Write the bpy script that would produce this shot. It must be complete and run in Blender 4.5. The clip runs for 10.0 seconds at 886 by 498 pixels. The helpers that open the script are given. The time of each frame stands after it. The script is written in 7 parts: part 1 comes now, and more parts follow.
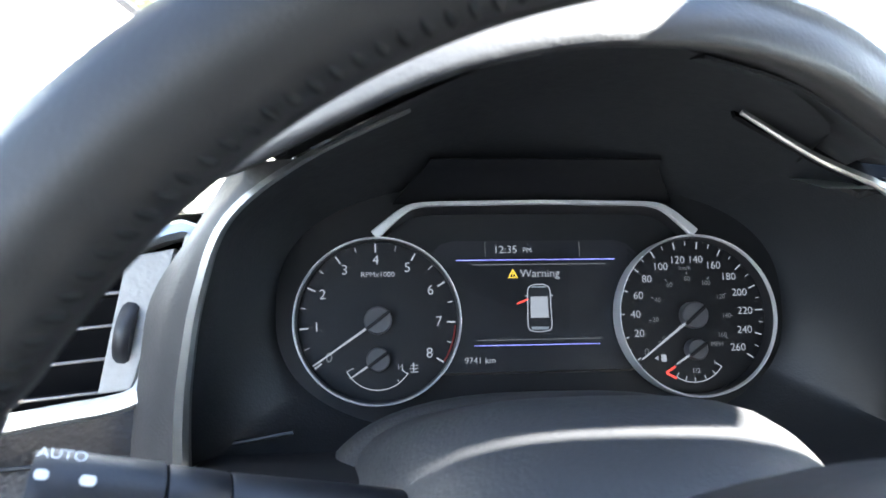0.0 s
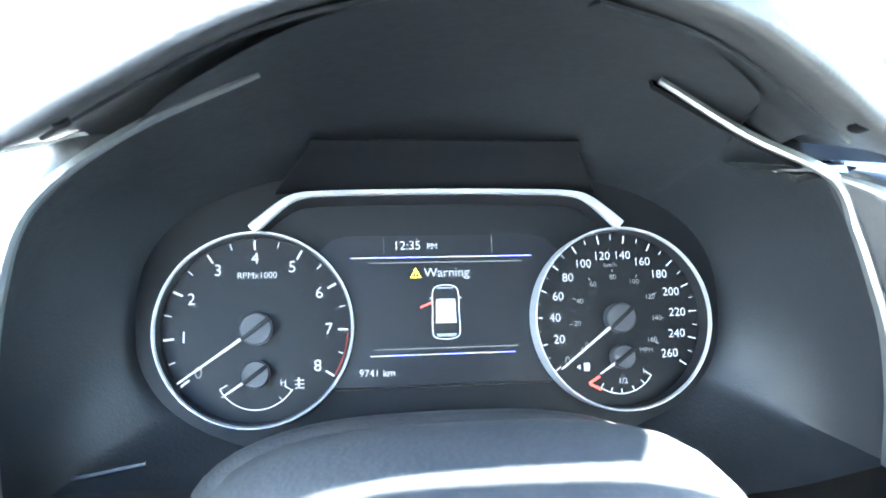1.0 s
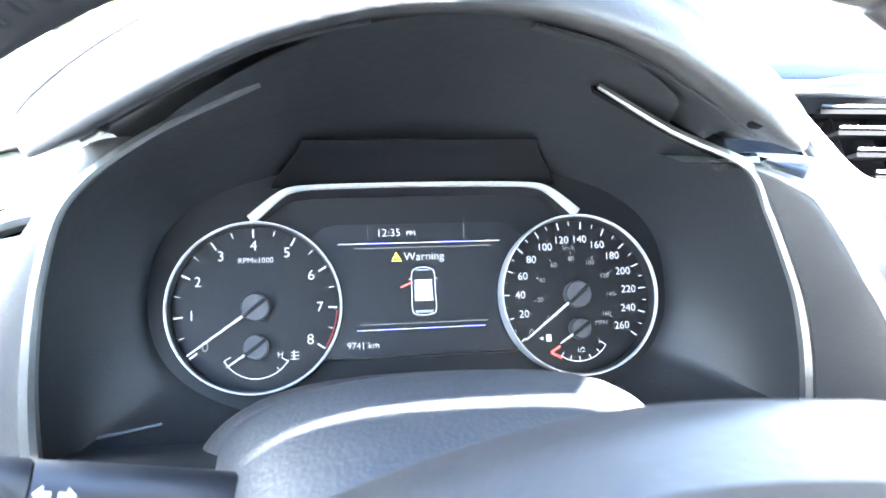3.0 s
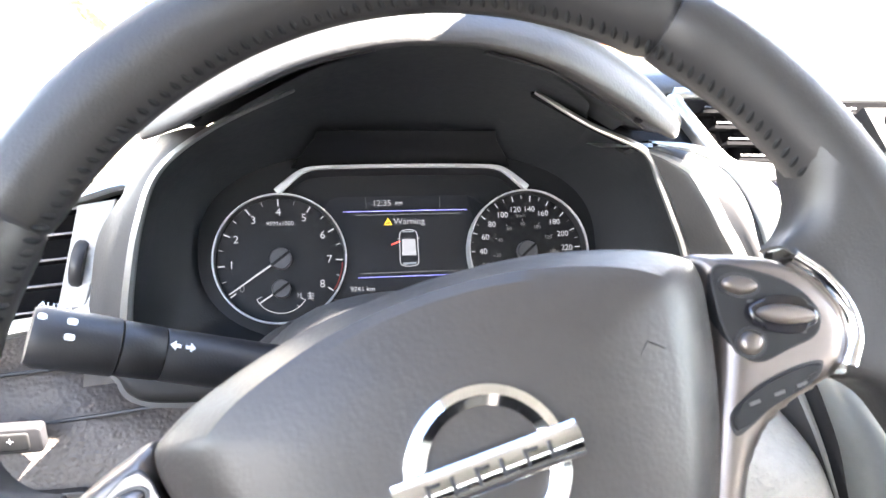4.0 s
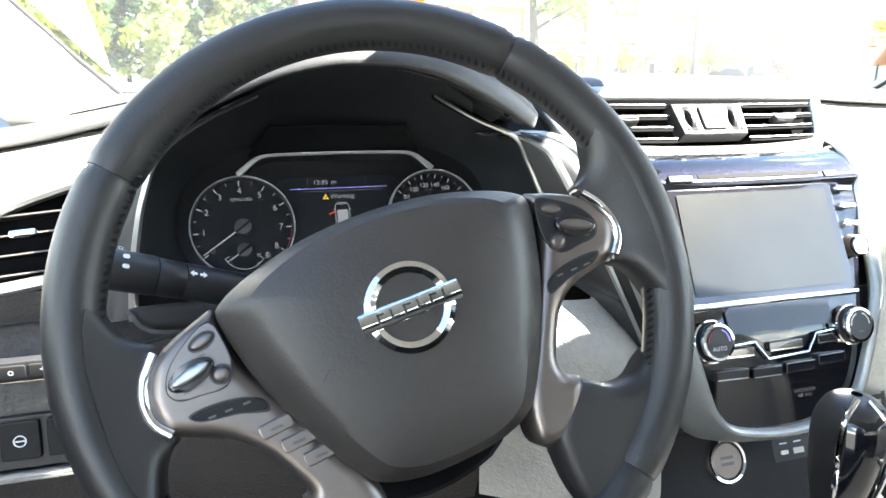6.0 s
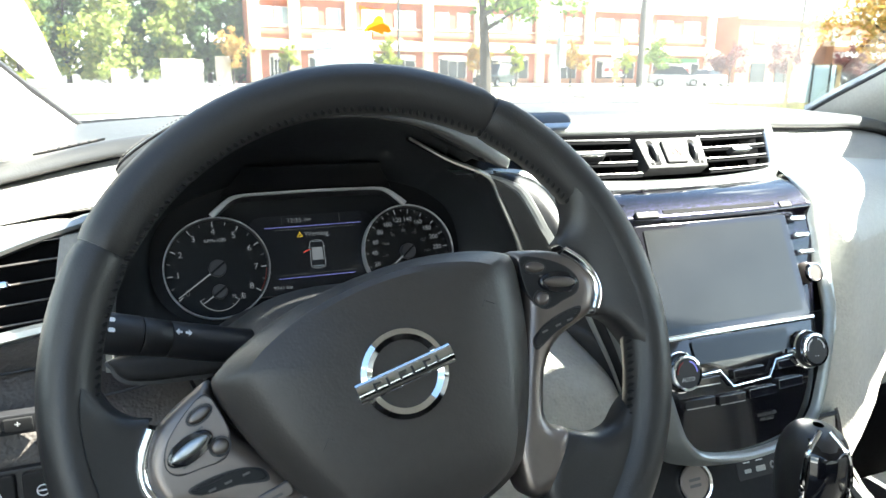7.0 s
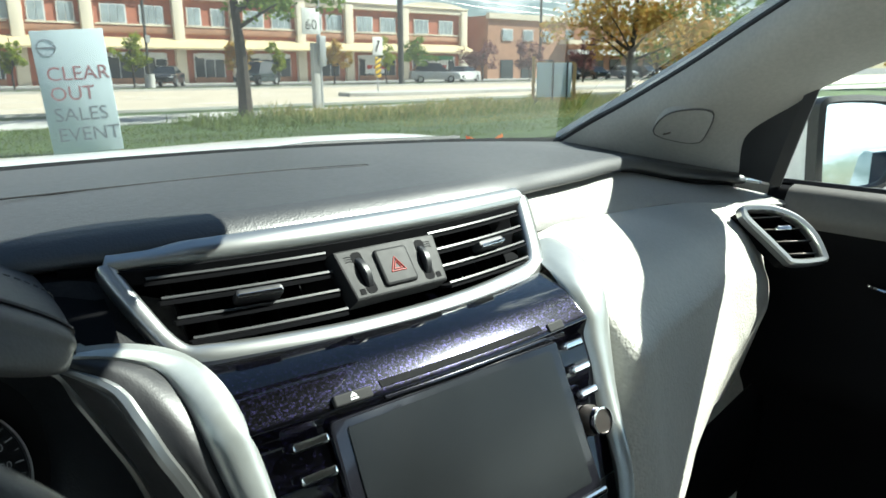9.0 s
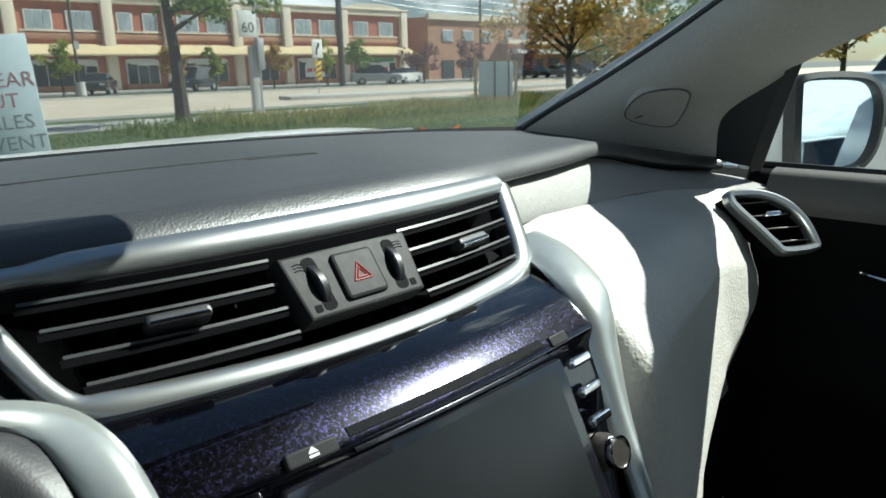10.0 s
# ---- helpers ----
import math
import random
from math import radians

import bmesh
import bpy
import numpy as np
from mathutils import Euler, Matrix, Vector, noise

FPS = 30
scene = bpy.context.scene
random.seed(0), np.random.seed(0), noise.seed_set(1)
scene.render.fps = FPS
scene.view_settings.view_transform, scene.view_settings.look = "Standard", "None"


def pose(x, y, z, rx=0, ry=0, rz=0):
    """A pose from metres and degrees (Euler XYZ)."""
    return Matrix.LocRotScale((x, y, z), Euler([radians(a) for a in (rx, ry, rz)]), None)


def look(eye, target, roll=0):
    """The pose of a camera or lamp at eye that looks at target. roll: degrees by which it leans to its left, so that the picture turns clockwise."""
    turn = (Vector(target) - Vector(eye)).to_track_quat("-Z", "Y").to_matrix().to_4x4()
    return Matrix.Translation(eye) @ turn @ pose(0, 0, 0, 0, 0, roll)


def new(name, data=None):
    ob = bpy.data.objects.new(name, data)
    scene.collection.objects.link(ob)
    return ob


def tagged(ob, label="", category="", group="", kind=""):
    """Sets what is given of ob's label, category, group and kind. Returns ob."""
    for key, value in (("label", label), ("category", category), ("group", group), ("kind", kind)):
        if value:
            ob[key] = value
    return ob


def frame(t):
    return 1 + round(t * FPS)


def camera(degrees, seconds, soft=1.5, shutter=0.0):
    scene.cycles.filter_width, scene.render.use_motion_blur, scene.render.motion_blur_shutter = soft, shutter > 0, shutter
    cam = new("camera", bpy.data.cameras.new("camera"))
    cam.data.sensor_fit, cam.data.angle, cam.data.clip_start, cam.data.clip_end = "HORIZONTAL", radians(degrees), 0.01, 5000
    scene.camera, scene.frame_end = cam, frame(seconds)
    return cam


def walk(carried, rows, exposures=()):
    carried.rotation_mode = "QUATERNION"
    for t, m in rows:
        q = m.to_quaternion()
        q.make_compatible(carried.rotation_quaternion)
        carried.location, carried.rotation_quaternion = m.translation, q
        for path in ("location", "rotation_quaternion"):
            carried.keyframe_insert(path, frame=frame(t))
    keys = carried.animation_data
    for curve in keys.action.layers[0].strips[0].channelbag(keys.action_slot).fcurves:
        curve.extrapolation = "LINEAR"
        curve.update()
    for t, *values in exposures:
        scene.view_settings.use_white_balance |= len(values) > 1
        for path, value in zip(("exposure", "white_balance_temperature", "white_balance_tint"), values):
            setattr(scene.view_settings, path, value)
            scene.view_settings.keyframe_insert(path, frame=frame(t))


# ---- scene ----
# camera: seconds, eye, yaw, pitch, roll
cam = camera(64.43, 10.0)
cam.data.dof.use_dof, cam.data.dof.focus_distance, cam.data.dof.aperture_fstop = True, 0.60, 20.0
PATH = [
    (0, (0.0917, -0.1223, 1.1586), -4.92, -13.76, 0.66),
    (0.5, (0.1193, -0.0958, 1.1462), -6.94, -13.44, 0.90),
    (1, (0.1363, -0.0722, 1.1442), -7.86, -13.82, 0.95),
    (1.5, (0.1444, -0.0613, 1.1389), -8.52, -13.71, 0.92),
    (2, (0.1471, -0.0590, 1.1387), -8.27, -13.63, 0.88),
    (3.5, (0.1249, -0.1870, 1.1517), -9.70, -13.83, 0.46),
    (4, (0.1137, -0.2566, 1.1541), -10.65, -13.89, 0.81),
    (4.5, (0.0978, -0.3223, 1.1617), -11.98, -13.93, 0.69),
    (5, (0.0889, -0.3644, 1.1570), -13.64, -13.77, 0.65),
    (5.5, (0.0738, -0.4147, 1.1609), -15.99, -13.78, 0.58),
    (6.8, (0.0555, -0.4307, 1.1866), -20.56, -14.24, 0.31),
    (7, (0.0474, -0.4215, 1.2039), -21.65, -14.13, 0.29),
    (7.5, (0.0494, -0.3709, 1.2543), -26.08, -14.26, 0.40),
    (8, (0.0929, -0.2984, 1.2778), -30.37, -14.30, 0.26),
    (8.5, (0.1797, -0.2287, 1.2726), -34.66, -14.33, 0.02),
    (9, (0.2817, -0.1897, 1.2556), -39.96, -14.34, -0.23),
    (9.5, (0.3248, -0.1426, 1.2378), -44.09, -14.37, -0.55),
    (10, (0.3351, -0.1019, 1.2293), -44.32, -14.29, -1.33),
]
EXPOSURE = [(0, 4.96, 6100, 8), (0.5, 6.0, 5700, 2), (1, 6.65, 5600, 0), (2, 6.85, 5600, -2), (3.5, 6.4, 6300, 12), (4, 5.77, 6900, 14), (4.5, 5.2, 7000, 14), (5, 5.05, 6700, 12), (5.5, 4.85, 6650, 8), (7.0, 3.8, 6500, 1), (7.5, 3.4, 6400, -4), (8.0, 3.02, 6300, -6), (8.5, 2.45, 6200, -7), (9.0, 1.8, 6150, -5), (9.5, 1.35, 6050, -2), (10, 1.08, 6000, -3)]
walk(cam, [(t, pose(*eye, 90 + pitch, 0, yaw) @ pose(0, 0, 0, 0, 0, roll)) for t, eye, yaw, pitch, roll in PATH],
     exposures=EXPOSURE)

from mathutils import geometry

# ---- world ----
SUN = Vector((0.62, -0.30, 0.72)).normalized()
world = bpy.data.worlds.new("sky")
scene.world = world
world.use_nodes = True
_n, _l = world.node_tree.nodes, world.node_tree.links
_n.clear()
_sky = _n.new("ShaderNodeTexSky")
_sky.sky_type = "NISHITA"
_sky.sun_disc = False
_sky.sun_elevation = math.asin(SUN.z)
_sky.sun_rotation = math.atan2(SUN.x, SUN.y)
_sky.air_density, _sky.dust_density, _sky.ozone_density = 1.0, 0.5, 1.6
_tc = _n.new("ShaderNodeTexCoord")
_map = _n.new("ShaderNodeMapping")
_map.inputs["Scale"].default_value = (1.0, 1.0, 2.6)
_map.inputs["Location"].default_value = (1.3, 7.2, 2.1)
_cl = _n.new("ShaderNodeTexNoise")
_cl.inputs["Scale"].default_value = 2.6
_cl.inputs["Detail"].default_value = 8.0
_cl.inputs["Roughness"].default_value = 0.6
_cr = _n.new("ShaderNodeValToRGB")
_cr.color_ramp.elements[0].position, _cr.color_ramp.elements[0].color = 0.485, (0, 0, 0, 1)
_cr.color_ramp.elements[1].position, _cr.color_ramp.elements[1].color = 0.585, (1, 1, 1, 1)
_mx = _n.new("ShaderNodeMix")
_mx.data_type = "RGBA"
_mx.inputs["B"].default_value = (19.0, 19.2, 19.4, 1)
_bg = _n.new("ShaderNodeBackground")
_bg.inputs["Strength"].default_value = 0.044
_wo = _n.new("ShaderNodeOutputWorld")
_l.new(_tc.outputs["Generated"], _map.inputs["Vector"])
_l.new(_map.outputs["Vector"], _cl.inputs["Vector"])
_sep = _n.new("ShaderNodeSeparateXYZ")
_low = _n.new("ShaderNodeMath")
_low.operation = "MULTIPLY_ADD"
_low.inputs[1].default_value, _low.inputs[2].default_value = -0.30, 0.06
_sum = _n.new("ShaderNodeMath")
_sum.operation = "ADD"
_l.new(_tc.outputs["Generated"], _sep.inputs["Vector"])
_l.new(_sep.outputs["Z"], _low.inputs[0])
_l.new(_low.outputs["Value"], _sum.inputs[0])
_l.new(_cl.outputs["Fac"], _sum.inputs[1])
_l.new(_sum.outputs["Value"], _cr.inputs["Fac"])
_l.new(_cr.outputs["Color"], _mx.inputs["Factor"])
_l.new(_sky.outputs["Color"], _mx.inputs["A"])
_l.new(_mx.outputs["Result"], _bg.inputs["Color"])
_l.new(_bg.outputs["Background"], _wo.inputs["Surface"])
sun_data = bpy.data.lights.new("sun", "SUN")
sun_data.energy, sun_data.angle, sun_data.color = 5.0, radians(0.53), (1.0, 0.955, 0.88)
sun = new("sun", sun_data)
sun.matrix_world = look(SUN * 100, (0, 0, 0))


# ---- materials ----
def mat(name, color, rough=0.5, metal=0.0, var=0.12, scale=8.0, grain=0.0, gscale=700.0, fine=0.06, coat=0.0, spec=0.5, emit=None, power=0.0, detail=5.0):
    """Principled material: colour that varies at a large and a fine scale, and a relief of grain."""
    m = bpy.data.materials.new(name)
    m.use_nodes = True
    nt = m.node_tree
    N, L = nt.nodes, nt.links
    b = N["Principled BSDF"]
    b.inputs["Roughness"].default_value, b.inputs["Metallic"].default_value = rough, metal
    b.inputs["Specular IOR Level"].default_value = spec
    b.inputs["Coat Weight"].default_value, b.inputs["Coat Roughness"].default_value = coat, 0.025
    tc = N.new("ShaderNodeTexCoord")
    big = N.new("ShaderNodeTexNoise")
    big.inputs["Scale"].default_value, big.inputs["Detail"].default_value = scale, detail
    small = N.new("ShaderNodeTexNoise")
    small.inputs["Scale"].default_value, small.inputs["Detail"].default_value = scale * 22, 3.0
    L.new(tc.outputs["Object"], big.inputs["Vector"])
    L.new(tc.outputs["Object"], small.inputs["Vector"])
    mr = N.new("ShaderNodeMapRange")
    mr.inputs["From Min"].default_value, mr.inputs["From Max"].default_value = 0.3, 0.7
    mr.inputs["To Min"].default_value, mr.inputs["To Max"].default_value = 1 - var, 1 + var
    ms = N.new("ShaderNodeMapRange")
    ms.inputs["From Min"].default_value, ms.inputs["From Max"].default_value = 0.3, 0.7
    ms.inputs["To Min"].default_value, ms.inputs["To Max"].default_value = 1 - fine, 1 + fine
    L.new(big.outputs["Fac"], mr.inputs["Value"])
    L.new(small.outputs["Fac"], ms.inputs["Value"])
    mu = N.new("ShaderNodeMath")
    mu.operation = "MULTIPLY"
    L.new(mr.outputs["Result"], mu.inputs[0])
    L.new(ms.outputs["Result"], mu.inputs[1])
    vm = N.new("ShaderNodeVectorMath")
    vm.operation = "SCALE"
    vm.inputs[0].default_value = color
    L.new(mu.outputs["Value"], vm.inputs["Scale"])
    L.new(vm.outputs["Vector"], b.inputs["Base Color"])
    rr = N.new("ShaderNodeMath")
    rr.operation = "MULTIPLY"
    rr.inputs[1].default_value = rough
    L.new(ms.outputs["Result"], rr.inputs[0])
    L.new(rr.outputs["Value"], b.inputs["Roughness"])
    if grain:
        vo = N.new("ShaderNodeTexVoronoi")
        vo.feature = "SMOOTH_F1"
        vo.inputs["Scale"].default_value = gscale
        wob = N.new("ShaderNodeTexNoise")
        wob.inputs["Scale"].default_value = gscale * 0.4
        add = N.new("ShaderNodeMath")
        add.operation = "ADD"
        L.new(tc.outputs["Object"], vo.inputs["Vector"])
        L.new(tc.outputs["Object"], wob.inputs["Vector"])
        L.new(vo.outputs["Distance"], add.inputs[0])
        L.new(wob.outputs["Fac"], add.inputs[1])
        bu = N.new("ShaderNodeBump")
        bu.inputs["Strength"].default_value = grain
        bu.inputs["Distance"].default_value = 0.35 / gscale
        L.new(add.outputs["Value"], bu.inputs["Height"])
        L.new(bu.outputs["Normal"], b.inputs["Normal"])
    if emit:
        b.inputs["Emission Color"].default_value = (*emit, 1)
        b.inputs["Emission Strength"].default_value = power
    return m


def flake_mat():
    """Gloss black lacquer with a mottled violet fleck under a clear coat."""
    m = mat("violet_fleck_lacquer", (0.006, 0.006, 0.009), 0.12, 0.0, var=0.2, coat=1.0)
    N, L = m.node_tree.nodes, m.node_tree.links
    b = N["Principled BSDF"]
    tc = N["Texture Coordinate"]
    n1 = N.new("ShaderNodeTexNoise")
    n1.inputs["Scale"].default_value, n1.inputs["Detail"].default_value, n1.inputs["Distortion"].default_value = 650.0, 5.0, 1.0
    r1 = N.new("ShaderNodeValToRGB")
    r1.color_ramp.elements[0].position, r1.color_ramp.elements[0].color = 0.52, (0.003, 0.003, 0.004, 1)
    r1.color_ramp.elements[1].position, r1.color_ramp.elements[1].color = 0.64, (0.014, 0.012, 0.042, 1)
    L.new(tc.outputs["Object"], n1.inputs["Vector"])
    L.new(n1.outputs["Fac"], r1.inputs["Fac"])
    L.new(r1.outputs["Color"], b.inputs["Base Color"])
    r2 = N.new("ShaderNodeMath")
    r2.operation = "MULTIPLY_ADD"
    r2.inputs[1].default_value, r2.inputs[2].default_value = 0.26, 0.10
    L.new(n1.outputs["Fac"], r2.inputs[0])
    L.new(r2.outputs["Value"], b.inputs["Roughness"])
    b.inputs["Metallic"].default_value = 0.9
    return m


def glass_mat(name, tint=(0.97, 0.99, 0.98), gloss=1.0):
    m = bpy.data.materials.new(name)
    m.use_nodes = True
    N, L = m.node_tree.nodes, m.node_tree.links
    N.clear()
    tr = N.new("ShaderNodeBsdfTransparent")
    tr.inputs["Color"].default_value = (*tint, 1)
    gl = N.new("ShaderNodeBsdfGlossy")
    gl.inputs["Roughness"].default_value = 0.01
    fr = N.new("ShaderNodeFresnel")
    fr.inputs["IOR"].default_value = 1.45
    mu = N.new("ShaderNodeMath")
    mu.operation = "MULTIPLY"
    mu.inputs[1].default_value = gloss
    mx = N.new("ShaderNodeMixShader")
    ou = N.new("ShaderNodeOutputMaterial")
    L.new(fr.outputs["Fac"], mu.inputs[0])
    L.new(mu.outputs["Value"], mx.inputs["Fac"])
    L.new(tr.outputs["BSDF"], mx.inputs[1])
    L.new(gl.outputs["BSDF"], mx.inputs[2])
    L.new(mx.outputs["Shader"], ou.inputs["Surface"])
    return m


LEATHER = mat("dark_grained_vinyl", (0.022, 0.0225, 0.0235), 0.46, var=0.14, grain=0.3, gscale=700, spec=1.0)
VISOR = mat("dark_soft_vinyl", (0.040, 0.040, 0.042), 0.46, var=0.1, grain=0.2, gscale=620)
RIMLEATHER = mat("black_smooth_leather", (0.0185, 0.0175, 0.0175), 0.42, var=0.12, grain=0.22, gscale=1100)
HUBSKIN = mat("charcoal_airbag_skin", (0.034, 0.030, 0.0275), 0.42, var=0.12, grain=0.16, gscale=620)
CREAM = mat("cream_leather", (0.47, 0.455, 0.415), 0.5, var=0.06, grain=0.6, gscale=360)
GREYBAND = mat("warm_grey_leather", (0.29, 0.283, 0.27), 0.55, var=0.06, grain=0.5, gscale=420)
KNEE = mat("charcoal_knee_vinyl", (0.063, 0.055, 0.051), 0.5, var=0.12, grain=0.85, gscale=330)
SATIN = mat("satin_silver", (0.46, 0.47, 0.465), 0.30, 0.9, var=0.03, fine=0.0, detail=1.0)
SILVERPAINT = mat("silver_painted_plastic", (0.54, 0.54, 0.55), 0.38, 0.25, var=0.03, fine=0.0, detail=1.0)
SATINDARK = mat("dark_satin_metal", (0.18, 0.157, 0.143), 0.34, 0.85, var=0.06, fine=0.03)
TRIMSILVER = mat("matt_silver_paint", (0.45, 0.47, 0.455), 0.34, 0.7, var=0.04, fine=0.03)
CHROME = mat("chrome", (0.82, 0.83, 0.84), 0.06, 1.0, var=0.02, fine=0.02)
BLACK = mat("black_plastic", (0.014, 0.014, 0.016), 0.45, var=0.1, grain=0.15, gscale=900)
DARKPL = mat("dark_grey_plastic", (0.022, 0.022, 0.023), 0.45, var=0.1, grain=0.04, gscale=1200, spec=0.1)
DOORTOP = mat("dark_taupe_leather", (0.10, 0.096, 0.092), 0.55, var=0.08, grain=0.3, gscale=700)
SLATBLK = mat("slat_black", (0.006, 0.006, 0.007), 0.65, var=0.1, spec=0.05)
SHELLGREY = mat("shell_grey", (0.045, 0.045, 0.047), 0.5, var=0.12, grain=0.3, gscale=520)
SLATEDGE = mat("slat_edge_grey", (0.045, 0.046, 0.048), 0.35, var=0.1)
GLOSSBLK = mat("gloss_black", (0.008, 0.008, 0.011), 0.08, var=0.15, coat=0.6)
FLAKE = flake_mat()
SCREEN = mat("dusty_screen_glass", (0.009, 0.010, 0.011), 0.2, var=0.25, scale=14, fine=0.03)
BOWL = mat("binnacle_black", (0.0165, 0.0185, 0.0215), 0.5, var=0.1, grain=0.2, gscale=800)
FACE = mat("gauge_face", (0.0055, 0.0058, 0.007), 0.5, var=0.08, spec=0.3)
LCD = mat("display_off_black", (0.006, 0.007, 0.010), 0.3, var=0.1, emit=(0.10, 0.12, 0.16), power=0.0012)
PRINT = mat("lit_white_print", (0.05, 0.052, 0.055), 0.6, emit=(0.85, 0.9, 1.0), power=0.0150)
CAPGREY = mat("pointer_cap_grey", (0.05, 0.05, 0.055), 0.5)
PRINTDIM = mat("dim_white_print", (0.05, 0.05, 0.05), 0.6, emit=(0.8, 0.85, 0.9), power=0.0055)
PAINTW = mat("white_print", (0.7, 0.71, 0.72), 0.6)
BLUELINE = mat("lit_blue_line", (0.3, 0.3, 0.8), 0.5, emit=(0.32, 0.33, 1.0), power=0.034)
AMBER = mat("lit_amber", (0.8, 0.55, 0.05), 0.5, emit=(1.0, 0.62, 0.03), power=0.03)
REDLIT = mat("lit_red", (0.8, 0.06, 0.04), 0.5, emit=(1.0, 0.09, 0.06), power=0.03)
REDPRINT = mat("red_print", (0.28, 0.035, 0.03), 0.5)
ICONGREY = mat("lit_car_grey", (0.1, 0.11, 0.12), 0.5, emit=(0.5, 0.58, 0.66), power=0.010)
THREAD = mat("grey_thread", (0.085, 0.083, 0.08), 0.7)
THREADBLK = mat("black_thread", (0.010, 0.0105, 0.011), 0.7, spec=0.2)
PILLAR = mat("grey_pillar_plastic", (0.43, 0.42, 0.39), 0.6, var=0.05, grain=0.25, gscale=800)
HEADLINER = mat("headliner_cloth", (0.42, 0.41, 0.39), 0.9, var=0.06, grain=0.4, gscale=600)
CARPET = mat("black_carpet", (0.012, 0.012, 0.013), 0.95, var=0.2, grain=0.8, gscale=500)
WHITECAR = mat("pearl_white_paint", (0.78, 0.78, 0.77), 0.3, var=0.02, coat=0.6)
# blue of the reflected sky is put into the mirror's own colour
MIRROR = mat("mirror_sky_tint", (0.62, 0.72, 0.80), 0.01, 1.0, var=0.01, fine=0.01)
GLASS = glass_mat("windscreen_glass", gloss=0.5)
SIDEGLASS = glass_mat("side_glass", (0.9, 0.94, 0.92), 0.5)
PRIVACY = glass_mat("privacy_glass", (0.16, 0.17, 0.17), 1.0)


# ---- builders ----
def crom(pts, n=6, closed=False):
    """A smooth curve through the points, n steps a span."""
    P = [Vector(p) for p in pts]
    out, m = [], len(P)
    for i in range(m if closed else m - 1):
        if closed:
            a, b, c, d = P[(i - 1) % m], P[i], P[(i + 1) % m], P[(i + 2) % m]
        else:
            b, c = P[i], P[i + 1]
            a = P[i - 1] if i else b * 2 - c
            d = P[i + 2] if i + 2 < m else c * 2 - b
        for k in range(n):
            t = k / n
            out.append(0.5 * ((2 * b) + (c - a) * t + (2 * a - 5 * b + 4 * c - d) * t * t + (3 * b - a - 3 * c + d) * t ** 3))
    if not closed:
        out.append(P[-1])
    return out


def loft(rows, close_u=False, close_v=False, bm=None):
    """A skin over rows of equal length."""
    bm = bm or bmesh.new()
    V = [[bm.verts.new(p) for p in r] for r in rows]
    nr, nc = len(V), len(V[0])
    for i in range(nr if close_v else nr - 1):
        for j in range(nc if close_u else nc - 1):
            a, b, c, d = V[i][j], V[i][(j + 1) % nc], V[(i + 1) % nr][(j + 1) % nc], V[(i + 1) % nr][j]
            try:
                bm.faces.new((a, b, c, d))
            except ValueError:
                pass
    return bm


def skin(sections, nu=6, nv=6, thick=0.004):
    """A smooth surface through coarse sections, given a thickness."""
    fine = [crom(s, nu) for s in sections]
    rows = list(zip(*[crom([f[j] for f in fine], nv) for j in range(len(fine[0]))]))
    bm = loft(rows)
    bmesh.ops.recalc_face_normals(bm, faces=bm.faces)
    if thick:
        bmesh.ops.solidify(bm, geom=bm.faces[:], thickness=thick)
    return bm


def sweep(path, prof, closed=False, up=(0, 0, 1), cap=True, scale=None, bm=None):
    """A profile of (side, up) offsets carried along a path."""
    P = [Vector(p) for p in path]
    n = len(P)
    rows = []
    for i, p in enumerate(P):
        a = P[(i - 1) % n] if closed or i else p
        b = P[(i + 1) % n] if closed or i < n - 1 else p
        t = (b - a).normalized()
        u = up[i] if isinstance(up, list) else Vector(up)
        if t.cross(u).length < 1e-3:
            u = Vector((0, 1, 0))
        s = t.cross(u).normalized()
        w = s.cross(t).normalized()
        k = scale[i] if scale else 1.0
        rows.append([p + s * (x * k) + w * (y * k) for x, y in prof])
    bm = loft(rows, close_u=True, close_v=closed, bm=bm)
    if cap and not closed:
        bm.verts.ensure_lookup_table()
        m = len(prof)
        vs = bm.verts[-n * m:]
        bm.faces.new(vs[:m])
        bm.faces.new(vs[-m:][::-1])
    bmesh.ops.recalc_face_normals(bm, faces=bm.faces)
    return bm


def circle(r, n=10, sx=1.0, sy=1.0):
    return [(r * sx * math.cos(2 * math.pi * k / n), r * sy * math.sin(2 * math.pi * k / n)) for k in range(n)]


def rrect(w, h, r, n=4):
    """A rounded rectangle's outline about the middle."""
    out = []
    for cx, cy, a in ((w / 2 - r, h / 2 - r, 0), (-w / 2 + r, h / 2 - r, 90), (-w / 2 + r, -h / 2 + r, 180), (w / 2 - r, -h / 2 + r, 270)):
        out += [(cx + r * math.cos(radians(a + 90 * k / n)), cy + r * math.sin(radians(a + 90 * k / n))) for k in range(n + 1)]
    return out


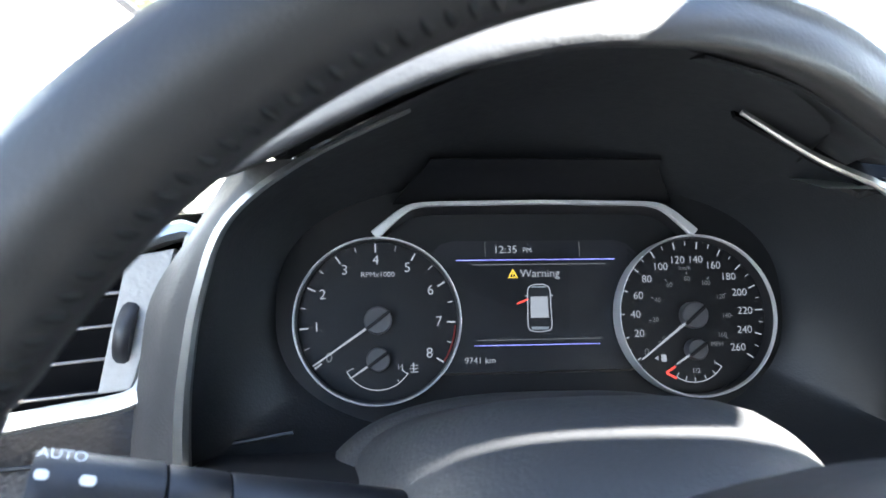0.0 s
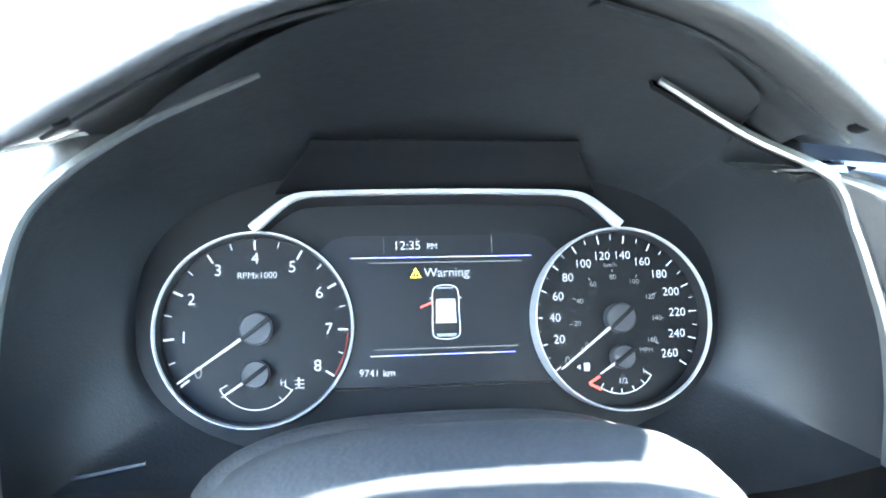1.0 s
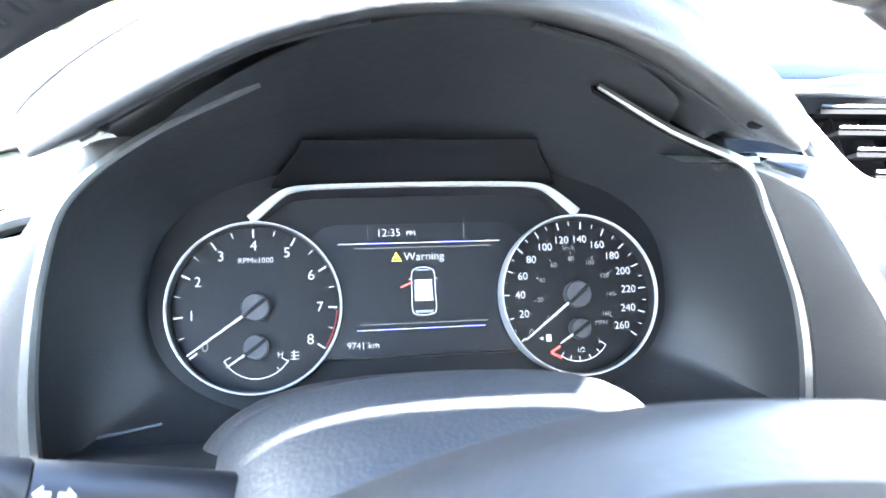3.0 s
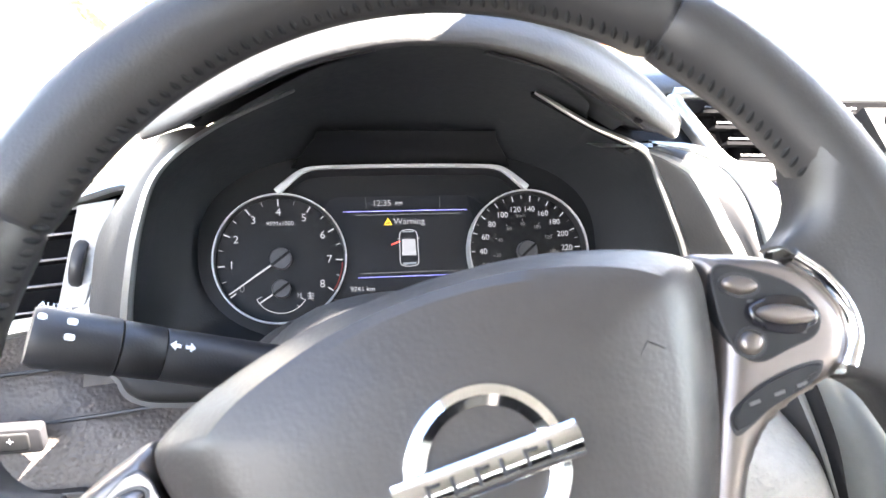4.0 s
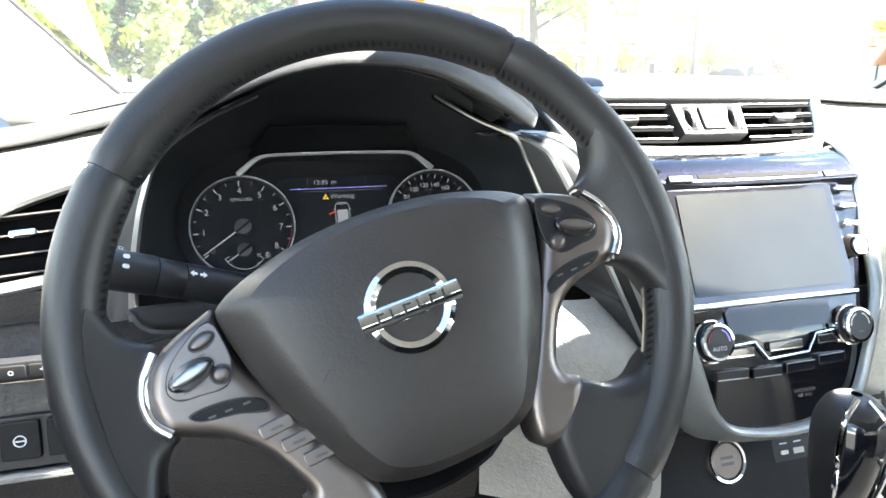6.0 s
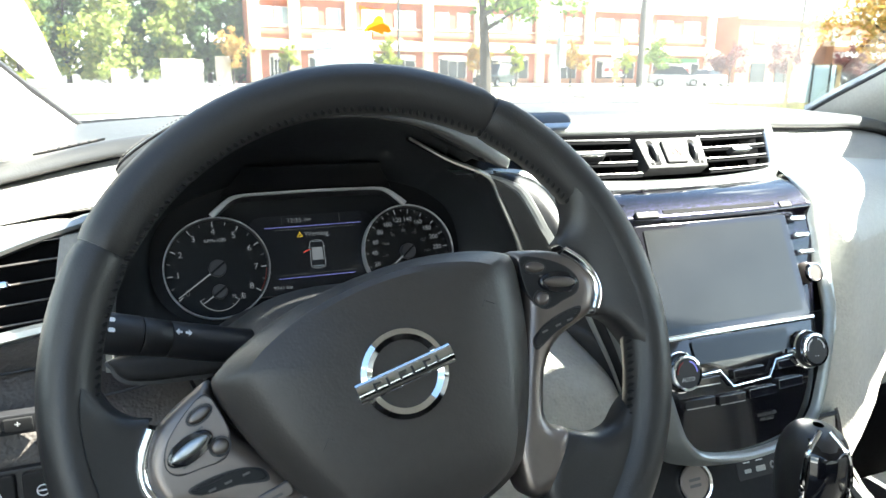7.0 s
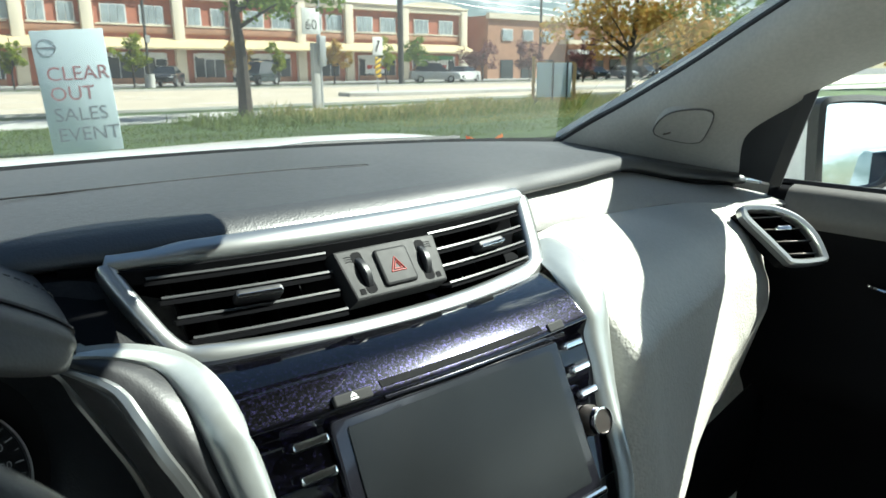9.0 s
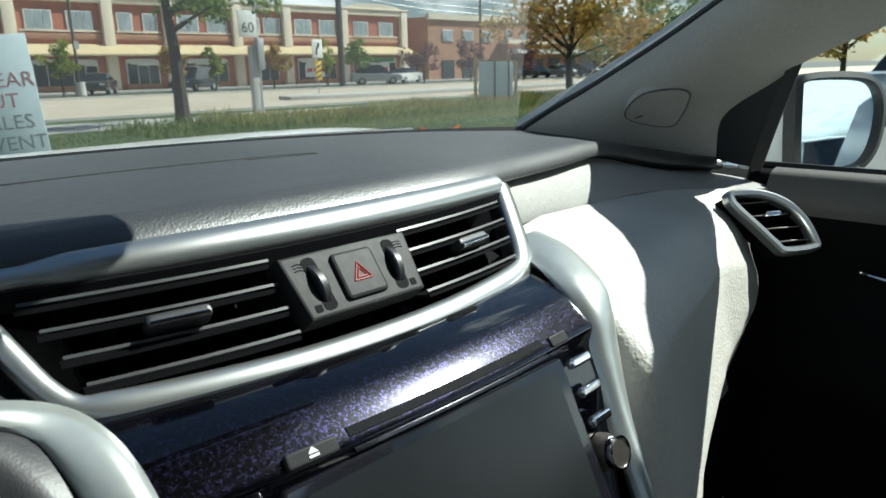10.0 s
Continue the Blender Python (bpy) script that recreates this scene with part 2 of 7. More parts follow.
def plate(outline, z0, z1, bevel=0.0, seg=2, bm=None):
    """An outline raised from z0 to z1, its upper edge rounded."""
    bm = bm or bmesh.new()
    lo = [bm.verts.new((x, y, z0)) for x, y in outline]
    hi = [bm.verts.new((x, y, z1)) for x, y in outline]
    m = len(lo)
    top = bm.faces.new(hi)
    bm.faces.new(lo[::-1])
    for k in range(m):
        bm.faces.new((lo[k], lo[(k + 1) % m], hi[(k + 1) % m], hi[k]))
    if bevel:
        bmesh.ops.bevel(bm, geom=list(top.edges), offset=bevel, segments=seg, affect="EDGES", profile=0.5)
        flat = max(bm.faces, key=lambda f: (abs(f.calc_center_median().z - z1) < 1e-6 and abs(f.normal.z) > 0.99, f.calc_area()))
        bmesh.ops.inset_region(bm, faces=[flat], thickness=bevel * 0.15, use_even_offset=False)
    bmesh.ops.recalc_face_normals(bm, faces=bm.faces)
    return bm


def dome(rings, seg_outline, bm=None):
    """Rings of (scale x, scale y, z, shift y) of one outline, closed at the middle."""
    bm = bm or bmesh.new()
    rows = [[Vector((x * sx, y * sy + dy, z)) for x, y in seg_outline] for sx, sy, z, dy in rings]
    loft(rows, close_u=True, bm=bm)
    bm.verts.ensure_lookup_table()
    m = len(seg_outline)
    bm.faces.new(bm.verts[-m:])
    bm.faces.new(bm.verts[:m][::-1])
    bmesh.ops.recalc_face_normals(bm, faces=bm.faces)
    return bm


def pillow(outline, z0, z1, b, step=0.0022):
    """An outline with a flat top at z1 that rounds off towards its edge over the width b."""
    O = np.array(outline, float)
    A, B = O, np.roll(O, -1, 0)
    gx = np.arange(O[:, 0].min() + step / 2, O[:, 0].max(), step)
    gy = np.arange(O[:, 1].min() + step / 2, O[:, 1].max(), step)
    G = np.array([(x + (k % 2) * step / 2, y) for k, y in enumerate(gy) for x in gx])

    def depth(P):
        d = B - A
        t = np.clip(((P[:, None] - A) * d).sum(2) / np.maximum((d * d).sum(1), 1e-12), 0, 1)
        return np.sqrt(((P[:, None] - (A + t[..., None] * d)) ** 2).sum(2)).min(1)

    y0, y1, x0, x1 = A[:, 1], B[:, 1], A[:, 0], B[:, 0]
    dy = np.where(abs(y1 - y0) < 1e-12, 1e-12, y1 - y0)
    cross = ((y0 > G[:, 1:]) != (y1 > G[:, 1:])) & (G[:, :1] < x0 + (G[:, 1:] - y0) * (x1 - x0) / dy)
    G = G[cross.sum(1) % 2 == 1]
    G = G[depth(G) > step * 0.35]
    n = len(O)
    flat = [Vector((float(x), float(y))) for x, y in list(O) + list(G)]
    vs, es, fs = geometry.delaunay_2d_cdt(flat, [(k, (k + 1) % n) for k in range(n)], [], 1, 1e-7)[:3]
    D = depth(np.array([(v.x, v.y) for v in vs]))
    bm = bmesh.new()
    V = [bm.verts.new((v.x, v.y, z1 - b * (1 - math.sqrt(max(0.0, 1 - (1 - min(float(d) / b, 1.0)) ** 2))))) for v, d in zip(vs, D)]
    for f in fs:
        bm.faces.new([V[k] for k in f])
    rim = [e for e in bm.edges if len(e.link_faces) == 1]
    low = {}
    for e in rim:
        for v in e.verts:
            if v not in low:
                low[v] = bm.verts.new((v.co.x, v.co.y, z0))
    for e in rim:
        a, c = e.verts
        bm.faces.new((a, c, low[c], low[a]))
    bmesh.ops.recalc_face_normals(bm, faces=bm.faces)
    return bm


def lathe(prof, n=32, bm=None):
    """(radius, height) pairs turned about z."""
    bm = bm or bmesh.new()
    rows = [[Vector((r * math.cos(2 * math.pi * k / n), r * math.sin(2 * math.pi * k / n), z)) for k in range(n)] for r, z in prof]
    loft(rows, close_u=True, bm=bm)
    bmesh.ops.remove_doubles(bm, verts=bm.verts, dist=1e-6)
    bmesh.ops.recalc_face_normals(bm, faces=bm.faces)
    return bm


def box(sx, sy, sz, c=(0, 0, 0), bevel=0.0, bm=None):
    bm = bm or bmesh.new()
    r = bmesh.ops.create_cube(bm, size=1.0, matrix=Matrix.LocRotScale(c, None, (sx, sy, sz)))
    if bevel:
        es = list({e for v in r["verts"] for e in v.link_edges})
        bmesh.ops.bevel(bm, geom=es, offset=bevel, segments=2, affect="EDGES", profile=0.5)
    return bm


def moved(bm, m):
    bmesh.ops.transform(bm, matrix=m, verts=bm.verts)
    return bm


def thing(name, m=None, label="", category="", group="", kind=""):
    ob = new(name)
    ob.empty_display_size = 0.05
    ob.matrix_basis = m if m is not None else Matrix.Identity(4)
    return tagged(ob, label, category, group, kind)


def mesh_of(name, bm, material, angle=38):
    me = bpy.data.meshes.new(name)
    bm.to_mesh(me)
    bm.free()
    me.materials.append(material)
    me.shade_smooth()
    me.set_sharp_from_angle(angle=radians(angle))
    return me


def part(name, bm, material, parent, label="", at=None, world=False, angle=38):
    """One mesh under a thing or a part. at: its pose in the parent. world: the mesh is laid out in the world's metres."""
    if world:
        top = parent
        while top.parent:
            top = top.parent
        moved(bm, top.matrix_basis.inverted())
    ob = new(name, mesh_of(name, bm, material, angle))
    ob.parent = parent
    if at is not None:
        ob.matrix_basis = at
    return tagged(ob, label)


def solo(name, bm, material, label, category, group="", kind="", at=None, angle=38):
    ob = new(name, mesh_of(name, bm, material, angle))
    if at is not None:
        ob.matrix_basis = at
    return tagged(ob, label, category, group, kind)


def words(name, text, size, material, parent, at, label="", depth=0.0, align="CENTER"):
    cu = bpy.data.curves.new(name, "FONT")
    cu.body, cu.size, cu.align_x, cu.align_y, cu.extrude, cu.resolution_u = text, size, align, "CENTER", depth, 3
    tmp = bpy.data.objects.new(name, cu)
    me = bpy.data.meshes.new_from_object(tmp)
    bpy.data.objects.remove(tmp)
    me.materials.append(material)
    ob = new(name, me)
    ob.parent = parent
    ob.matrix_basis = at
    return tagged(ob, label)


def frame_of(origin, right, up):
    r = Vector(right).normalized()
    n = r.cross(Vector(up)).normalized()
    u = n.cross(r)
    return Matrix.Translation(origin) @ Matrix((r, u, n)).transposed().to_4x4()


CX = 0.565   # middle of the car


# ---- dashboard ----
def interp(x, xs, ys):
    return float(np.interp(x, xs, ys))


def lip(x):
    """The rear edge of the dash pad at x."""
    d = abs(x - CX)
    return Vector((x, interp(d, [0, 0.17, 0.25, 0.36, 0.52, 0.60, 0.70, 0.8], [0.245, 0.255, 0.290, 0.325, 0.379, 0.400, 0.375, 0.34]),
                   interp(d, [0, 0.17, 0.25, 0.36, 0.52, 0.60, 0.70, 0.8], [1.152, 1.151, 1.145, 1.140, 1.134, 1.120, 1.098, 1.088])))


def cowl(x):
    k = (x - CX) / 0.735
    return Vector((x, 0.76 - 0.08 * k * k, 1.143 - 0.020 * k * k))


dash = thing("dashboard", Matrix.Translation((CX, 0.5, 0.62)), "dark grained dashboard with cream lower panels and silver trim", "dashboard")
secs = []
for x in (-0.22, -0.12, 0.0, 0.1, 0.2, 0.31, 0.42, CX, 0.71, 0.82, 0.93, 1.03, 1.13, 1.23, 1.35):
    a, b = cowl(x), lip(x)
    crown = 0.012 * max(0.0, 1 - ((x - CX) / 0.75) ** 2)
    pts = [a + Vector((0, 0.03, -0.03)), a]
    for k, h in ((0.25, 0.6), (0.5, 1.0), (0.75, 0.9), (0.93, 0.55)):
        pts.append(a.lerp(b, k) + Vector((0, 0, crown * h + 0.004)))
    n_ = a.lerp(b, 0.93) + Vector((0, 0, crown * 0.55 + 0.004)) - b
    pts += [b + n_ * 0.55 + Vector((0, 0, 0.0030)), b + n_ * 0.25 + Vector((0, 0, 0.0022)), b + Vector((0, 0, -0.003)), b + Vector((0, 0.002, -0.010)), b + Vector((0, 0.03, -0.014))]
    secs.append(pts)
top_pad = part("top_pad", skin(secs, 4, 4, 0.006), LEATHER, dash, "dark grained soft pad", world=True)
crease = [(0.33, 0.422, 1.1622), (0.44, 0.415, 1.1640), (0.55, 0.410, 1.1648), (0.63, 0.402, 1.1645), (0.672, 0.393, 1.1642)]
part("airbag_seam", sweep(crom(crease, 6), circle(0.0008, 6)), DARKPL, dash, "fine seam of the airbag lid", world=True)
part("airbag_seam", sweep(crom([(0.672, 0.393, 1.1642), (0.664, 0.387, 1.1640), (0.61, 0.396, 1.1645)], 5), circle(0.0007, 6)), DARKPL, dash, world=True)
grille = part("defroster_grille", moved(plate([(0.036 * math.cos(a), 0.008 * math.sin(a)) for a in np.linspace(0, 2 * math.pi, 33)[:-1]], -0.004, 0.0008), frame_of((-0.045, 0.421, 1.1252), (1, -0.03, 0.21), (0.02, 1, 0.08))), SLATBLK, dash, "narrow black defroster grille", world=True)
for k in range(6):
    part("grille_bar", moved(box(0.006, 0.009, 0.0012, (-0.025 + 0.010 * k, 0, 0.0010)), frame_of((-0.045, 0.421, 1.1252), (1, -0.03, 0.21), (0.02, 1, 0.08))), KNEE, grille, world=True)
# dark groove behind the lip
secs = []
for x in (-0.22, -0.05, 0.12, 0.31, 0.42, CX, 0.71, 0.82, 1.0, 1.13, 1.23, 1.35):
    b = lip(x)
    secs.append([b + Vector((0, 0.018, -0.010)), b + Vector((0, 0.024, -0.016)), b + Vector((0, 0.02, -0.024))])
part("groove", skin(secs, 2, 3, 0.004), BLACK, dash, world=True)


def band_low(x):
    d = abs(x - CX)
    return Vector((x, interp(d, [0.2, 0.236, 0.45, 0.6, 0.72, 0.8], [0.262, 0.275, 0.335, 0.352, 0.280, 0.25]), interp(d, [0.2, 0.236, 0.45, 0.6, 0.72, 0.8], [1.100, 1.100, 1.080, 1.072, 1.064, 1.06])))


for xs, side in (((0.785, 0.85, 0.93, 1.03, 1.13, 1.2, 1.27, 1.34), 1), ((-0.21, -0.16, -0.11, -0.06, -0.01, 0.03), -1)):
    secs = []
    for x in xs:
        t, b = lip(x) + Vector((0, 0.010, -0.016)), band_low(x)
        secs.append([t + Vector((0, 0.02, 0.004)), t, t.lerp(b, 0.5) + Vector((0, -0.004, 0.002)), b, b + Vector((0, 0.012, -0.006))])
    part("upper_band", skin(secs, 3, 4, 0.004), GREYBAND, dash, "grey leather band above the lower panel", world=True)
# passenger panel, which leans forward towards the door and meets the console band
def panel_y(x, z):
    return 0.122 + 0.30 * (x - 0.746) + 0.17 * (z - 1.018)


XP = [0.755, 0.83, 0.95, 1.08, 1.17, 1.225, 1.28, 1.335]
secs = []
for x in (0.755, 0.80, 0.83, 0.865, 0.90, 0.95, 1.0, 1.04, 1.08, 1.125, 1.17, 1.225, 1.28, 1.335):
    z2 = interp(x, XP, [1.03, 1.03, 1.02, 1.015, 1.00, 0.985, 0.98, 0.98])
    zb = interp(x, [0.755, 0.80, 0.842, 0.889, 1.042, 1.148, 1.21, 1.26, 1.29, 1.31, 1.335], [0.74, 0.81, 0.860, 0.868, 0.842, 0.815, 0.82, 0.84, 0.87, 0.95, 0.985])
    fold = interp(x, [0.86, 0.90, 0.95, 1.0, 1.08, 1.15, 1.2, 1.25], [0.80, 0.878, 0.890, 0.899, 0.912, 0.935, 0.95, 0.93])
    lean = interp(x, [1.08, 1.17, 1.225, 1.28, 1.335], [0, -0.016, -0.018, 0.0, 0.012])
    sec = [(x, interp(x, XP, [0.250, 0.279, 0.315, 0.345, 0.340, 0.312, 0.285, 0.27]), interp(x, XP, [1.100, 1.097, 1.084, 1.072, 1.068, 1.066, 1.064, 1.06])),
           (x, interp(x, XP, [0.205, 0.192, 0.236, 0.262, 0.268, 0.268, 0.270, 0.275]), interp(x, XP, [1.085, 1.072, 1.066, 1.055, 1.050, 1.035, 1.025, 1.02])), (x, panel_y(x, z2) + lean + 0.004, z2)]
    for f in (0.1, 0.22, 0.34, 0.46, 0.56, 0.66, 0.76, 0.88, 1.0):
        z = z2 + (zb - z2) * f
        sec.append((x, panel_y(x, z) + lean + 0.45 * max(0.0, fold - z), z))
    if x == 0.755:
        secs.append([(0.762, 0.262, 1.095), (0.760, 0.225, 1.080), (0.748, 0.172, 1.03)] + [(interp(q[2], [0.855, 0.885, 0.925, 0.966, 1.01], [0.679, 0.690, 0.702, 0.719, 0.737]), interp(q[2], [0.70, 0.855, 0.885, 0.925, 0.966, 1.01], [0.152, 0.116, 0.122, 0.130, 0.140, 0.154]), q[2]) for q in sec[3:]])
    secs.append(sec)
passenger_panel = part("passenger_panel", skin(secs, 4, 3, 0.004), CREAM, dash, "cream grained leather panel", world=True, angle=60)
# near-black colour carries the deep shade of the footwell
part("glovebox", skin([[(x, 0.285, 0.725 + k), (x, 0.272, 0.69 + k), (x, 0.285, 0.60), (x, 0.33, 0.52)] for x, k in ((0.74, 0.0), (0.9, 0.0), (1.1, 0.0), (1.33, 0.05))], 4, 4, 0.004), SLATBLK, dash, "glovebox lid darkened for the footwell's shade", world=True)
for k in range(2):
    part("embossed_mark", box(0.022 - 0.006 * k, 0.0012, 0.0035, (1.103, 0.2265, 1.012 - 0.008 * k)), PILLAR, dash, world=True)

# console trim, a silver band that frames the stack: outer crease and inner edge
CREASE = [(0.345, 0.204, 1.107), (0.358, 0.190, 1.102), (0.370, 0.178, 1.094), (0.377, 0.165, 1.078), (0.384, 0.155, 1.060), (0.391, 0.148, 1.045), (0.405, 0.135, 1.010), (0.423, 0.121, 0.966), (0.440, 0.110, 0.925), (0.452, 0.099, 0.885), (0.463, 0.090, 0.855), (0.492, 0.084, 0.826), (CX, 0.080, 0.818)]
EDGE = [(0.349, 0.206, 1.109), (0.378, 0.199, 1.107), (0.405, 0.195, 1.097), (0.417, 0.173, 1.087), (0.4215, 0.151, 1.071), (0.4260, 0.139, 1.045), (0.4300, 0.119, 1.010), (0.443, 0.083, 0.966), (0.462, 0.063, 0.925), (0.475, 0.054, 0.885), (0.485, 0.050, 0.864), (0.508, 0.047, 0.847), (CX, 0.045, 0.840)]
OUTER = CREASE
CREASE = [tuple(Vector(c).lerp(Vector(e), f)) for c, e, f in zip(OUTER, EDGE, (0.75, 0.72, 0.64, 0.56, 0.5, 0.46, 0.42, 0.34, 0.24, 0.12, 0, 0, 0))]


def trim_section(c, e):
    c, e = Vector(c), Vector(e)
    w = min(1.0, (e - c).length / 0.03)
    return [c + Vector((0.002, 0.008, 0)), c, c.lerp(e, 0.4) + Vector((-0.004, -0.008, 0.001)) * w, c.lerp(e, 0.8) + Vector((-0.001, -0.008, 0.002)) * w, e, e + Vector((0.001, 0.006, 0))]


secs = [trim_section(c, e) for c, e in zip(CREASE, EDGE)]
right = []
for c, e in (((0.775, 0.238, 1.100), (0.738, 0.240, 1.096)), ((0.767, 0.203, 1.094), (0.725, 0.205, 1.0935))):
    c, e = Vector(c), Vector(e)
    right.append([c + Vector((-0.002, 0.008, 0)), c, c.lerp(e, 0.4) + Vector((0.002, -0.004, 0.004)), c.lerp(e, 0.8) + Vector((0.0, -0.003, 0.003)), e, e + Vector((-0.001, 0.006, 0))])
right += [[(2 * CX - p[0], p[1], p[2]) for p in trim_section(c, e)] for c, e in list(zip(OUTER, EDGE))[3:-1]]
part("console_trim", skin(secs + right[::-1], 4, 4, 0.002), TRIMSILVER, dash, "matt silver band framing the stack", world=True)
ARC = [Vector(c) + Vector((-0.0035, 0.0, -0.001)) for c in OUTER[:10]]
arc_path = crom(ARC, 6)
part("arc_line", sweep(arc_path, [(-0.0030, -0.003), (-0.0030, 0.0005), (0.0, 0.0016), (0.0030, 0.0005), (0.0030, -0.003)], up=(-0.6, -0.8, 0.1), scale=[interp(k, [0, 14, 30, 54], [0.35, 1.15, 1.2, 0.4]) for k in range(len(arc_path))]), SATIN, dash, "bright line along the trim", world=True)
border = []
for a, b in zip(OUTER[:10], CREASE[:10]):
    a, b = Vector(a), Vector(b)
    border.append([a + Vector((-0.002, 0.002, -0.001)), a.lerp(b, 0.5) + Vector((-0.001, -0.0025, 0.001)), b + Vector((0.001, 0.002, 0))])
part("trim_border", skin(border, 3, 4, 0.0015), BLACK, dash, "dark border beside the silver band", world=True)
# dark side panel between the gauge ring and the left console trim
RING_R = [(0.262, 0.208, 1.144), (0.300, 0.204, 1.123), (0.342, 0.204, 1.105), (0.354, 0.200, 1.083), (0.366, 0.198, 1.058), (0.377, 0.198, 1.034), (0.388, 0.2, 1.0), (0.395, 0.202, 0.965)]
RING_L = [(0.104, 0.208, 1.144), (0.056, 0.20, 1.122), (0.022, 0.197, 1.096), (0.007, 0.197, 1.062), (-0.002, 0.198, 1.024), (-0.007, 0.2, 0.992), (-0.010, 0.202, 0.955)]
PADEDGE = [(0.405, 0.145, 0.955), (0.433, 0.118, 0.920), (0.445, 0.108, 0.896), (0.454, 0.100, 0.863), (0.457, 0.095, 0.83), (0.46, 0.092, 0.77)]
secs = []
for p, q in zip(RING_R[2:] + PADEDGE[:4], [ARC[0], ARC[2], ARC[4], ARC[5], ARC[6], ARC[7], (0.428, 0.118, 0.950), (0.438, 0.111, 0.925), (0.448, 0.103, 0.896), (0.458, 0.093, 0.862)]):
    p, q = Vector(p), Vector(q)
    b = min(1.0, (q - p).length / 0.04)
    secs.append([p + Vector((0.001, 0.005, -0.001)), p, p.lerp(q, 0.35) + Vector((0, -0.007, 0.003)) * b, p.lerp(q, 0.7) + Vector((0, -0.007, 0.002)) * b, q + Vector((0, 0.003, 0))])
part("side_panel", skin(secs, 4, 4, 0.003), VISOR, dash, "dark panel beside the gauges", world=True)
secs = []
for p, q in zip(RING_L[1:], ((0.02, 0.215, 1.115), (0.0, 0.215, 1.085), (-0.022, 0.215, 1.052), (-0.03, 0.213, 1.015), (-0.036, 0.213, 0.985), (-0.04, 0.21, 0.95))):
    p, q = Vector(p), Vector(q)
    secs.append([p, p.lerp(q, 0.5) + Vector((0, -0.004, 0.002)), q])
part("side_panel", skin(secs, 4, 5, 0.004), VISOR, dash, "charcoal panel beside the gauges", world=True)
# black filler between hood, vent and band
part("filler", skin([[(x, y + 0.004, z - 0.001), (x + 0.003, y + 0.03, z + 0.012), (x + 0.006, 0.285, 1.140)] for x, y, z in ((0.262, 0.207, 1.143), (0.285, 0.205, 1.131), (0.310, 0.204, 1.119), (0.342, 0.205, 1.106), (0.36, 0.205, 1.106), (0.38, 0.205, 1.104))], 3, 3, 0.002), SLATBLK, dash, "black filler under the hood", world=True)
part("filler", skin([[Vector(e) + Vector((-0.004, 0.005, -0.002)), Vector(e) + Vector((0.0, 0.035, 0.002)), (Vector(e) + Vector((0.0, 0.06, 0.026)))] for e in ((0.335, 0.206, 1.106), (0.349, 0.206, 1.1085), (0.378, 0.198, 1.107), (0.405, 0.192, 1.094), (0.425, 0.19, 1.086))], 3, 3, 0.003), CARPET, dash, "black filler beside the vent", world=True)

# knee panels
secs = []
for x in (-0.24, -0.1, -0.06, -0.02, 0.01, 0.06, 0.19, 0.33):
    secs.append([(x, 0.275, interp(x, [-0.06, 0.0], [0.966, 0.925])), (x, 0.242, interp(x, [-0.06, 0.0], [0.945, 0.915])), (x, 0.215, 0.89), (x, 0.208, 0.84), (x, 0.22, 0.78), (x, 0.26, 0.68)])
part("knee_panel", skin(secs, 4, 4, 0.004), KNEE, dash, "charcoal knee panel with seams", world=True)
for k, z in enumerate((0.952, 0.918, 0.842)):
    d = (0.030, 0.018, 0.0)[k]
    part("seam", sweep(crom([(-0.23, 0.212 + d, z - 0.012), (-0.12, 0.209 + d, z - 0.004), (-0.02, 0.209 + d, z + 0.004), (0.04, 0.212 + d, z + 0.012)], 5), circle(0.0014, 6)), BLACK, dash, world=True)
secs = []
for x, y, z in PADEDGE:
    k = min(1.0, (0.965 - z) / 0.045)
    secs.append([(0.29, y + 0.062 - 0.012 * k, z - 0.005), (0.345, y + 0.036 - 0.026 * k, z - 0.003), (x - 0.045, y + 0.010 - 0.026 * k, z), (x - 0.012, y + 0.001 - 0.017 * k, z), (x, y, z), (x + 0.004, y + 0.008, z)])
part("console_side", skin(secs, 5, 5, 0.004), CREAM, dash, "cream grained knee pad", world=True)

# ---- centre stack ----
def stack_pt(u, z):
    """The front of the stack: u across from the middle, z height."""
    y = interp(z, [0.835, 0.90, 0.935, 0.96, 0.99, 1.02, 1.05, 1.058, 1.064, 1.070, 1.0775, 1.082, 1.086, 1.089, 1.091], [0.050, 0.061, 0.073, 0.087, 0.108, 0.118, 0.133, 0.134, 0.1345, 0.1405, 0.150, 0.158, 0.172, 0.195, 0.225])
    return Vector((CX + u, y + 0.35 * u * u, z))


def stack_half(z):
    return interp(z, [0.835, 0.845, 0.864, 0.885, 0.925, 0.966, 1.01, 1.04, 1.06, 1.08, 1.091], [0.05, 0.062, 0.083, 0.093, 0.106, 0.124, 0.1365, 0.139, 0.1425, 0.148, 0.165])


stack = thing("centre_stack", Matrix.Translation((CX, 0.15, 0.78)), "gloss black centre stack with screen, knobs and chrome keys", "console")
secs = [[stack_pt(k * stack_half(z), z) for k in (-1, -0.5, 0, 0.5, 1)] for z in (1.091, 1.089, 1.086, 1.082, 1.0775, 1.070, 1.064, 1.058, 1.05, 1.03, 1.0, 0.96)]
part("fascia", skin(secs, 5, 4, 0.004), FLAKE, stack, "black lacquer fascia with violet fleck", world=True)
secs = [[stack_pt(k * stack_half(z), z) for k in (-1, -0.5, 0, 0.5, 1)] for z in (0.959, 0.935, 0.91, 0.89, 0.87, 0.85, 0.838)]
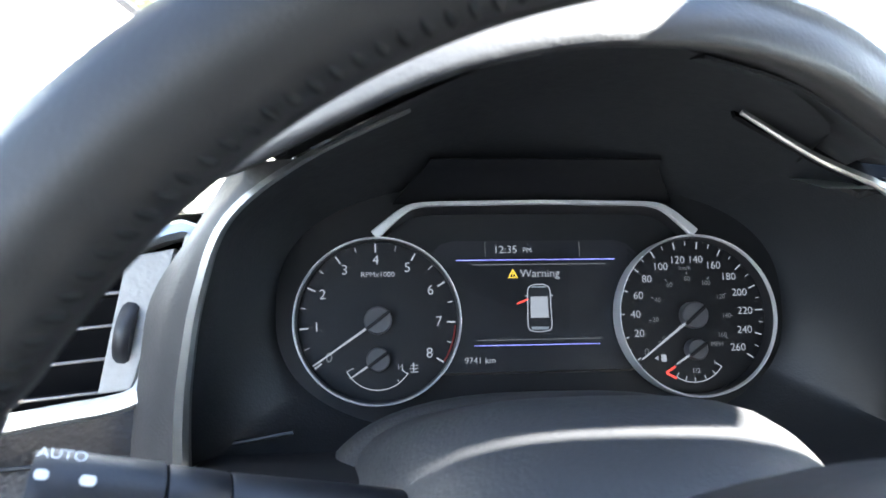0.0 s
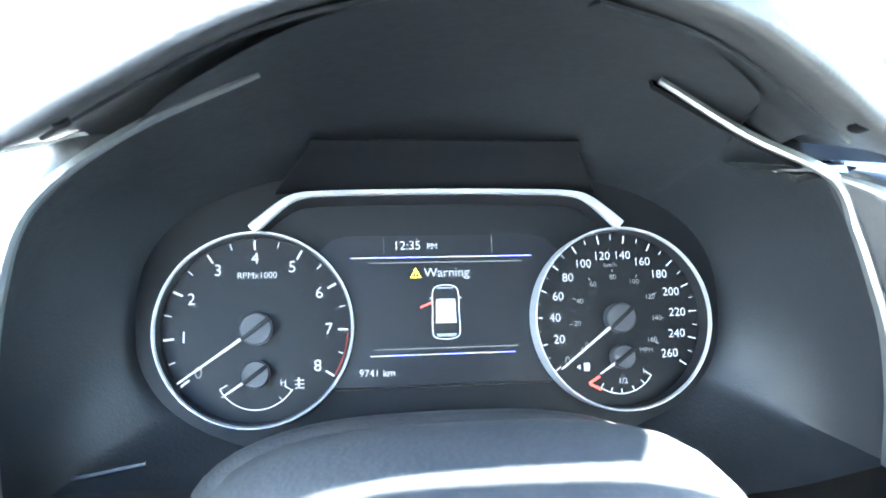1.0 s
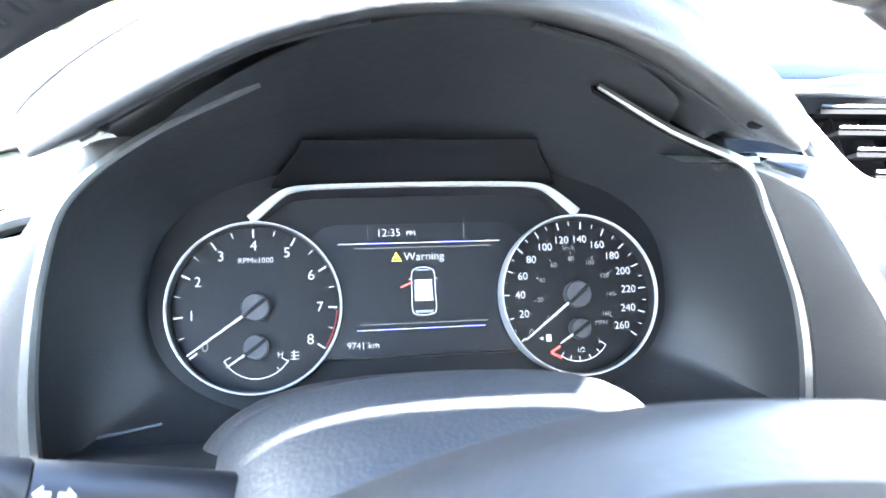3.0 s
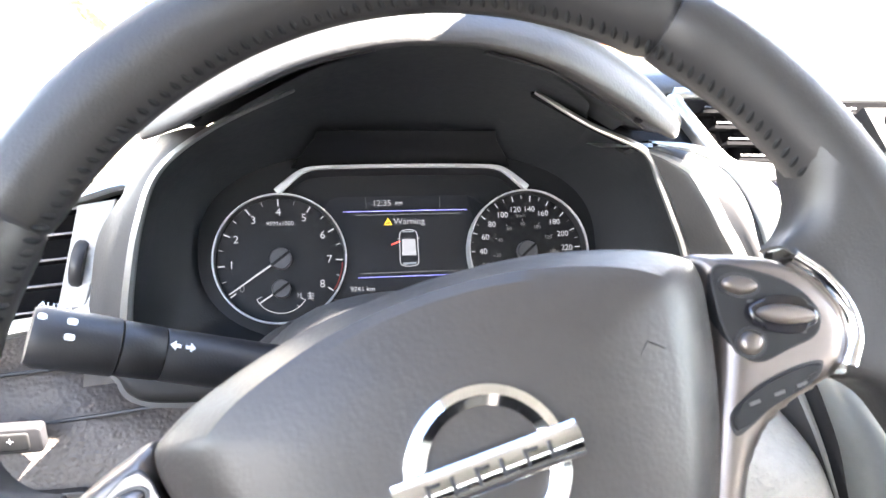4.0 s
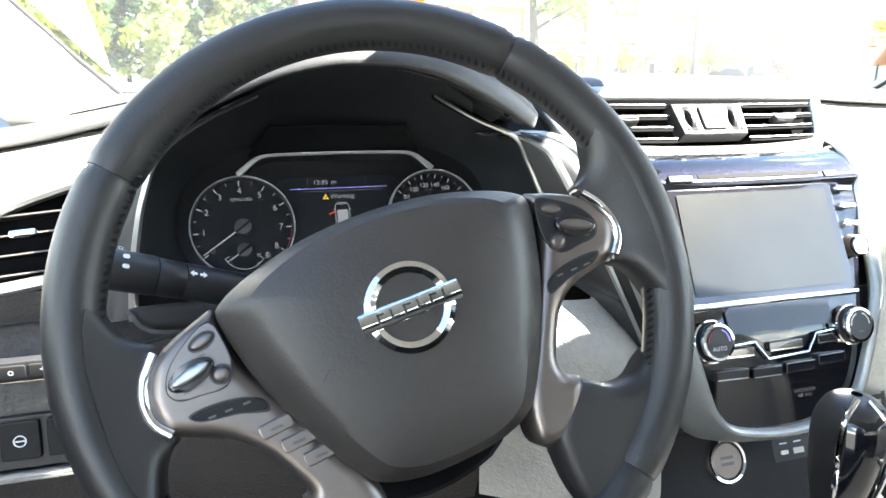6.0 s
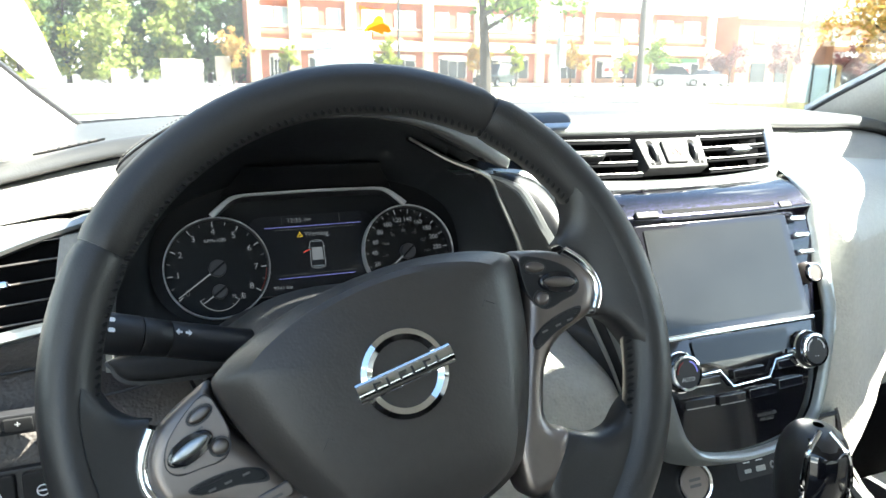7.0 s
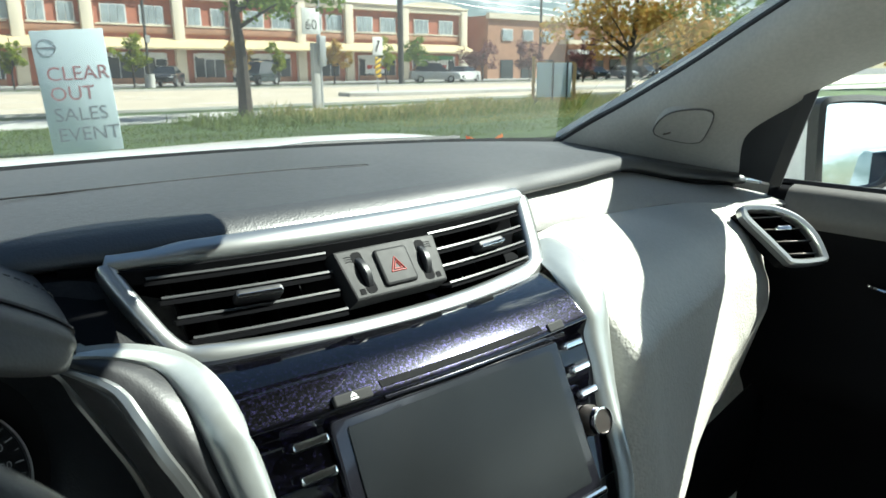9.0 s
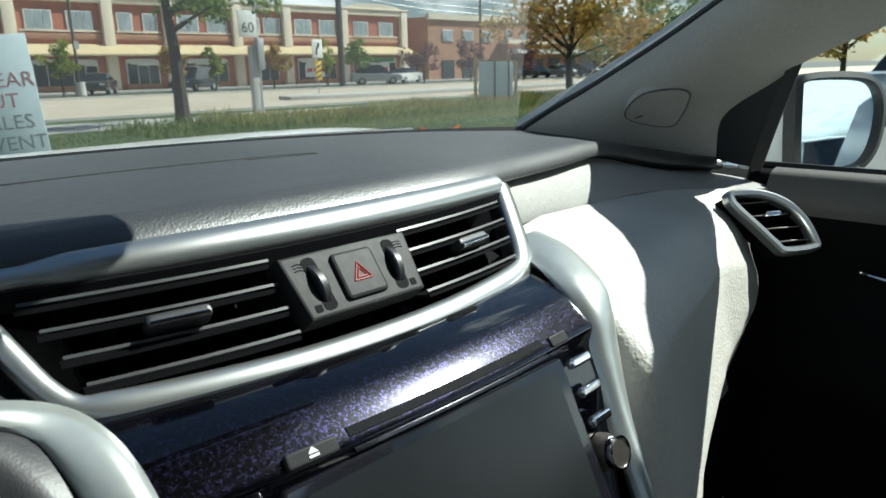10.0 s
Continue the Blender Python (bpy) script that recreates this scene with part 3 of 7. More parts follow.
part("climate_fascia", skin(secs, 5, 4, 0.004), GLOSSBLK, stack, "gloss black climate control panel", world=True)
SA = frame_of(stack_pt(0.0, 1.007) + Vector((0, -0.0012, 0)), (1, 0.0, 0), stack_pt(0, 1.05) - stack_pt(0, 0.965))
SB = stack.matrix_basis.inverted() @ SA
bezel = part("screen_bezel", plate(rrect(0.196, 0.112, 0.004), 0.0, 0.0042, 0.0015), GLOSSBLK, stack, at=SB)
part("screen", plate(rrect(0.176, 0.098, 0.002), 0.0, 0.0052), SCREEN, stack, "dusty dark touch screen", at=SB @ pose(0, 0.001, 0))
part("lower_trim", plate(rrect(0.2, 0.006, 0.0025), 0.0, 0.007, 0.002), CHROME, stack, "bright strip below the screen", at=SB @ pose(0, -0.057, 0.0))
# keys each side of the screen
for sx in (-1, 1):
    for k in range(3):
        kf = SB @ pose(sx * 0.1125, 0.049 - 0.0185 * k, 0.002, 0, sx * 6, 0)
        key = part("key", plate(rrect(0.022, 0.006, 0.002), 0.0, 0.005, 0.0015), CHROME, stack, "slim chrome key", at=kf)
for sx, z, r in ((-1, 0.995, 0.0105), (1, 0.995, 0.0105), (-1, 0.928, 0.0165), (1, 0.928, 0.0165)):
    p = stack_pt(sx * (0.1155 if r < 0.012 else 0.081), z)
    kf = stack.matrix_basis.inverted() @ frame_of(p, (1, 0, 0), (0, 0.32, 0.95))
    knob = part("knob", lathe([(r * 1.12, 0), (r * 1.12, 0.004), (r, 0.006), (r * 0.98, 0.013), (r * 0.9, 0.0145), (0, 0.0147)], 40), SATINDARK if r < 0.012 else BLACK, stack, "ribbed rotary knob", at=kf)
    part("ring", lathe([(r * 1.02, 0.0105), (r * 1.05, 0.012), (r * 1.0, 0.0152), (r * 0.86, 0.0154), (r * 0.86, 0.014)], 40), CHROME, knob, "chrome ring")
    if r > 0.012:
        part("collar", lathe([(r * 1.2, 0.001), (r * 1.2, 0.005), (r * 1.12, 0.006), (r * 1.1, 0.003)], 40), CHROME, knob)
        for a, m_ in ((35, BLUELINE), (145, REDPRINT)):
            part("mark", sweep([(r * 0.68 * math.cos(radians(a + d)), r * 0.68 * math.sin(radians(a + d)), 0.0152) for d in (-35, -17, 0, 17, 35)], circle(0.0007, 5)), m_ if sx < 0 else PAINTW, knob)
        words("lettering", "AUTO" if sx < 0 else "- -", 0.0055, PAINTW, knob, pose(0, -0.006, 0.0151))
# disc slot and eject key
fr = lambda u, z, w: stack.matrix_basis.inverted() @ frame_of(stack_pt(u, z), (1, 0.7 * u, 0), stack_pt(u, z + 0.006) - stack_pt(u, z - 0.006))
part("disc_slot", sweep([stack_pt(u, 1.0685) + Vector((0, -0.0004, 0.0003)) for u in np.linspace(-0.058, 0.088, 14)], [(-0.0024, -0.001), (0.0024, -0.001), (0.0024, 0.0003), (-0.0024, 0.0003)], up=(0, -0.65, 0.76)), SLATBLK, stack, "black disc slot", world=True)
part("slot_lip", sweep([stack_pt(u, 1.0615) + Vector((0, -0.001, 0)) for u in np.linspace(-0.058, 0.088, 12)], circle(0.0012, 6)), GLOSSBLK, stack, world=True)
for u in (-0.079, 0.104):
    key = part("eject_key" if u < 0 else "blank_key", plate(rrect(0.026 if u < 0 else 0.018, 0.0072, 0.0015), 0, 0.0032 if u < 0 else 0.0014, 0.001), DARKPL, stack, "small grey key", at=fr(u, 1.0665, 0.02) @ pose(0, 0, 0.0003))
    if u < 0:
        part("symbol", plate([(-0.0025, 0.0), (0.0025, 0.0), (0, 0.0028)], 0.0032, 0.0035), PAINTW, key)
        part("symbol", plate([(-0.0025, -0.0018), (0.0025, -0.0018), (0.0025, -0.0008), (-0.0025, -0.0008)], 0.0032, 0.0035), PAINTW, key)
# climate keys and the bright V line
line = [(-0.07, 0.923), (-0.035, 0.925), (-0.022, 0.909), (0.025, 0.911), (0.036, 0.926), (0.072, 0.928)]
part("bright_line", sweep([stack_pt(u, z) + Vector((0, -0.0035, 0)) for u, z in line], circle(0.0014, 6)), CHROME, stack, "bright angled line", world=True)
for u, z, w, h in ((-0.052, 0.916, 0.034, 0.009), (0.0, 0.918, 0.04, 0.009), (0.054, 0.919, 0.034, 0.009), (-0.062, 0.898, 0.036, 0.010), (-0.024, 0.897, 0.034, 0.010), (0.014, 0.898, 0.036, 0.010), (0.052, 0.901, 0.034, 0.010)):
    key = part("climate_key", plate(rrect(w, h, 0.0015), 0, 0.004, 0.0012), GLOSSBLK, stack, "narrow gloss black climate key", at=fr(u, z, 0.03))
    part("edge", plate([(-w / 2 + 0.002, -h / 2 + 0.0006), (w / 2 - 0.002, -h / 2 + 0.0006), (w / 2 - 0.002, -h / 2 + 0.0016), (-w / 2 + 0.002, -h / 2 + 0.0016)], 0.0035, 0.0042), CHROME, key)
dsp = part("climate_display", plate(rrect(0.12, 0.022, 0.002), 0, 0.0015), SCREEN, stack, "dusty unlit climate display", at=fr(0.0, 0.942, 0.1))
words("lettering", "PASSENGER\nAIR BAG", 0.0048, PRINTDIM, stack, fr(0.02, 0.872, 0.1) @ pose(0, 0, 0.0025))

# ---- centre vent ----
def vent_pt(u, v, out=0.0):
    """The vent's face: u across, v up from its middle."""
    return Vector((CX + u, 0.207 + 0.80 * v + 0.75 * u * u - out * 0.78, 1.116 + v + out * 0.62))


vent = thing("centre_vent", Matrix.Translation((CX, 0.22, 1.08)), "wide silver framed air vent with black slats", "air vent")
outline = [(-0.176, 0.026), (-0.168, 0.027), (-0.09, 0.0285), (0.0, 0.029), (0.09, 0.0285), (0.168, 0.027), (0.176, 0.026), (0.1745, 0.018), (0.166, 0.0), (0.157, -0.016), (0.146, -0.0235), (0.12, -0.0265), (0.06, -0.0285), (0.0, -0.029), (-0.06, -0.0285), (-0.12, -0.0265), (-0.146, -0.0235), (-0.157, -0.016), (-0.166, 0.0), (-0.1745, 0.018)]
path = crom([vent_pt(u, v) for u, v in outline], 4, closed=True)
part("frame", sweep(path, [(-0.0105, -0.012), (-0.0105, -0.003), (-0.0098, -0.0002), (-0.0078, 0.0018), (-0.0042, 0.0032), (-0.0008, 0.0038), (0.0026, 0.0034), (0.0056, 0.0022), (0.0076, -0.0002), (0.0082, -0.004), (0.0082, -0.012)], closed=True, up=(0, -0.78, 0.62), scale=[interp(CX - p.x, [0.10, 0.14, 0.15], [1.0, 0.95, 0.62]) for p in path]), SATIN, vent, "satin silver surround", world=True)
part("duct", skin([[vent_pt(u, 0.024, -0.006), vent_pt(u, 0.02, -0.05), vent_pt(u, -0.02, -0.05), vent_pt(u, -0.025, -0.006)] for u in (-0.17, -0.085, 0, 0.085, 0.17)], 4, 4, 0.002), SLATBLK, vent, "dark duct", world=True)
for side in (-1, 1):
    for v in (-0.0165, -0.0055, 0.0055, 0.0165):
        e = 0.152 + 0.9 * max(-0.02, v) * 0.5
        us = np.linspace(0.045, e, 7) * side
        part("slat", sweep([vent_pt(u, v, -0.006) for u in us], [(-0.008, -0.0012), (-0.008, 0.0012), (0.008, 0.0008), (0.008, -0.0008)], up=(0, 0.25, 1)), SLATBLK, vent, world=True)
        part("slat_edge", sweep([vent_pt(u, v, 0.0015) for u in us], [(-0.0008, -0.0007), (-0.0008, 0.0007), (0.0008, 0.0007), (0.0008, -0.0007)], up=(0, -0.78, 0.62)), SLATEDGE, vent, world=True)
    for u in np.linspace(0.06, 0.14, 5) * side:
        part("vane", skin([[vent_pt(u, -0.022, -0.02), vent_pt(u, 0.022, -0.02)], [vent_pt(u, -0.022, -0.045), vent_pt(u, 0.022, -0.045)]], 2, 1, 0.0012), SLATBLK, vent, world=True)
    m = vent.matrix_basis.inverted() @ frame_of(vent_pt(side * 0.1, -0.0005, 0.002), (1, 1.5 * side * 0.1, 0), (0, 0.62, 0.78))
    tab = part("tab", plate(rrect(0.031, 0.0072, 0.003), -0.003, 0.0075, 0.0022), BLACK, vent, "sliding tab with chrome edge", at=m)
    part("edge", plate(rrect(0.029, 0.0026, 0.001), 0.0072, 0.0085, 0.0005), CHROME, tab, at=pose(0, -0.0015, 0))
HM = vent.matrix_basis.inverted() @ frame_of(vent_pt(0.0, 0.0, 0.001), (1, 0, 0), (0, 0.62, 0.78))
module = part("hazard_module", plate([(-0.044, 0.019), (0.044, 0.019), (0.0395, -0.019), (-0.0395, -0.019)], -0.01, 0.006, 0.0015), DARKPL, vent, "grey switch block with two thumbwheels", at=HM)
hz = part("hazard_button", plate(rrect(0.0285, 0.0285, 0.003), 0.004, 0.0085, 0.002), DARKPL, module, "square hazard button")
for a, b in (((-0.0062, -0.0048), (0.0062, -0.0048)), ((0.0062, -0.0048), (0, 0.006)), ((0, 0.006), (-0.0062, -0.0048)), ((-0.0034, -0.0032), (0.0034, -0.0032)), ((0.0034, -0.0032), (0, 0.0027)), ((0, 0.0027), (-0.0034, -0.0032))):
    part("red_triangle", sweep([(*a, 0.0087), (*b, 0.0087)], circle(0.0005, 5)), REDPRINT, module)
for sx in (-1, 1):
    part("wheel_slot", plate(rrect(0.0085, 0.032, 0.003), 0.0055, 0.0062), SLATBLK, module, at=pose(sx * 0.0265, 0, 0, 0, 0, -sx * 5))
    part("thumbwheel", moved(lathe([(0.0, -0.0028), (0.0135, -0.0028), (0.0145, -0.0018), (0.0145, 0.0018), (0.0135, 0.0028), (0.0, 0.0028)], 44), pose(0, 0, 0, 0, 90, 0)), BLACK, module, "ribbed thumbwheel", at=pose(sx * 0.0265, 0, -0.003, 0, 0, -sx * 5))
    for k in range(3):
        part("flow_mark", sweep([(sx * 0.0345 - 0.003, 0.013 - 0.0018 * k, 0.0062), (sx * 0.0345, 0.0135 - 0.0018 * k, 0.0062), (sx * 0.0345 + 0.003, 0.0127 - 0.0018 * k, 0.0062)], circle(0.0003, 4)), BLACK, module)
    part("shut_mark", plate(rrect(0.0042, 0.0042, 0.0003, 1), 0.0058, 0.0063), SLATBLK, module, at=pose(sx * 0.0235 - sx * -0.0095, -0.0135, 0))
part("backing", skin([[vent_pt(u, 0.032, -0.012), vent_pt(u, 0.0, -0.06), vent_pt(u, -0.034, -0.012)] for u in (-0.2, -0.1, 0, 0.1, 0.2)], 3, 4, 0.003), SLATBLK, vent, world=True)
part("lower_lip", sweep([vent_pt(u, -0.036, -0.006) for u in np.linspace(-0.165, 0.165, 16)], [(-0.012, -0.004), (-0.012, 0.003), (0.006, 0.004), (0.010, -0.004)], up=(0, -0.78, 0.62)), BLACK, vent, "black lip below the frame", world=True)
# solid near-black strip painted as the shade between pad and frame
part("gap_strip", sweep([Vector((CX + u, 0.235 + 0.75 * u * u, 1.1362)) for u in np.linspace(-0.172, 0.174, 16)], [(-0.012, -0.006), (-0.012, 0.002), (0.012, 0.003), (0.012, -0.006)], up=(0, -0.1, 1)), SLATBLK, vent, "near-black strip standing for the shaded gap under the pad", world=True)

# ---- instrument cluster ----
KX = 0.187
KM = frame_of((KX, 0.280, 1.016), (1, 0, 0), (0, math.sin(radians(22)), math.cos(radians(22))))
cluster = thing("instrument_cluster", KM, "lit instrument cluster with two round gauges and display", "gauges")
kinv = KM.inverted()
part("face_panel", plate(rrect(0.335, 0.17, 0.05, 8), -0.02, -0.012, 0.002), FACE, cluster, "black backing panel", at=pose(0, 0.012, 0))


def bar(x0, y0, x1, y1, w, z=0.0):
    """A flat printed stroke."""
    a, b = Vector((x0, y0)), Vector((x1, y1))
    n = Vector((-(b - a).y, (b - a).x)).normalized() * (w / 2)
    return plate([tuple(a + n), tuple(b + n), tuple(b - n), tuple(a - n)][::-1], z, z + 0.0004)


def polar(r, a):
    return r * math.cos(radians(a)), r * math.sin(radians(a))


def gauge(name, x, label):
    g = part(name, lathe([(0, -0.010), (0.0505, -0.010), (0.0505, -0.011), (0.0, -0.011)], 64), FACE, cluster, label, at=pose(x, 0, 0))
    part("well", lathe([(0.0500, -0.011), (0.0491, -0.010), (0.0491, 0.0), (0.0498, 0.0)], 64), BLACK, g)
    part("bezel", lathe([(0.0492, -0.002), (0.0495, 0.0015), (0.0499, 0.0028), (0.0505, 0.0028), (0.0509, 0.0), (0.0509, -0.010)], 96), SILVERPAINT, g, "bright silver ring")
    return g


def needle(g, y, a, length, r, hz):
    n = part("needle", plate([(-0.004, -0.0009), (length - 0.001, -0.00045), (length, 0.0), (length - 0.001, 0.00045), (-0.004, 0.0009)], 0, 0.0008), PRINT, g, "white pointer", at=pose(0, y, -0.0035, 0, 0, a))
    hub = part("hub", lathe([(r, -0.006), (r, 0.0), (r * 0.9, 0.001), (0, 0.001)], 36), CAPGREY, g, "grey pointer cap", at=pose(0, y, -0.003))
    part("ridge", box(r * 2.1, 0.0022, 0.0014, (0, 0, 0.0012), 0.0004), DARKPL, hub, at=pose(0, 0, 0, 0, 0, a + 3))


GX = 0.0995
tach = gauge("tachometer", -GX, "engine speed dial, numbered to eight")
A0, A8 = 216.5, -33.0
for k in range(17):
    a = A0 + (A8 - A0) * k / 16
    r0 = 0.0425 if k % 2 == 0 else 0.0445
    w = 0.0011 if k % 2 == 0 else 0.0006
    part("tick", bar(*polar(r0, a), *polar(0.0478, a), w, -0.0099), PRINT, tach)
    if k % 2 == 0:
        words("numeral", str(k // 2), 0.0088, PRINT if k else PRINTDIM, tach, pose(*polar(0.0375 if k else 0.037, a), -0.0096))
part("redline", sweep([(*polar(0.0478, a), -0.0098) for a in np.linspace(-4, -32, 12)], circle(0.0005, 5)), REDPRINT, tach)
words("lettering", "RPMx1000", 0.0048, PRINT, tach, pose(0, 0.0285, -0.0096))
words("lettering", "H", 0.0048, PRINT, tach, pose(0.0135, -0.0285, -0.0096))
part("coolant_symbol", bar(0.0215, -0.026, 0.0215, -0.031, 0.0008, -0.0098), PRINT, tach)
for yy in (-0.0275, -0.0295, -0.0315):
    part("coolant_symbol", bar(0.0195, yy, 0.0245, yy, 0.0005, -0.0098), PRINT, tach)
part("small_scale", sweep([(*(Vector(polar(0.0215, a)) + Vector((0, -0.0205))), -0.0098) for a in np.linspace(208, 328, 18)], circle(0.00035, 4)), PRINT, tach)
for a, r0 in ((208, 0.017), (307, 0.019), (326, 0.017)):
    p, q = Vector(polar(r0, a)) + Vector((0, -0.0205)), Vector(polar(0.0215, a)) + Vector((0, -0.0205))
    part("tick", bar(*p, *q, 0.0006, -0.0098), PRINT, tach)
needle(tach, 0, 214.5, 0.0475, 0.0085, 0)
needle(tach, -0.0235, 213, 0.0205, 0.0072, 0)

speedo = gauge("speedometer", GX, "road speed dial, numbered to 260")
S0, S1 = 217.0, -35.0
for k in range(27):
    a = S0 + (S1 - S0) * k / 26
    big = k % 2 == 0
    part("tick", bar(*polar(0.0432 if big else 0.0452, a), *polar(0.0478, a), 0.0008 if big else 0.0004, -0.0099), PRINT, speedo)
    if big:
        words("numeral", str(k * 10), 0.0068, PRINT if k else PRINTDIM, speedo, pose(*polar(0.0362 if k else 0.038, a), -0.0096))
for k in range(0, 9):
    a = S0 + (S1 - S0) * (k * 20 * 1.609) / 260
    if k * 20 * 1.609 <= 262:
        words("small_numeral", str(k * 20), 0.0042, PRINTDIM, speedo, pose(*polar(0.0235, a), -0.0096))
        part("tick", bar(*polar(0.0262, a), *polar(0.028, a), 0.0005, -0.0099), PRINTDIM, speedo)
words("lettering", "km/h", 0.004, PRINTDIM, speedo, pose(-0.002, 0.0305, -0.0096))
words("lettering", "MPH", 0.0042, PRINTDIM, speedo, pose(0.016, -0.0185, -0.0096))
words("lettering", "1/2", 0.0044, PRINT, speedo, pose(0.001, -0.0350, -0.0096))
words("lettering", "1", 0.0044, PRINT, speedo, pose(0.0135, -0.0300, -0.0096))
part("small_scale", sweep([(*(Vector(polar(0.0215, a)) + Vector((0, -0.0205))), -0.0098) for a in np.linspace(236, 326, 16)], circle(0.00035, 4)), PRINT, speedo)
for a in (236, 253, 270, 290, 309, 326):
    p, q = Vector(polar(0.0185 if a < 320 else 0.017, a)) + Vector((0, -0.0205)), Vector(polar(0.0215, a)) + Vector((0, -0.0205))
    part("tick", bar(*p, *q, 0.0006, -0.0098), PRINT, speedo)
part("empty_mark", bar(-0.0185, -0.0355, -0.0125, -0.032, 0.0013, -0.0098), REDLIT, speedo)
part("empty_mark", bar(-0.0185, -0.0358, -0.012, -0.0392, 0.0013, -0.0098), REDLIT, speedo)
pump = part("pump_symbol", plate(rrect(0.0034, 0.0046, 0.0005, 1), -0.0098, -0.0094), PRINT, speedo, at=pose(-0.0195, -0.0265, 0))
part("pump_symbol", plate([(-0.0255, -0.0265), (-0.0232, -0.0252), (-0.0232, -0.0278)][::-1], -0.0098, -0.0094), PRINT, speedo)
needle(speedo, 0, 217.0, 0.0455, 0.0085, 0)
needle(speedo, -0.0215, 212, 0.0170, 0.0066, 0)

# display between the gauges
lcd_out = [(-0.072, 0.030), (-0.068, 0.040), (-0.060, 0.0475), (-0.052, 0.0495), (0.052, 0.0495), (0.060, 0.0475), (0.068, 0.040), (0.072, 0.030), (0.072, -0.030), (0.058, -0.0335), (-0.058, -0.0335), (-0.072, -0.030)]
lcd = part("display", plate(lcd_out[::-1], -0.0145, -0.012), LCD, cluster, "lit colour display with a door warning")
part("display_frame", sweep([(x, y, -0.0118) for x, y in lcd_out[7:] + lcd_out[:1]], circle(0.0007, 5)), SATINDARK, cluster)
words("clock_text", "12:35", 0.0070, PRINT, lcd, pose(-0.0185, 0.0437, -0.0118))
words("clock_text", "PM", 0.0048, PRINT, lcd, pose(-0.0045, 0.0431, -0.0118))
for x in (-0.0315, 0.0295):
    part("divider", bar(x, 0.0395, x, 0.0485, 0.0003, -0.0119), PRINTDIM, lcd)
for y, w, x0, x1, m_ in ((0.0372, 0.0005, -0.050, 0.052, BLUELINE), (0.0343, 0.0005, -0.040, 0.046, PRINTDIM), (-0.0132, 0.0005, -0.038, 0.042, PRINTDIM), (-0.0165, 0.0005, -0.040, 0.040, BLUELINE)):
    part("rule_line", bar(x0, y, x1, y, w, -0.0119), m_, lcd)
words("warning_text", "Warning", 0.0073, PRINT, lcd, pose(0.0032, 0.0283, -0.0118))
tri = part("warning_triangle", plate([(-0.0032, -0.0026), (0.0032, -0.0026), (0.0, 0.0032)], -0.0121, -0.0117), AMBER, lcd, at=pose(-0.0142, 0.0283, 0))
part("warning_triangle", plate([(-0.0020, -0.0019), (0.0020, -0.0019), (0.0, 0.0018)], -0.0117, -0.0115), LCD, tri)
part("warning_triangle", bar(0, -0.0013, 0, 0.0009, 0.0006, -0.0115), AMBER, tri)
words("odometer_text", "9741 km", 0.0056, PRINT, lcd, pose(-0.0365, -0.0257, -0.0118))
car_line = [(v.x, v.y) for v in crom([(x, y, 0) for x, y in ((0.0, 0.0150), (0.0052, 0.0140), (0.0072, 0.0105), (0.0074, 0.0), (0.0076, -0.0105), (0.0060, -0.0140), (0.0, -0.0150), (-0.0060, -0.0140), (-0.0076, -0.0105), (-0.0074, 0.0), (-0.0072, 0.0105), (-0.0052, 0.0140))], 4, closed=True)]
icon = part("car_symbol", plate(car_line[::-1], -0.0121, -0.0118), LCD, lcd, at=pose(0.0020, 0.0065, 0))
part("outline", sweep([(x, y, -0.0117) for x, y in car_line], circle(0.0004, 5), closed=True), PRINT, icon)
part("roof_mark", plate([(-0.0054, 0.0072), (0.0054, 0.0072), (0.0058, -0.0062), (-0.0058, -0.0062)][::-1], -0.0117, -0.0114), PRINT, icon)
part("tail_mark", plate([(-0.0058, -0.0118), (0.0058, -0.0118), (0.0050, -0.0136), (-0.0050, -0.0136)][::-1], -0.0117, -0.0114), ICONGREY, icon)
part("nose_mark", plate([(-0.0048, 0.0128), (0.0048, 0.0128), (0.0042, 0.0138), (-0.0042, 0.0138)], -0.0117, -0.0114), ICONGREY, icon)
for sx in (-1, 1):
    part("mirror_mark", bar(sx * 0.0074, 0.0082, sx * 0.0090, 0.0074, 0.0008, -0.0117), PRINT, icon)
part("open_door_symbol", bar(-0.0122, 0.0092, -0.0050, 0.0122, 0.0010, -0.0118), REDLIT, lcd)

# bright arch over the display
arch = crom([(-0.1012, 0.0518, 0.001), (-0.094, 0.0580, 0.002), (-0.0835, 0.0665, 0.002), (-0.073, 0.0705, 0.001), (-0.05, 0.0715, 0.001), (0.0, 0.0720, 0.001), (0.05, 0.0715, 0.001), (0.073, 0.0705, 0.001), (0.0835, 0.0665, 0.002), (0.094, 0.0580, 0.002), (0.1012, 0.0518, 0.001)], 5)
wid = [0.0022 + 0.0028 * min(1.0, max(0.0, (abs(p.x) - 0.07) / 0.03)) for p in arch]
rows = []
for k, p in enumerate(arch):
    t = (arch[min(k + 1, len(arch) - 1)] - arch[max(k - 1, 0)]).normalized()
    n_ = Vector((-t.y, t.x, 0)) * wid[k] * 0.62
    rows.append([p - n_ + Vector((0, 0, -0.003)), p - n_, p - n_ * 0.7 + Vector((0, 0, 0.0008)), p + n_ * 0.7 + Vector((0, 0, 0.0008)), p + n_, p + n_ + Vector((0, 0, -0.003))])
part("arch", loft(rows, close_u=True), SILVERPAINT, cluster, "satin arch over the display")
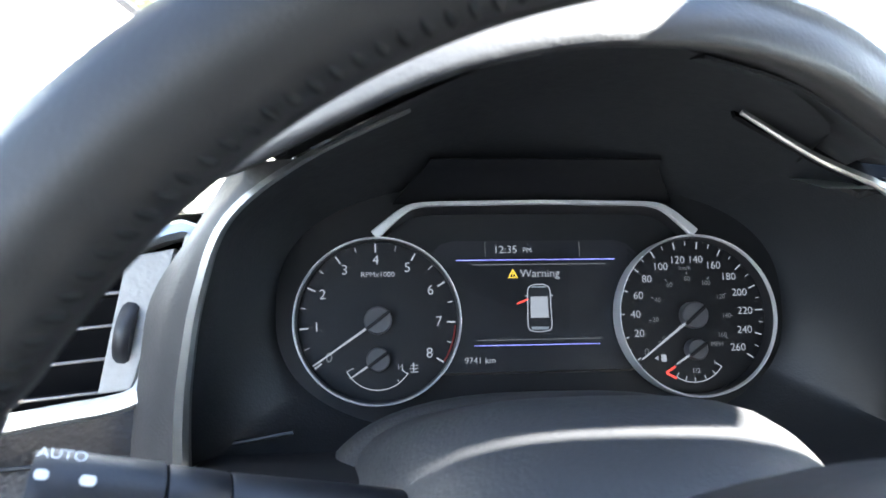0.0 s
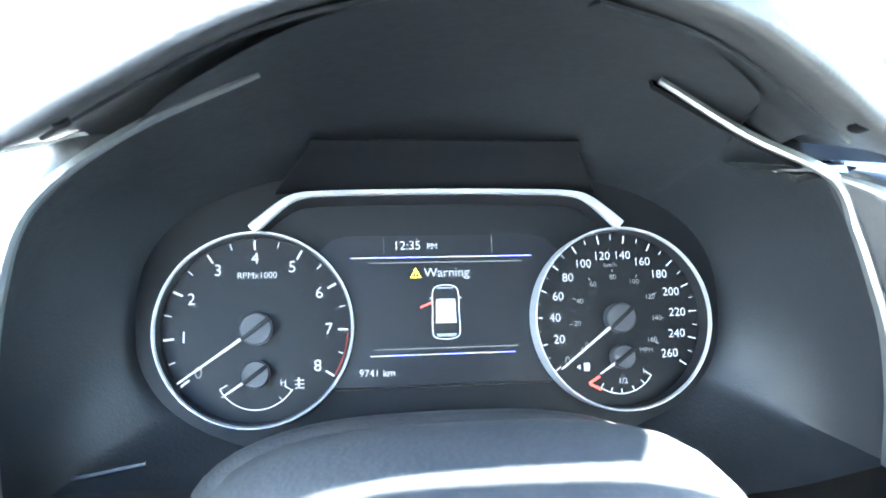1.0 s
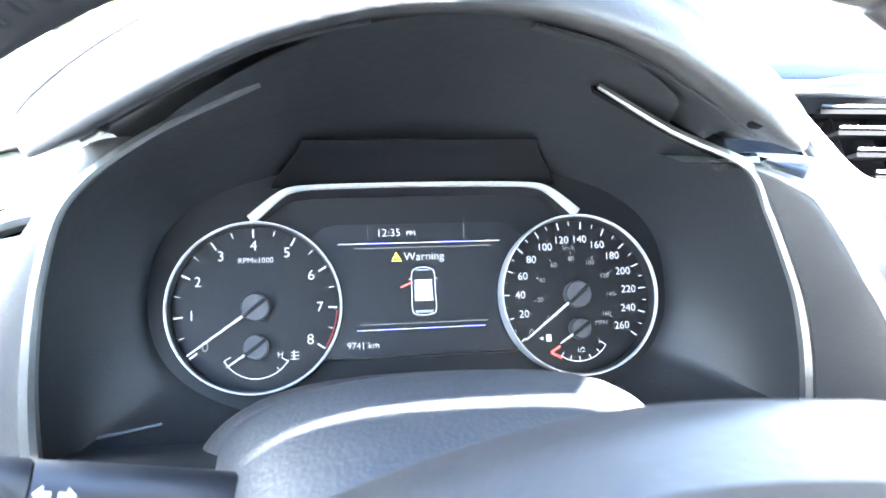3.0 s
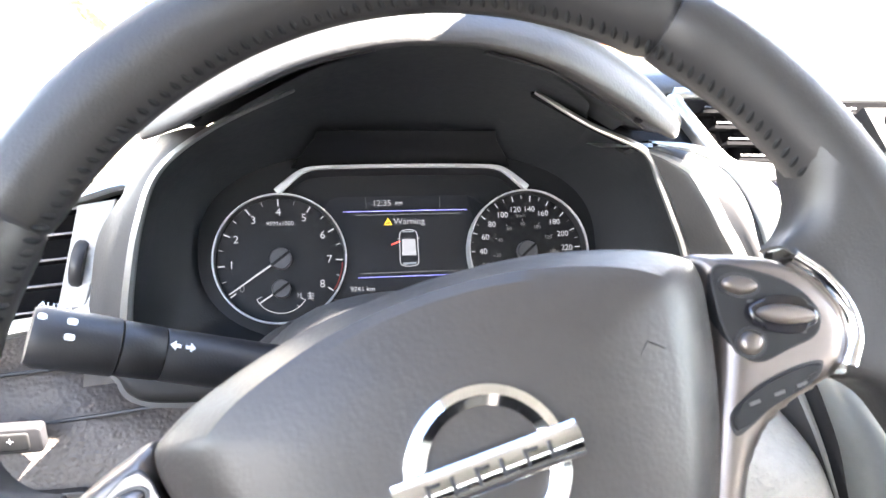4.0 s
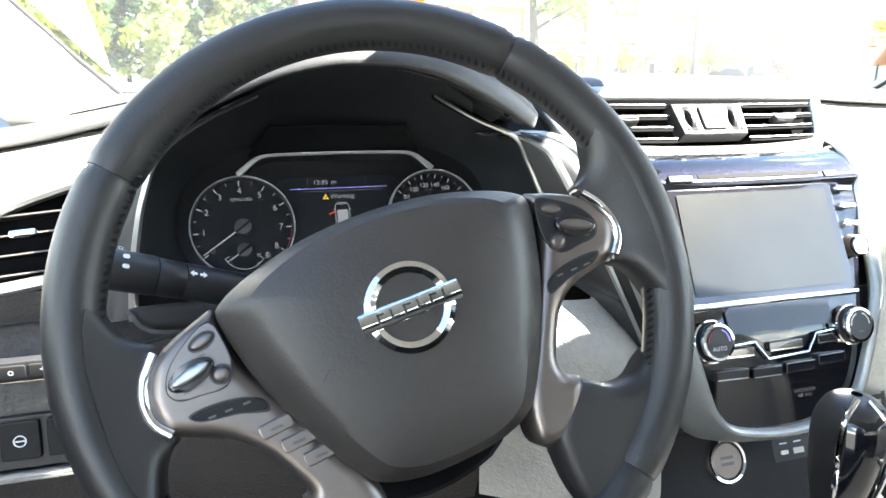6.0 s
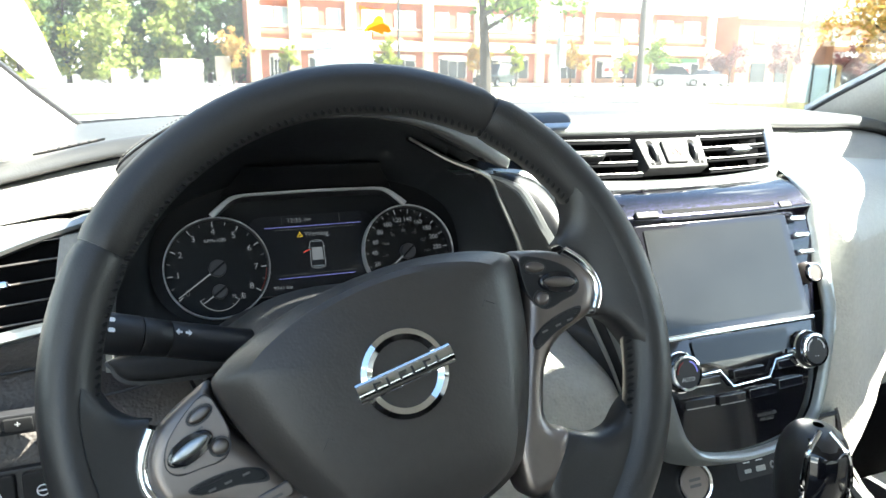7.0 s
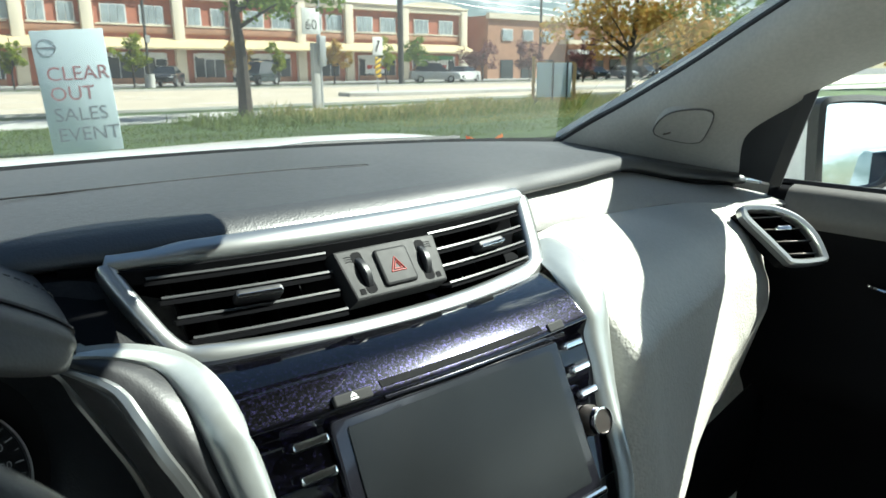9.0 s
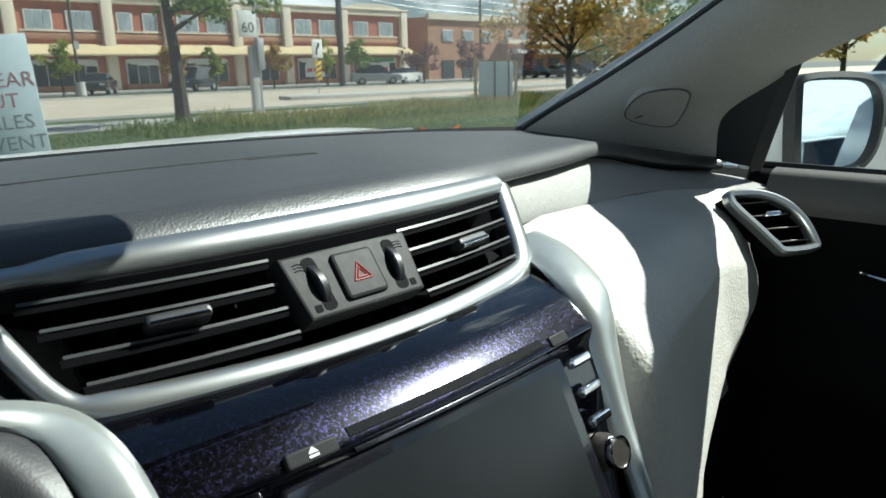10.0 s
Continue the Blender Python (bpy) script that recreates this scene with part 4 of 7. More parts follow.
part("arch_wall", skin([[p + Vector((0, -0.0012, -0.0025)), p + Vector((0, -0.004, -0.013))] for p in arch[::2]], 2, 1, 0.001), BLACK, cluster)

part("upper_shelf", skin([[(w * k, y, z) for k in (-1, -0.5, 0, 0.5, 1)] for w, y, z in ((0.090, 0.0735, -0.008), (0.0833, 0.0790, 0.004), (0.0722, 0.0880, 0.020), (0.0685, 0.0910, 0.034))], 2, 1, 0.001), FACE, cluster, "stepped shelf above the display", angle=80)
# bowl from the ring down to the dials
TOPR = [(0.285, 0.172, 1.140), (0.24, 0.155, 1.162), (KX, 0.148, 1.171), (0.132, 0.155, 1.162), (0.084, 0.172, 1.140)]
outer = crom([Vector(p) for p in RING_R[1:]][::-1] + [Vector(p) for p in TOPR] + [Vector(p) for p in RING_L[1:]], 5)
low = crom([Vector(RING_L[-1]), Vector((0.05, 0.2, 0.955)), Vector((KX, 0.2, 0.958)), Vector((0.32, 0.2, 0.955)), Vector(RING_R[-1])], 5)[1:-1]
outer = outer + low
inner_loc = []
cxy = Vector((0, 0.012))
for p in outer:
    q = kinv @ p
    d = Vector((q.x / 1.55, q.y - 0.005))
    a = math.atan2(d.y, d.x)
    ex, ey = 0.162, 0.080
    k = (abs(math.cos(a)) ** 2.6 + abs(math.sin(a)) ** 2.6) ** (-1 / 2.6)
    inner_loc.append(Vector((ex * k * math.cos(a), 0.008 + ey * k * math.sin(a), -0.012)))
rows = [[kinv @ p for p in outer]]
for f_, bulge in ((0.3, 0.012), (0.6, 0.014), (0.85, 0.006), (1.0, 0.0)):
    row = []
    for p, q in zip(outer, inner_loc):
        a = kinv @ p
        m = a.lerp(q, f_)
        o = Vector((m.x, m.y - 0.01, 0))
        row.append(m + (o.normalized() * bulge if o.length else o))
    rows.append(row)
part("bowl", loft(rows, close_u=True), BOWL, cluster, "deep black hooded bowl")
part("ring_strip", sweep([p + Vector((0, -0.0022, 0)) for p in crom(RING_R, 6)], [(-0.0032, -0.003), (-0.0032, 0.002), (0.0012, 0.0035), (0.0032, 0.001), (0.0032, -0.003)], up=(0, -1, 0.2), scale=list(np.linspace(0.4, 1.25, 43))), SATIN, cluster, "silver strip round the bowl", world=True)
part("ring_strip", sweep([p + Vector((0, -0.0022, 0)) for p in crom(RING_L, 6)], [(-0.0032, -0.003), (-0.0032, 0.001), (-0.0012, 0.0035), (0.0032, 0.002), (0.0032, -0.003)], up=(0, -1, 0.2), scale=list(np.linspace(0.4, 1.25, 37))), SATIN, cluster, "silver strip round the bowl", world=True)

# hood over the cluster
hood = thing("gauge_hood", Matrix.Translation((0.18, 0.3, 1.12)), "dark stitched hood over the gauges", "dash hood")
HL = [(0.017, 0.178, 1.117, 0.12), (0.021, 0.167, 1.119, 0.6), (0.040, 0.157, 1.128, 0.9), (0.068, 0.146, 1.143, 1.0), (0.110, 0.131, 1.162, 1.0), (0.150, 0.123, 1.172, 1.0), (0.182, 0.121, 1.174, 1.0)]
HL = HL + [(0.364 - x, y, z, w) for x, y, z, w in HL[-2::-1]]
secs = []
for x, y, z, w in HL:
    k = max(0.0, 1 - abs(x - 0.182) / 0.182)
    k = k ** 0.6
    back = Vector((0.182 + (x - 0.182) * 1.06, 0.30 + 0.20 * k, 1.132 + 0.028 * k))
    if x < 0.182:
        back = Vector((x + (0.002 - 0.012 * k) * (1 - k), 0.19 + 0.31 * k ** 0.85, 1.112 + 0.048 * k ** 0.75))
    p = Vector((x, y, z))
    up = Vector(((x - 0.182) * 1.2, 0, 0.25)).normalized() * w
    fw = Vector((0, -0.010 * w, 0))
    p = p - up * 0.005
    secs.append([p + Vector((0, 0.06, 0.001)), p + Vector((0, 0.02, 0.002)), p, p + up * 0.002 + fw, p + up * 0.010 + fw * 0.75, p + up * 0.019 + Vector((0, 0.002, 0)) * w, p + up * 0.026 + Vector((0, 0.012, 0)) * w,
                 (p + up * 0.031).lerp(back, 0.25) + up * 0.004 * k, (p + up * 0.031).lerp(back, 0.6) + up * 0.004 * k, back])
hood_skin = part("cover", skin(secs, 4, 5, 0.003), VISOR, hood, "dark grained cover", world=True)
fine = [crom(s, 4) for s in secs]
seam = crom([f[25] + Vector((0, 0, 0.0012)) for f in fine], 5)
seam2 = crom([f[29] + Vector((0, 0, 0.0012)) for f in fine], 5)
part("seam", sweep(seam, circle(0.0010, 5)), BLACK, hood, world=True)
for sm in (seam, seam2):
    bm = bmesh.new()
    for a, b in zip(sm, sm[1:]):
        n_ = max(1, int((b - a).length / 0.003))
        for k in range(n_):
            p, q = a.lerp(b, (k + 0.15) / n_), a.lerp(b, (k + 0.75) / n_)
            sweep([p + Vector((0, 0.003, 0.0005)), q + Vector((0, 0.003, 0.0005))], circle(0.00045, 4), bm=bm)
    st = part("stitching", bm, THREAD, hood, "pale contrast stitching", world=True)
    tagged(st, kind="stuff")
for x in (0.052, 0.312):
    part("screw_hole", moved(plate([(0.0034 * math.cos(a), 0.0019 * math.sin(a)) for a in np.linspace(0, 6.283, 21)[:-1]], -0.006, 0.0004), frame_of((x, 0.1500, 1.1302), (1, 0.25 if x < 0.1 else -0.25, 0), (0, 0.25, 1))), SLATBLK, hood, world=True)

for sgn in (-1, 1):
    lining = []
    for a, b in (((0.036, 0.176, 1.1225), (0.044, 0.208, 1.1195)), ((0.046, 0.172, 1.128), (0.052, 0.210, 1.1240)), ((0.068, 0.164, 1.139), (0.068, 0.212, 1.1325)), ((0.110, 0.152, 1.158), (0.104, 0.216, 1.1485)), ((0.150, 0.146, 1.168), (0.150, 0.226, 1.158))):
        flip = lambda p: p if sgn < 0 else (0.364 - p[0], p[1], p[2])
        a, b = Vector(flip(a)), Vector(flip(b))
        lining.append([a, a.lerp(b, 0.5) + Vector((0, 0.004, 0.004)), b])
    part("lining", skin(lining, 3, 4, 0.0015), BOWL, hood, "black lining under the hood", world=True)

# ---- steering wheel ----
WY = radians(-4.4)
WT = radians(22.5)
WM = Matrix.Translation((0.1639, -0.0429, 1.0311)) @ Matrix.Rotation(WY, 4, "Z") @ Matrix.Rotation(radians(90) - WT, 4, "X") @ Matrix.Rotation(radians(17.5), 4, "Z")
wheel = thing("steering_wheel", WM, "black leather steering wheel turned off straight", "steering wheel")
RW, RT = 0.1755, 0.0158


def rim_arc(a0, a1, n):
    return [Vector((RW * math.cos(radians(a)), RW * math.sin(radians(a)), 0)) for a in np.linspace(a0, a1, n)]


def rim_prof(k=1.0):
    return circle(RT * k, 16, 1.0, 1.08)


for a0, a1, nm in ((45.4, 134.6, "upper_rim"), (135.4, 236, "side_rim"), (-56, 44.6, "side_rim"), (236.6, 303.4, "lower_rim")):
    P = rim_arc(a0, a1, 40)
    sc = [1.0] * 40
    sc[0] = sc[-1] = 0.93
    part(nm, sweep(P, rim_prof(), up=(0, 0, 1), scale=sc), RIMLEATHER, wheel, "smooth black leather wrap")
part("rim_core", sweep(rim_arc(0, 357, 120), circle(RT * 0.9, 12), closed=True, up=(0, 0, 1)), BLACK, wheel)
# laced stitches along the inner side
lace = bmesh.new()
for k in range(168):
    a = -50 + 280 * k / 167
    ca, sa = math.cos(radians(a)), math.sin(radians(a))
    rad, tang = Vector((ca, sa, 0)), Vector((-sa, ca, 0))
    pts = []
    for j, b in enumerate((4, 12, 20, 28)):
        cb, sb = math.cos(radians(b)), math.sin(radians(b))
        pts.append(rad * (RW - RT * 0.955 * cb) + Vector((0, 0, RT * 1.03 * sb)) + tang * (0.0007 * (j - 1.5)))
    sweep(crom(pts, 2), circle(1.0, 7), up=tang, scale=[0.0005, 0.0010, 0.0013, 0.0014, 0.0013, 0.0010, 0.0005], bm=lace)
tagged(part("lacing", lace, THREADBLK, wheel, "black laced seam"), kind="stuff")

shield = [(0.0, 0.058), (0.04, 0.055), (0.075, 0.046), (0.094, 0.037), (0.0985, 0.030), (0.0965, 0.015), (0.088, -0.016), (0.074, -0.05), (0.058, -0.078), (0.046, -0.09), (0.025, -0.0965), (0.0, -0.098)]
shield = [p for p in shield] + [(-x, y) for x, y in shield[-2:0:-1]]
sh = [(v.x, v.y) for v in crom([(x, y, 0) for x, y in shield], 4, closed=True)]
part("airbag_cover", dome([(0.98, 0.98, -0.03, 0), (1.0, 1.0, -0.002, 0), (0.995, 0.99, 0.006, 0), (0.965, 0.955, 0.0115, 0), (0.80, 0.90, 0.0250, 0.0), (0.72, 0.84, 0.0278, 0), (0.45, 0.55, 0.0305, 0), (0.2, 0.25, 0.0315, 0)], sh), HUBSKIN, wheel, "charcoal airbag cover with chamfered sides", angle=26)
for x, y, a in ((-0.052, -0.022, 20), (0.062, 0.012, -10)):
    part("horn_mark", sweep([(x - 0.005, y - 0.002, 0.0285), (x, y + 0.003, 0.0292), (x + 0.005, y - 0.001, 0.0285)], circle(0.00025, 5)), BLACK, wheel)
for k, w in enumerate((0.014, 0.026)):
    part("embossed_mark", box(w, 0.0045, 0.0012, (0.012, -0.066 - 0.008 * k, 0.0262 - 0.0016 * k)), HUBSKIN, wheel)
# emblem
EM = pose(0.0, -0.004, 0.0312) @ Matrix.Scale(0.87, 4)
emblem = part("emblem", lathe([(0.0214, 0.0), (0.0217, 0.003), (0.0255, 0.0046), (0.029, 0.0035), (0.0298, 0.0)], 56), CHROME, wheel, "chrome ring emblem", at=EM)
part("emblem_bar", sweep([(-0.0335, 0, 0.003), (0.0335, 0, 0.003)], [(-0.0064, -0.002), (-0.0064, 0.0015), (-0.005, 0.0032), (-0.0025, 0.0043), (0, 0.0046), (0.0025, 0.0043), (0.005, 0.0032), (0.0064, 0.0015), (0.0064, -0.002)]), CHROME, emblem, "chrome crossbar")
for k in range(6):
    part("dark_mark", box(0.0014, 0.0064, 0.0006, (-0.022 + 0.0088 * k, 0, 0.0075)), BLACK, emblem)
    part("dark_mark", box(0.0042, 0.0013, 0.0006, (-0.0195 + 0.0088 * k, 0.0022 - 0.0044 * (k % 2), 0.0072)), BLACK, emblem)
part("emblem_field", lathe([(0, 0.0), (0.0226, 0.0), (0.0226, -0.002)], 40), HUBSKIN, emblem)


def mir(pts, s):
    q = [(x * s, y) for x, y in pts]
    return q if s > 0 else q[::-1]


def oval(a, b, n=25):
    return [(a * math.cos(t), b * math.sin(t)) for t in np.linspace(0, 6.283, n)[:-1]]


def smooth(pts, s, n=4):
    return [(v.x, v.y) for v in crom([(x, y, 0) for x, y in mir(pts, s)], n, closed=True)]


for s in (1, -1):
    pod = [(0.099, 0.0355), (0.108, 0.0335), (0.1217, 0.0285), (0.1354, 0.0205), (0.1435, 0.009), (0.1465, -0.003), (0.1435, -0.014), (0.135, -0.0225), (0.1142, -0.0268), (0.1013, -0.0325), (0.0911, -0.0425), (0.083, -0.057), (0.0790, -0.0690), (0.0815, -0.0770), (0.0895, -0.0825), (0.0850, -0.0945), (0.0760, -0.1060), (0.0650, -0.1120), (0.0520, -0.1120), (0.046, -0.102), (0.05, -0.08), (0.060, -0.062), (0.082, -0.022), (0.0965, 0.0065), (0.098, 0.026)]
    if s < 0:
        wide = [(0.1435, -0.0185), (0.1330, -0.0250), (0.1150, -0.0340), (0.1040, -0.0435), (0.0965, -0.0530), (0.0890, -0.0670), (0.0850, -0.0760), (0.0860, -0.0800)]
        pod = pod[:6] + wide + pod[14:]
    sp = part("spoke", pillow(smooth(pod, s), -0.016, 0.0088, 0.0095), SATINDARK, wheel, "dark satin spoke with switches", angle=80)
    fld = [(0.1025, 0.0290), (0.1141, 0.0245), (0.1280, 0.0140), (0.1340, 0.0025), (0.1300, -0.0050), (0.1182, -0.0065), (0.1050, -0.0070), (0.0985, 0.0025), (0.0988, 0.0175)]
    out = smooth(fld, s)
    part("switch_field", plate(out, 0.0, 0.0092, 0.0008), DARKPL if s > 0 else SATINDARK, sp, "inset switch field")
    part("field_line", sweep([(x, y, 0.0088) for x, y in out], circle(0.0005, 5), closed=True), BLACK, sp)
    tilt = -22 if s > 0 else 14
    part("button", plate(oval(0.0135, 0.0068), 0.0, 0.0128, 0.002, 3), GLOSSBLK, sp, "oval rocker", at=pose(s * 0.1195, 0.0055, 0, 0, 0, tilt))
    part("button_top", pillow(oval(0.0112, 0.0036), 0.012, 0.0150, 0.0025, 0.0008), SATIN if s < 0 else SATINDARK, sp, "bright rocker face", at=pose(s * 0.1195, 0.0055, 0, 0, 0, tilt))
    part("button", pillow(oval(0.0052, 0.0046), 0.0, 0.0120, 0.0032, 0.0008), SATINDARK, sp, "round button", at=pose(s * 0.1052, 0.0, 0))
    part("button_rim", plate(oval(0.0062, 0.0056), 0.0, 0.0097), BLACK, sp, at=pose(s * 0.1052, 0.0, 0))
    part("button", pillow(oval(0.0070, 0.0036), 0.0, 0.0115, 0.0025, 0.0008), SATINDARK, sp, "oval button", at=pose(s * 0.1090, 0.0202, 0, 0, 0, tilt * 1.1))
    part("button_rim", plate(oval(0.0080, 0.0046), 0.0, 0.0096), BLACK, sp, at=pose(s * 0.1090, 0.0202, 0, 0, 0, tilt * 1.1))
    for x, y in ((0.112, 0.0130), (0.124, -0.0022)):
        part("bar_mark", box(0.005, 0.0011, 0.0004, (0, 0, 0)), THREAD, sp, at=pose(s * x, y, 0.0095, 0, 0, tilt))
    sw = [(0.1275, -0.0155), (0.119, -0.0142), (0.106, -0.0150), (0.0965, -0.0172), (0.0895, -0.0210), (0.0890, -0.0265), (0.0965, -0.0250), (0.1050, -0.0225), (0.122, -0.0200)]
    part("lower_switch", plate(smooth(sw, s, 3), 0.0, 0.0102, 0.0012), DARKPL, sp, "slim lower switch")
    part("switch_rim", plate(smooth([(0.108 + (x - 0.108) * 1.05, -0.019 + (y + 0.019) * 1.22) for x, y in sw], s, 3), 0.0, 0.0091), BLACK, sp)
    for x in (0.098, 0.108, 0.117):
        part("bar_mark", box(0.004, 0.0012, 0.0004, (0, 0, 0)), THREAD, sp, at=pose(s * x, -0.0195, 0.0104))
    if s < 0:
        for k in range(3):
            x0, y0 = -0.0880 + 0.0085 * k, -0.0375 - 0.0115 * k
            part("lower_switch", plate(rrect(0.019, 0.0078, 0.002), 0.0, 0.0094, 0.0008), SATINDARK, sp, at=pose(x0, y0, 0, 0, 0, 4))
            part("edge", plate(rrect(0.018, 0.0006, 0.0002, 1), 0.0, 0.0095), CAPGREY, sp, at=pose(x0, y0 + 0.0042, 0, 0, 0, 4))
            part("bar_mark", box(0.007, 0.0013, 0.0004, (0, 0, 0)), THREAD, sp, at=pose(x0, y0 - 0.0005, 0.0102))
    ch = crom([(s * x, y, 0) for x, y in ((0.134, 0.0235), (0.1425, 0.0125), (0.1468, 0.0), (0.1455, -0.0115), (0.139, -0.0205))], 5)
    part("chrome_end", sweep(ch, [(-0.0046, -0.014), (-0.0046, 0.002), (-0.0040, 0.0058), (-0.0026, 0.0084), (-0.0008, 0.0096), (0.0008, 0.0096), (0.0026, 0.0084), (0.0040, 0.0058), (0.0046, 0.002), (0.0046, -0.014)], up=(0, 0, 1)), CHROME, sp, "curved chrome end cap")
    # leather bridge from the spoke to the rim and lower leg
    top = [(0.1345, 0.0270), (0.1440, 0.0325), (0.1515, 0.0430), (0.1560, 0.0640)]
    mid = [(0.1470, 0.0), (0.1540, 0.0), (0.1620, 0.0), (0.1725, 0.0)]
    bot = [(0.1390, -0.0235), (0.1455, -0.0280), (0.1520, -0.0380), (0.1580, -0.0600)]
    grid = []
    for edge, f_, zz in ((top, 1.0, (-0.012, -0.012, -0.012, -0.012)), (top, 1.0, (0.001, 0.001, 0.002, 0.006)), (top, 0.86, (0.0035, 0.0062, 0.0095, 0.0138)), (top, 0.4, (0.0035, 0.0070, 0.0106, 0.0142)),
                         (bot, 0.4, (0.0035, 0.0070, 0.0106, 0.0142)), (bot, 0.86, (0.0035, 0.0062, 0.0095, 0.0138)), (bot, 1.0, (0.001, 0.001, 0.002, 0.006)), (bot, 1.0, (-0.012, -0.012, -0.012, -0.012))):
        grid.append([(s * (m[0] + (e[0] - m[0]) * f_), m[1] + (e[1] - m[1]) * f_, z) for m, e, z in zip(mid, edge, zz)])
    part("leather_bridge", skin(grid, 5, 4, 0.0015), RIMLEATHER, wheel, "leather covered spoke end", angle=80)
    leg = [(0.060, -0.100), (0.080, -0.0850), (0.0925, -0.0850), (0.1060, -0.0935), (0.1200, -0.0945), (0.1320, -0.0870), (0.1430, -0.0840), (0.1500, -0.0960), (0.130, -0.123), (0.100, -0.149), (0.075, -0.161), (0.06, -0.150), (0.056, -0.118)]
    part("lower_leg", pillow(smooth(leg, s, 4), -0.014, 0.0095, 0.012), RIMLEATHER, wheel, "leather covered lower leg", angle=80)
part("boss", lathe([(0.0, -0.07), (0.045, -0.07), (0.045, -0.01), (0.0, -0.01)], 32), BLACK, wheel)

# ---- column cover and stalks ----
column = thing("column_cover", Matrix.Translation((0.18, 0.12, 0.95)), "dark plastic steering column cover", "column cover")
secs = []
for y, zt, w, zb in ((0.215, 0.992, 0.112, 0.88), (0.18, 1.010, 0.106, 0.88), (0.14, 1.030, 0.100, 0.88), (0.10, 1.036, 0.094, 0.87), (0.06, 1.031, 0.086, 0.87), (0.03, 1.012, 0.072, 0.87)):
    pts = []
    for a in np.linspace(200, -20, 16):
        ca, sa = math.cos(radians(a)), math.sin(radians(a))
        k = (abs(ca) ** 3 + abs(sa) ** 3) ** (-1 / 3)
        zc = (zt + zb) / 2
        pts.append((0.181 + w * k * ca, y, zc + (zt - zc) * k * sa))
    secs.append(pts)
part("upper_cover", skin(secs, 2, 5, 0.003), SHELLGREY, column, "dark grey upper shell", world=True)
secs = []
for y, zt, w in ((0.262, 0.958, 0.128), (0.245, 0.975, 0.126), (0.215, 0.998, 0.122), (0.195, 0.996, 0.116)):
    secs.append([(0.177 + w * math.copysign(abs(math.cos(radians(a))) ** 0.7, math.cos(radians(a))), y, 0.90 + (zt - 0.90) * max(0.0, math.sin(radians(a))) ** 0.6) for a in np.linspace(180, 0, 14)])
part("gaiter", skin(secs, 2, 4, 0.003), SHELLGREY, column, "soft grey gaiter behind the cover", world=True)
part("lower_cover", skin([[(0.182 - w, y, z0), (0.182 - w * 0.8, y, z0 - 0.05), (0.182, y, z0 - 0.075), (0.182 + w * 0.8, y, z0 - 0.05), (0.182 + w, y, z0)] for y, w, z0 in ((0.24, 0.13, 0.925), (0.15, 0.115, 0.925), (0.06, 0.095, 0.935), (0.01, 0.08, 0.94))], 4, 4, 0.003), DARKPL, column, "dark grey lower shell", world=True)
CO = column.matrix_basis.inverted() @ frame_of((0.06, 0.170, 0.972), (1, 0, 0), (0, 0.3, 0.95))
bowl_line = [(v.x, v.y) for v in crom([(x, y, 0) for x, y in ((-0.064, 0.004), (-0.0655, -0.003), (-0.060, -0.0115), (-0.047, -0.0165), (-0.02, -0.0180), (0.01, -0.0180), (0.05, -0.014), (0.07, 0.0), (0.068, 0.004), (0.0, 0.0045))], 4, closed=True)]
part("collar", pillow(bowl_line, -0.06, 0.006, 0.008), DARKPL, column, "taupe collar under the stalk", at=CO, angle=80)
part("collar_gap", plate([(x * 1.045, y * 1.13 - 0.001) for x, y in bowl_line], -0.06, -0.004), BLACK, column, at=CO)


def stalk(name, a, b, label, icons):
    a, b = Vector(a), Vector(b)
    L_ = (b - a).length
    z = (b - a).normalized()
    M = frame_of(a, z.cross(Vector((0, -0.45, 0.9))), (0, -0.45, 0.9))
    M = Matrix.Translation(a) @ Matrix((z.cross(Vector((0, -0.45, 0.9))).normalized(), Vector((0, -0.45, 0.9)) - z * z.dot(Vector((0, -0.45, 0.9))), z)).transposed().to_4x4()
    M = Matrix.Translation(a) @ z.to_track_quat("Z", "Y").to_matrix().to_4x4()
    s = thing(name, M, label, "stalk")
    part("stem", lathe([(0.0, 0), (0.0125, 0), (0.0138, 0.004), (0.0134, 0.03), (0.0130, L_ * 0.53), (0.0127, L_ * 0.535)], 28), BLACK, s, "matt black stem")
    part("sleeve", lathe([(0.0126, L_ * 0.54), (0.0130, L_ * 0.545), (0.0134, L_ * 0.69), (0.0131, L_ * 0.695), (0.0, L_ * 0.695)], 28), BLACK, s, "turning sleeve")
    part("grip", lathe([(0.0130, L_ * 0.70), (0.0139, L_ * 0.705), (0.0142, L_ * 0.97), (0.0128, L_), (0.0, L_)], 28), BLACK, s, "knurled end")
    return s, L_


st, SL = stalk("indicator_stalk", (0.098, 0.104, 0.9975), (-0.0136, 0.0687, 1.0385), "black light and indicator stalk with white symbols", True)
sinv = st.matrix_basis.inverted()


def on_stalk(t, r=0.0143):
    """A mark on the stalk's upper rear side, t along it."""
    c = st.matrix_basis @ Vector((0, 0, SL * t))
    nrm = Vector((0.12, -0.72, 0.68)).normalized()
    ax = Vector((0.120, 0.038, -0.045)).normalized()
    return sinv @ frame_of(c + nrm * r, ax, nrm.cross(ax))


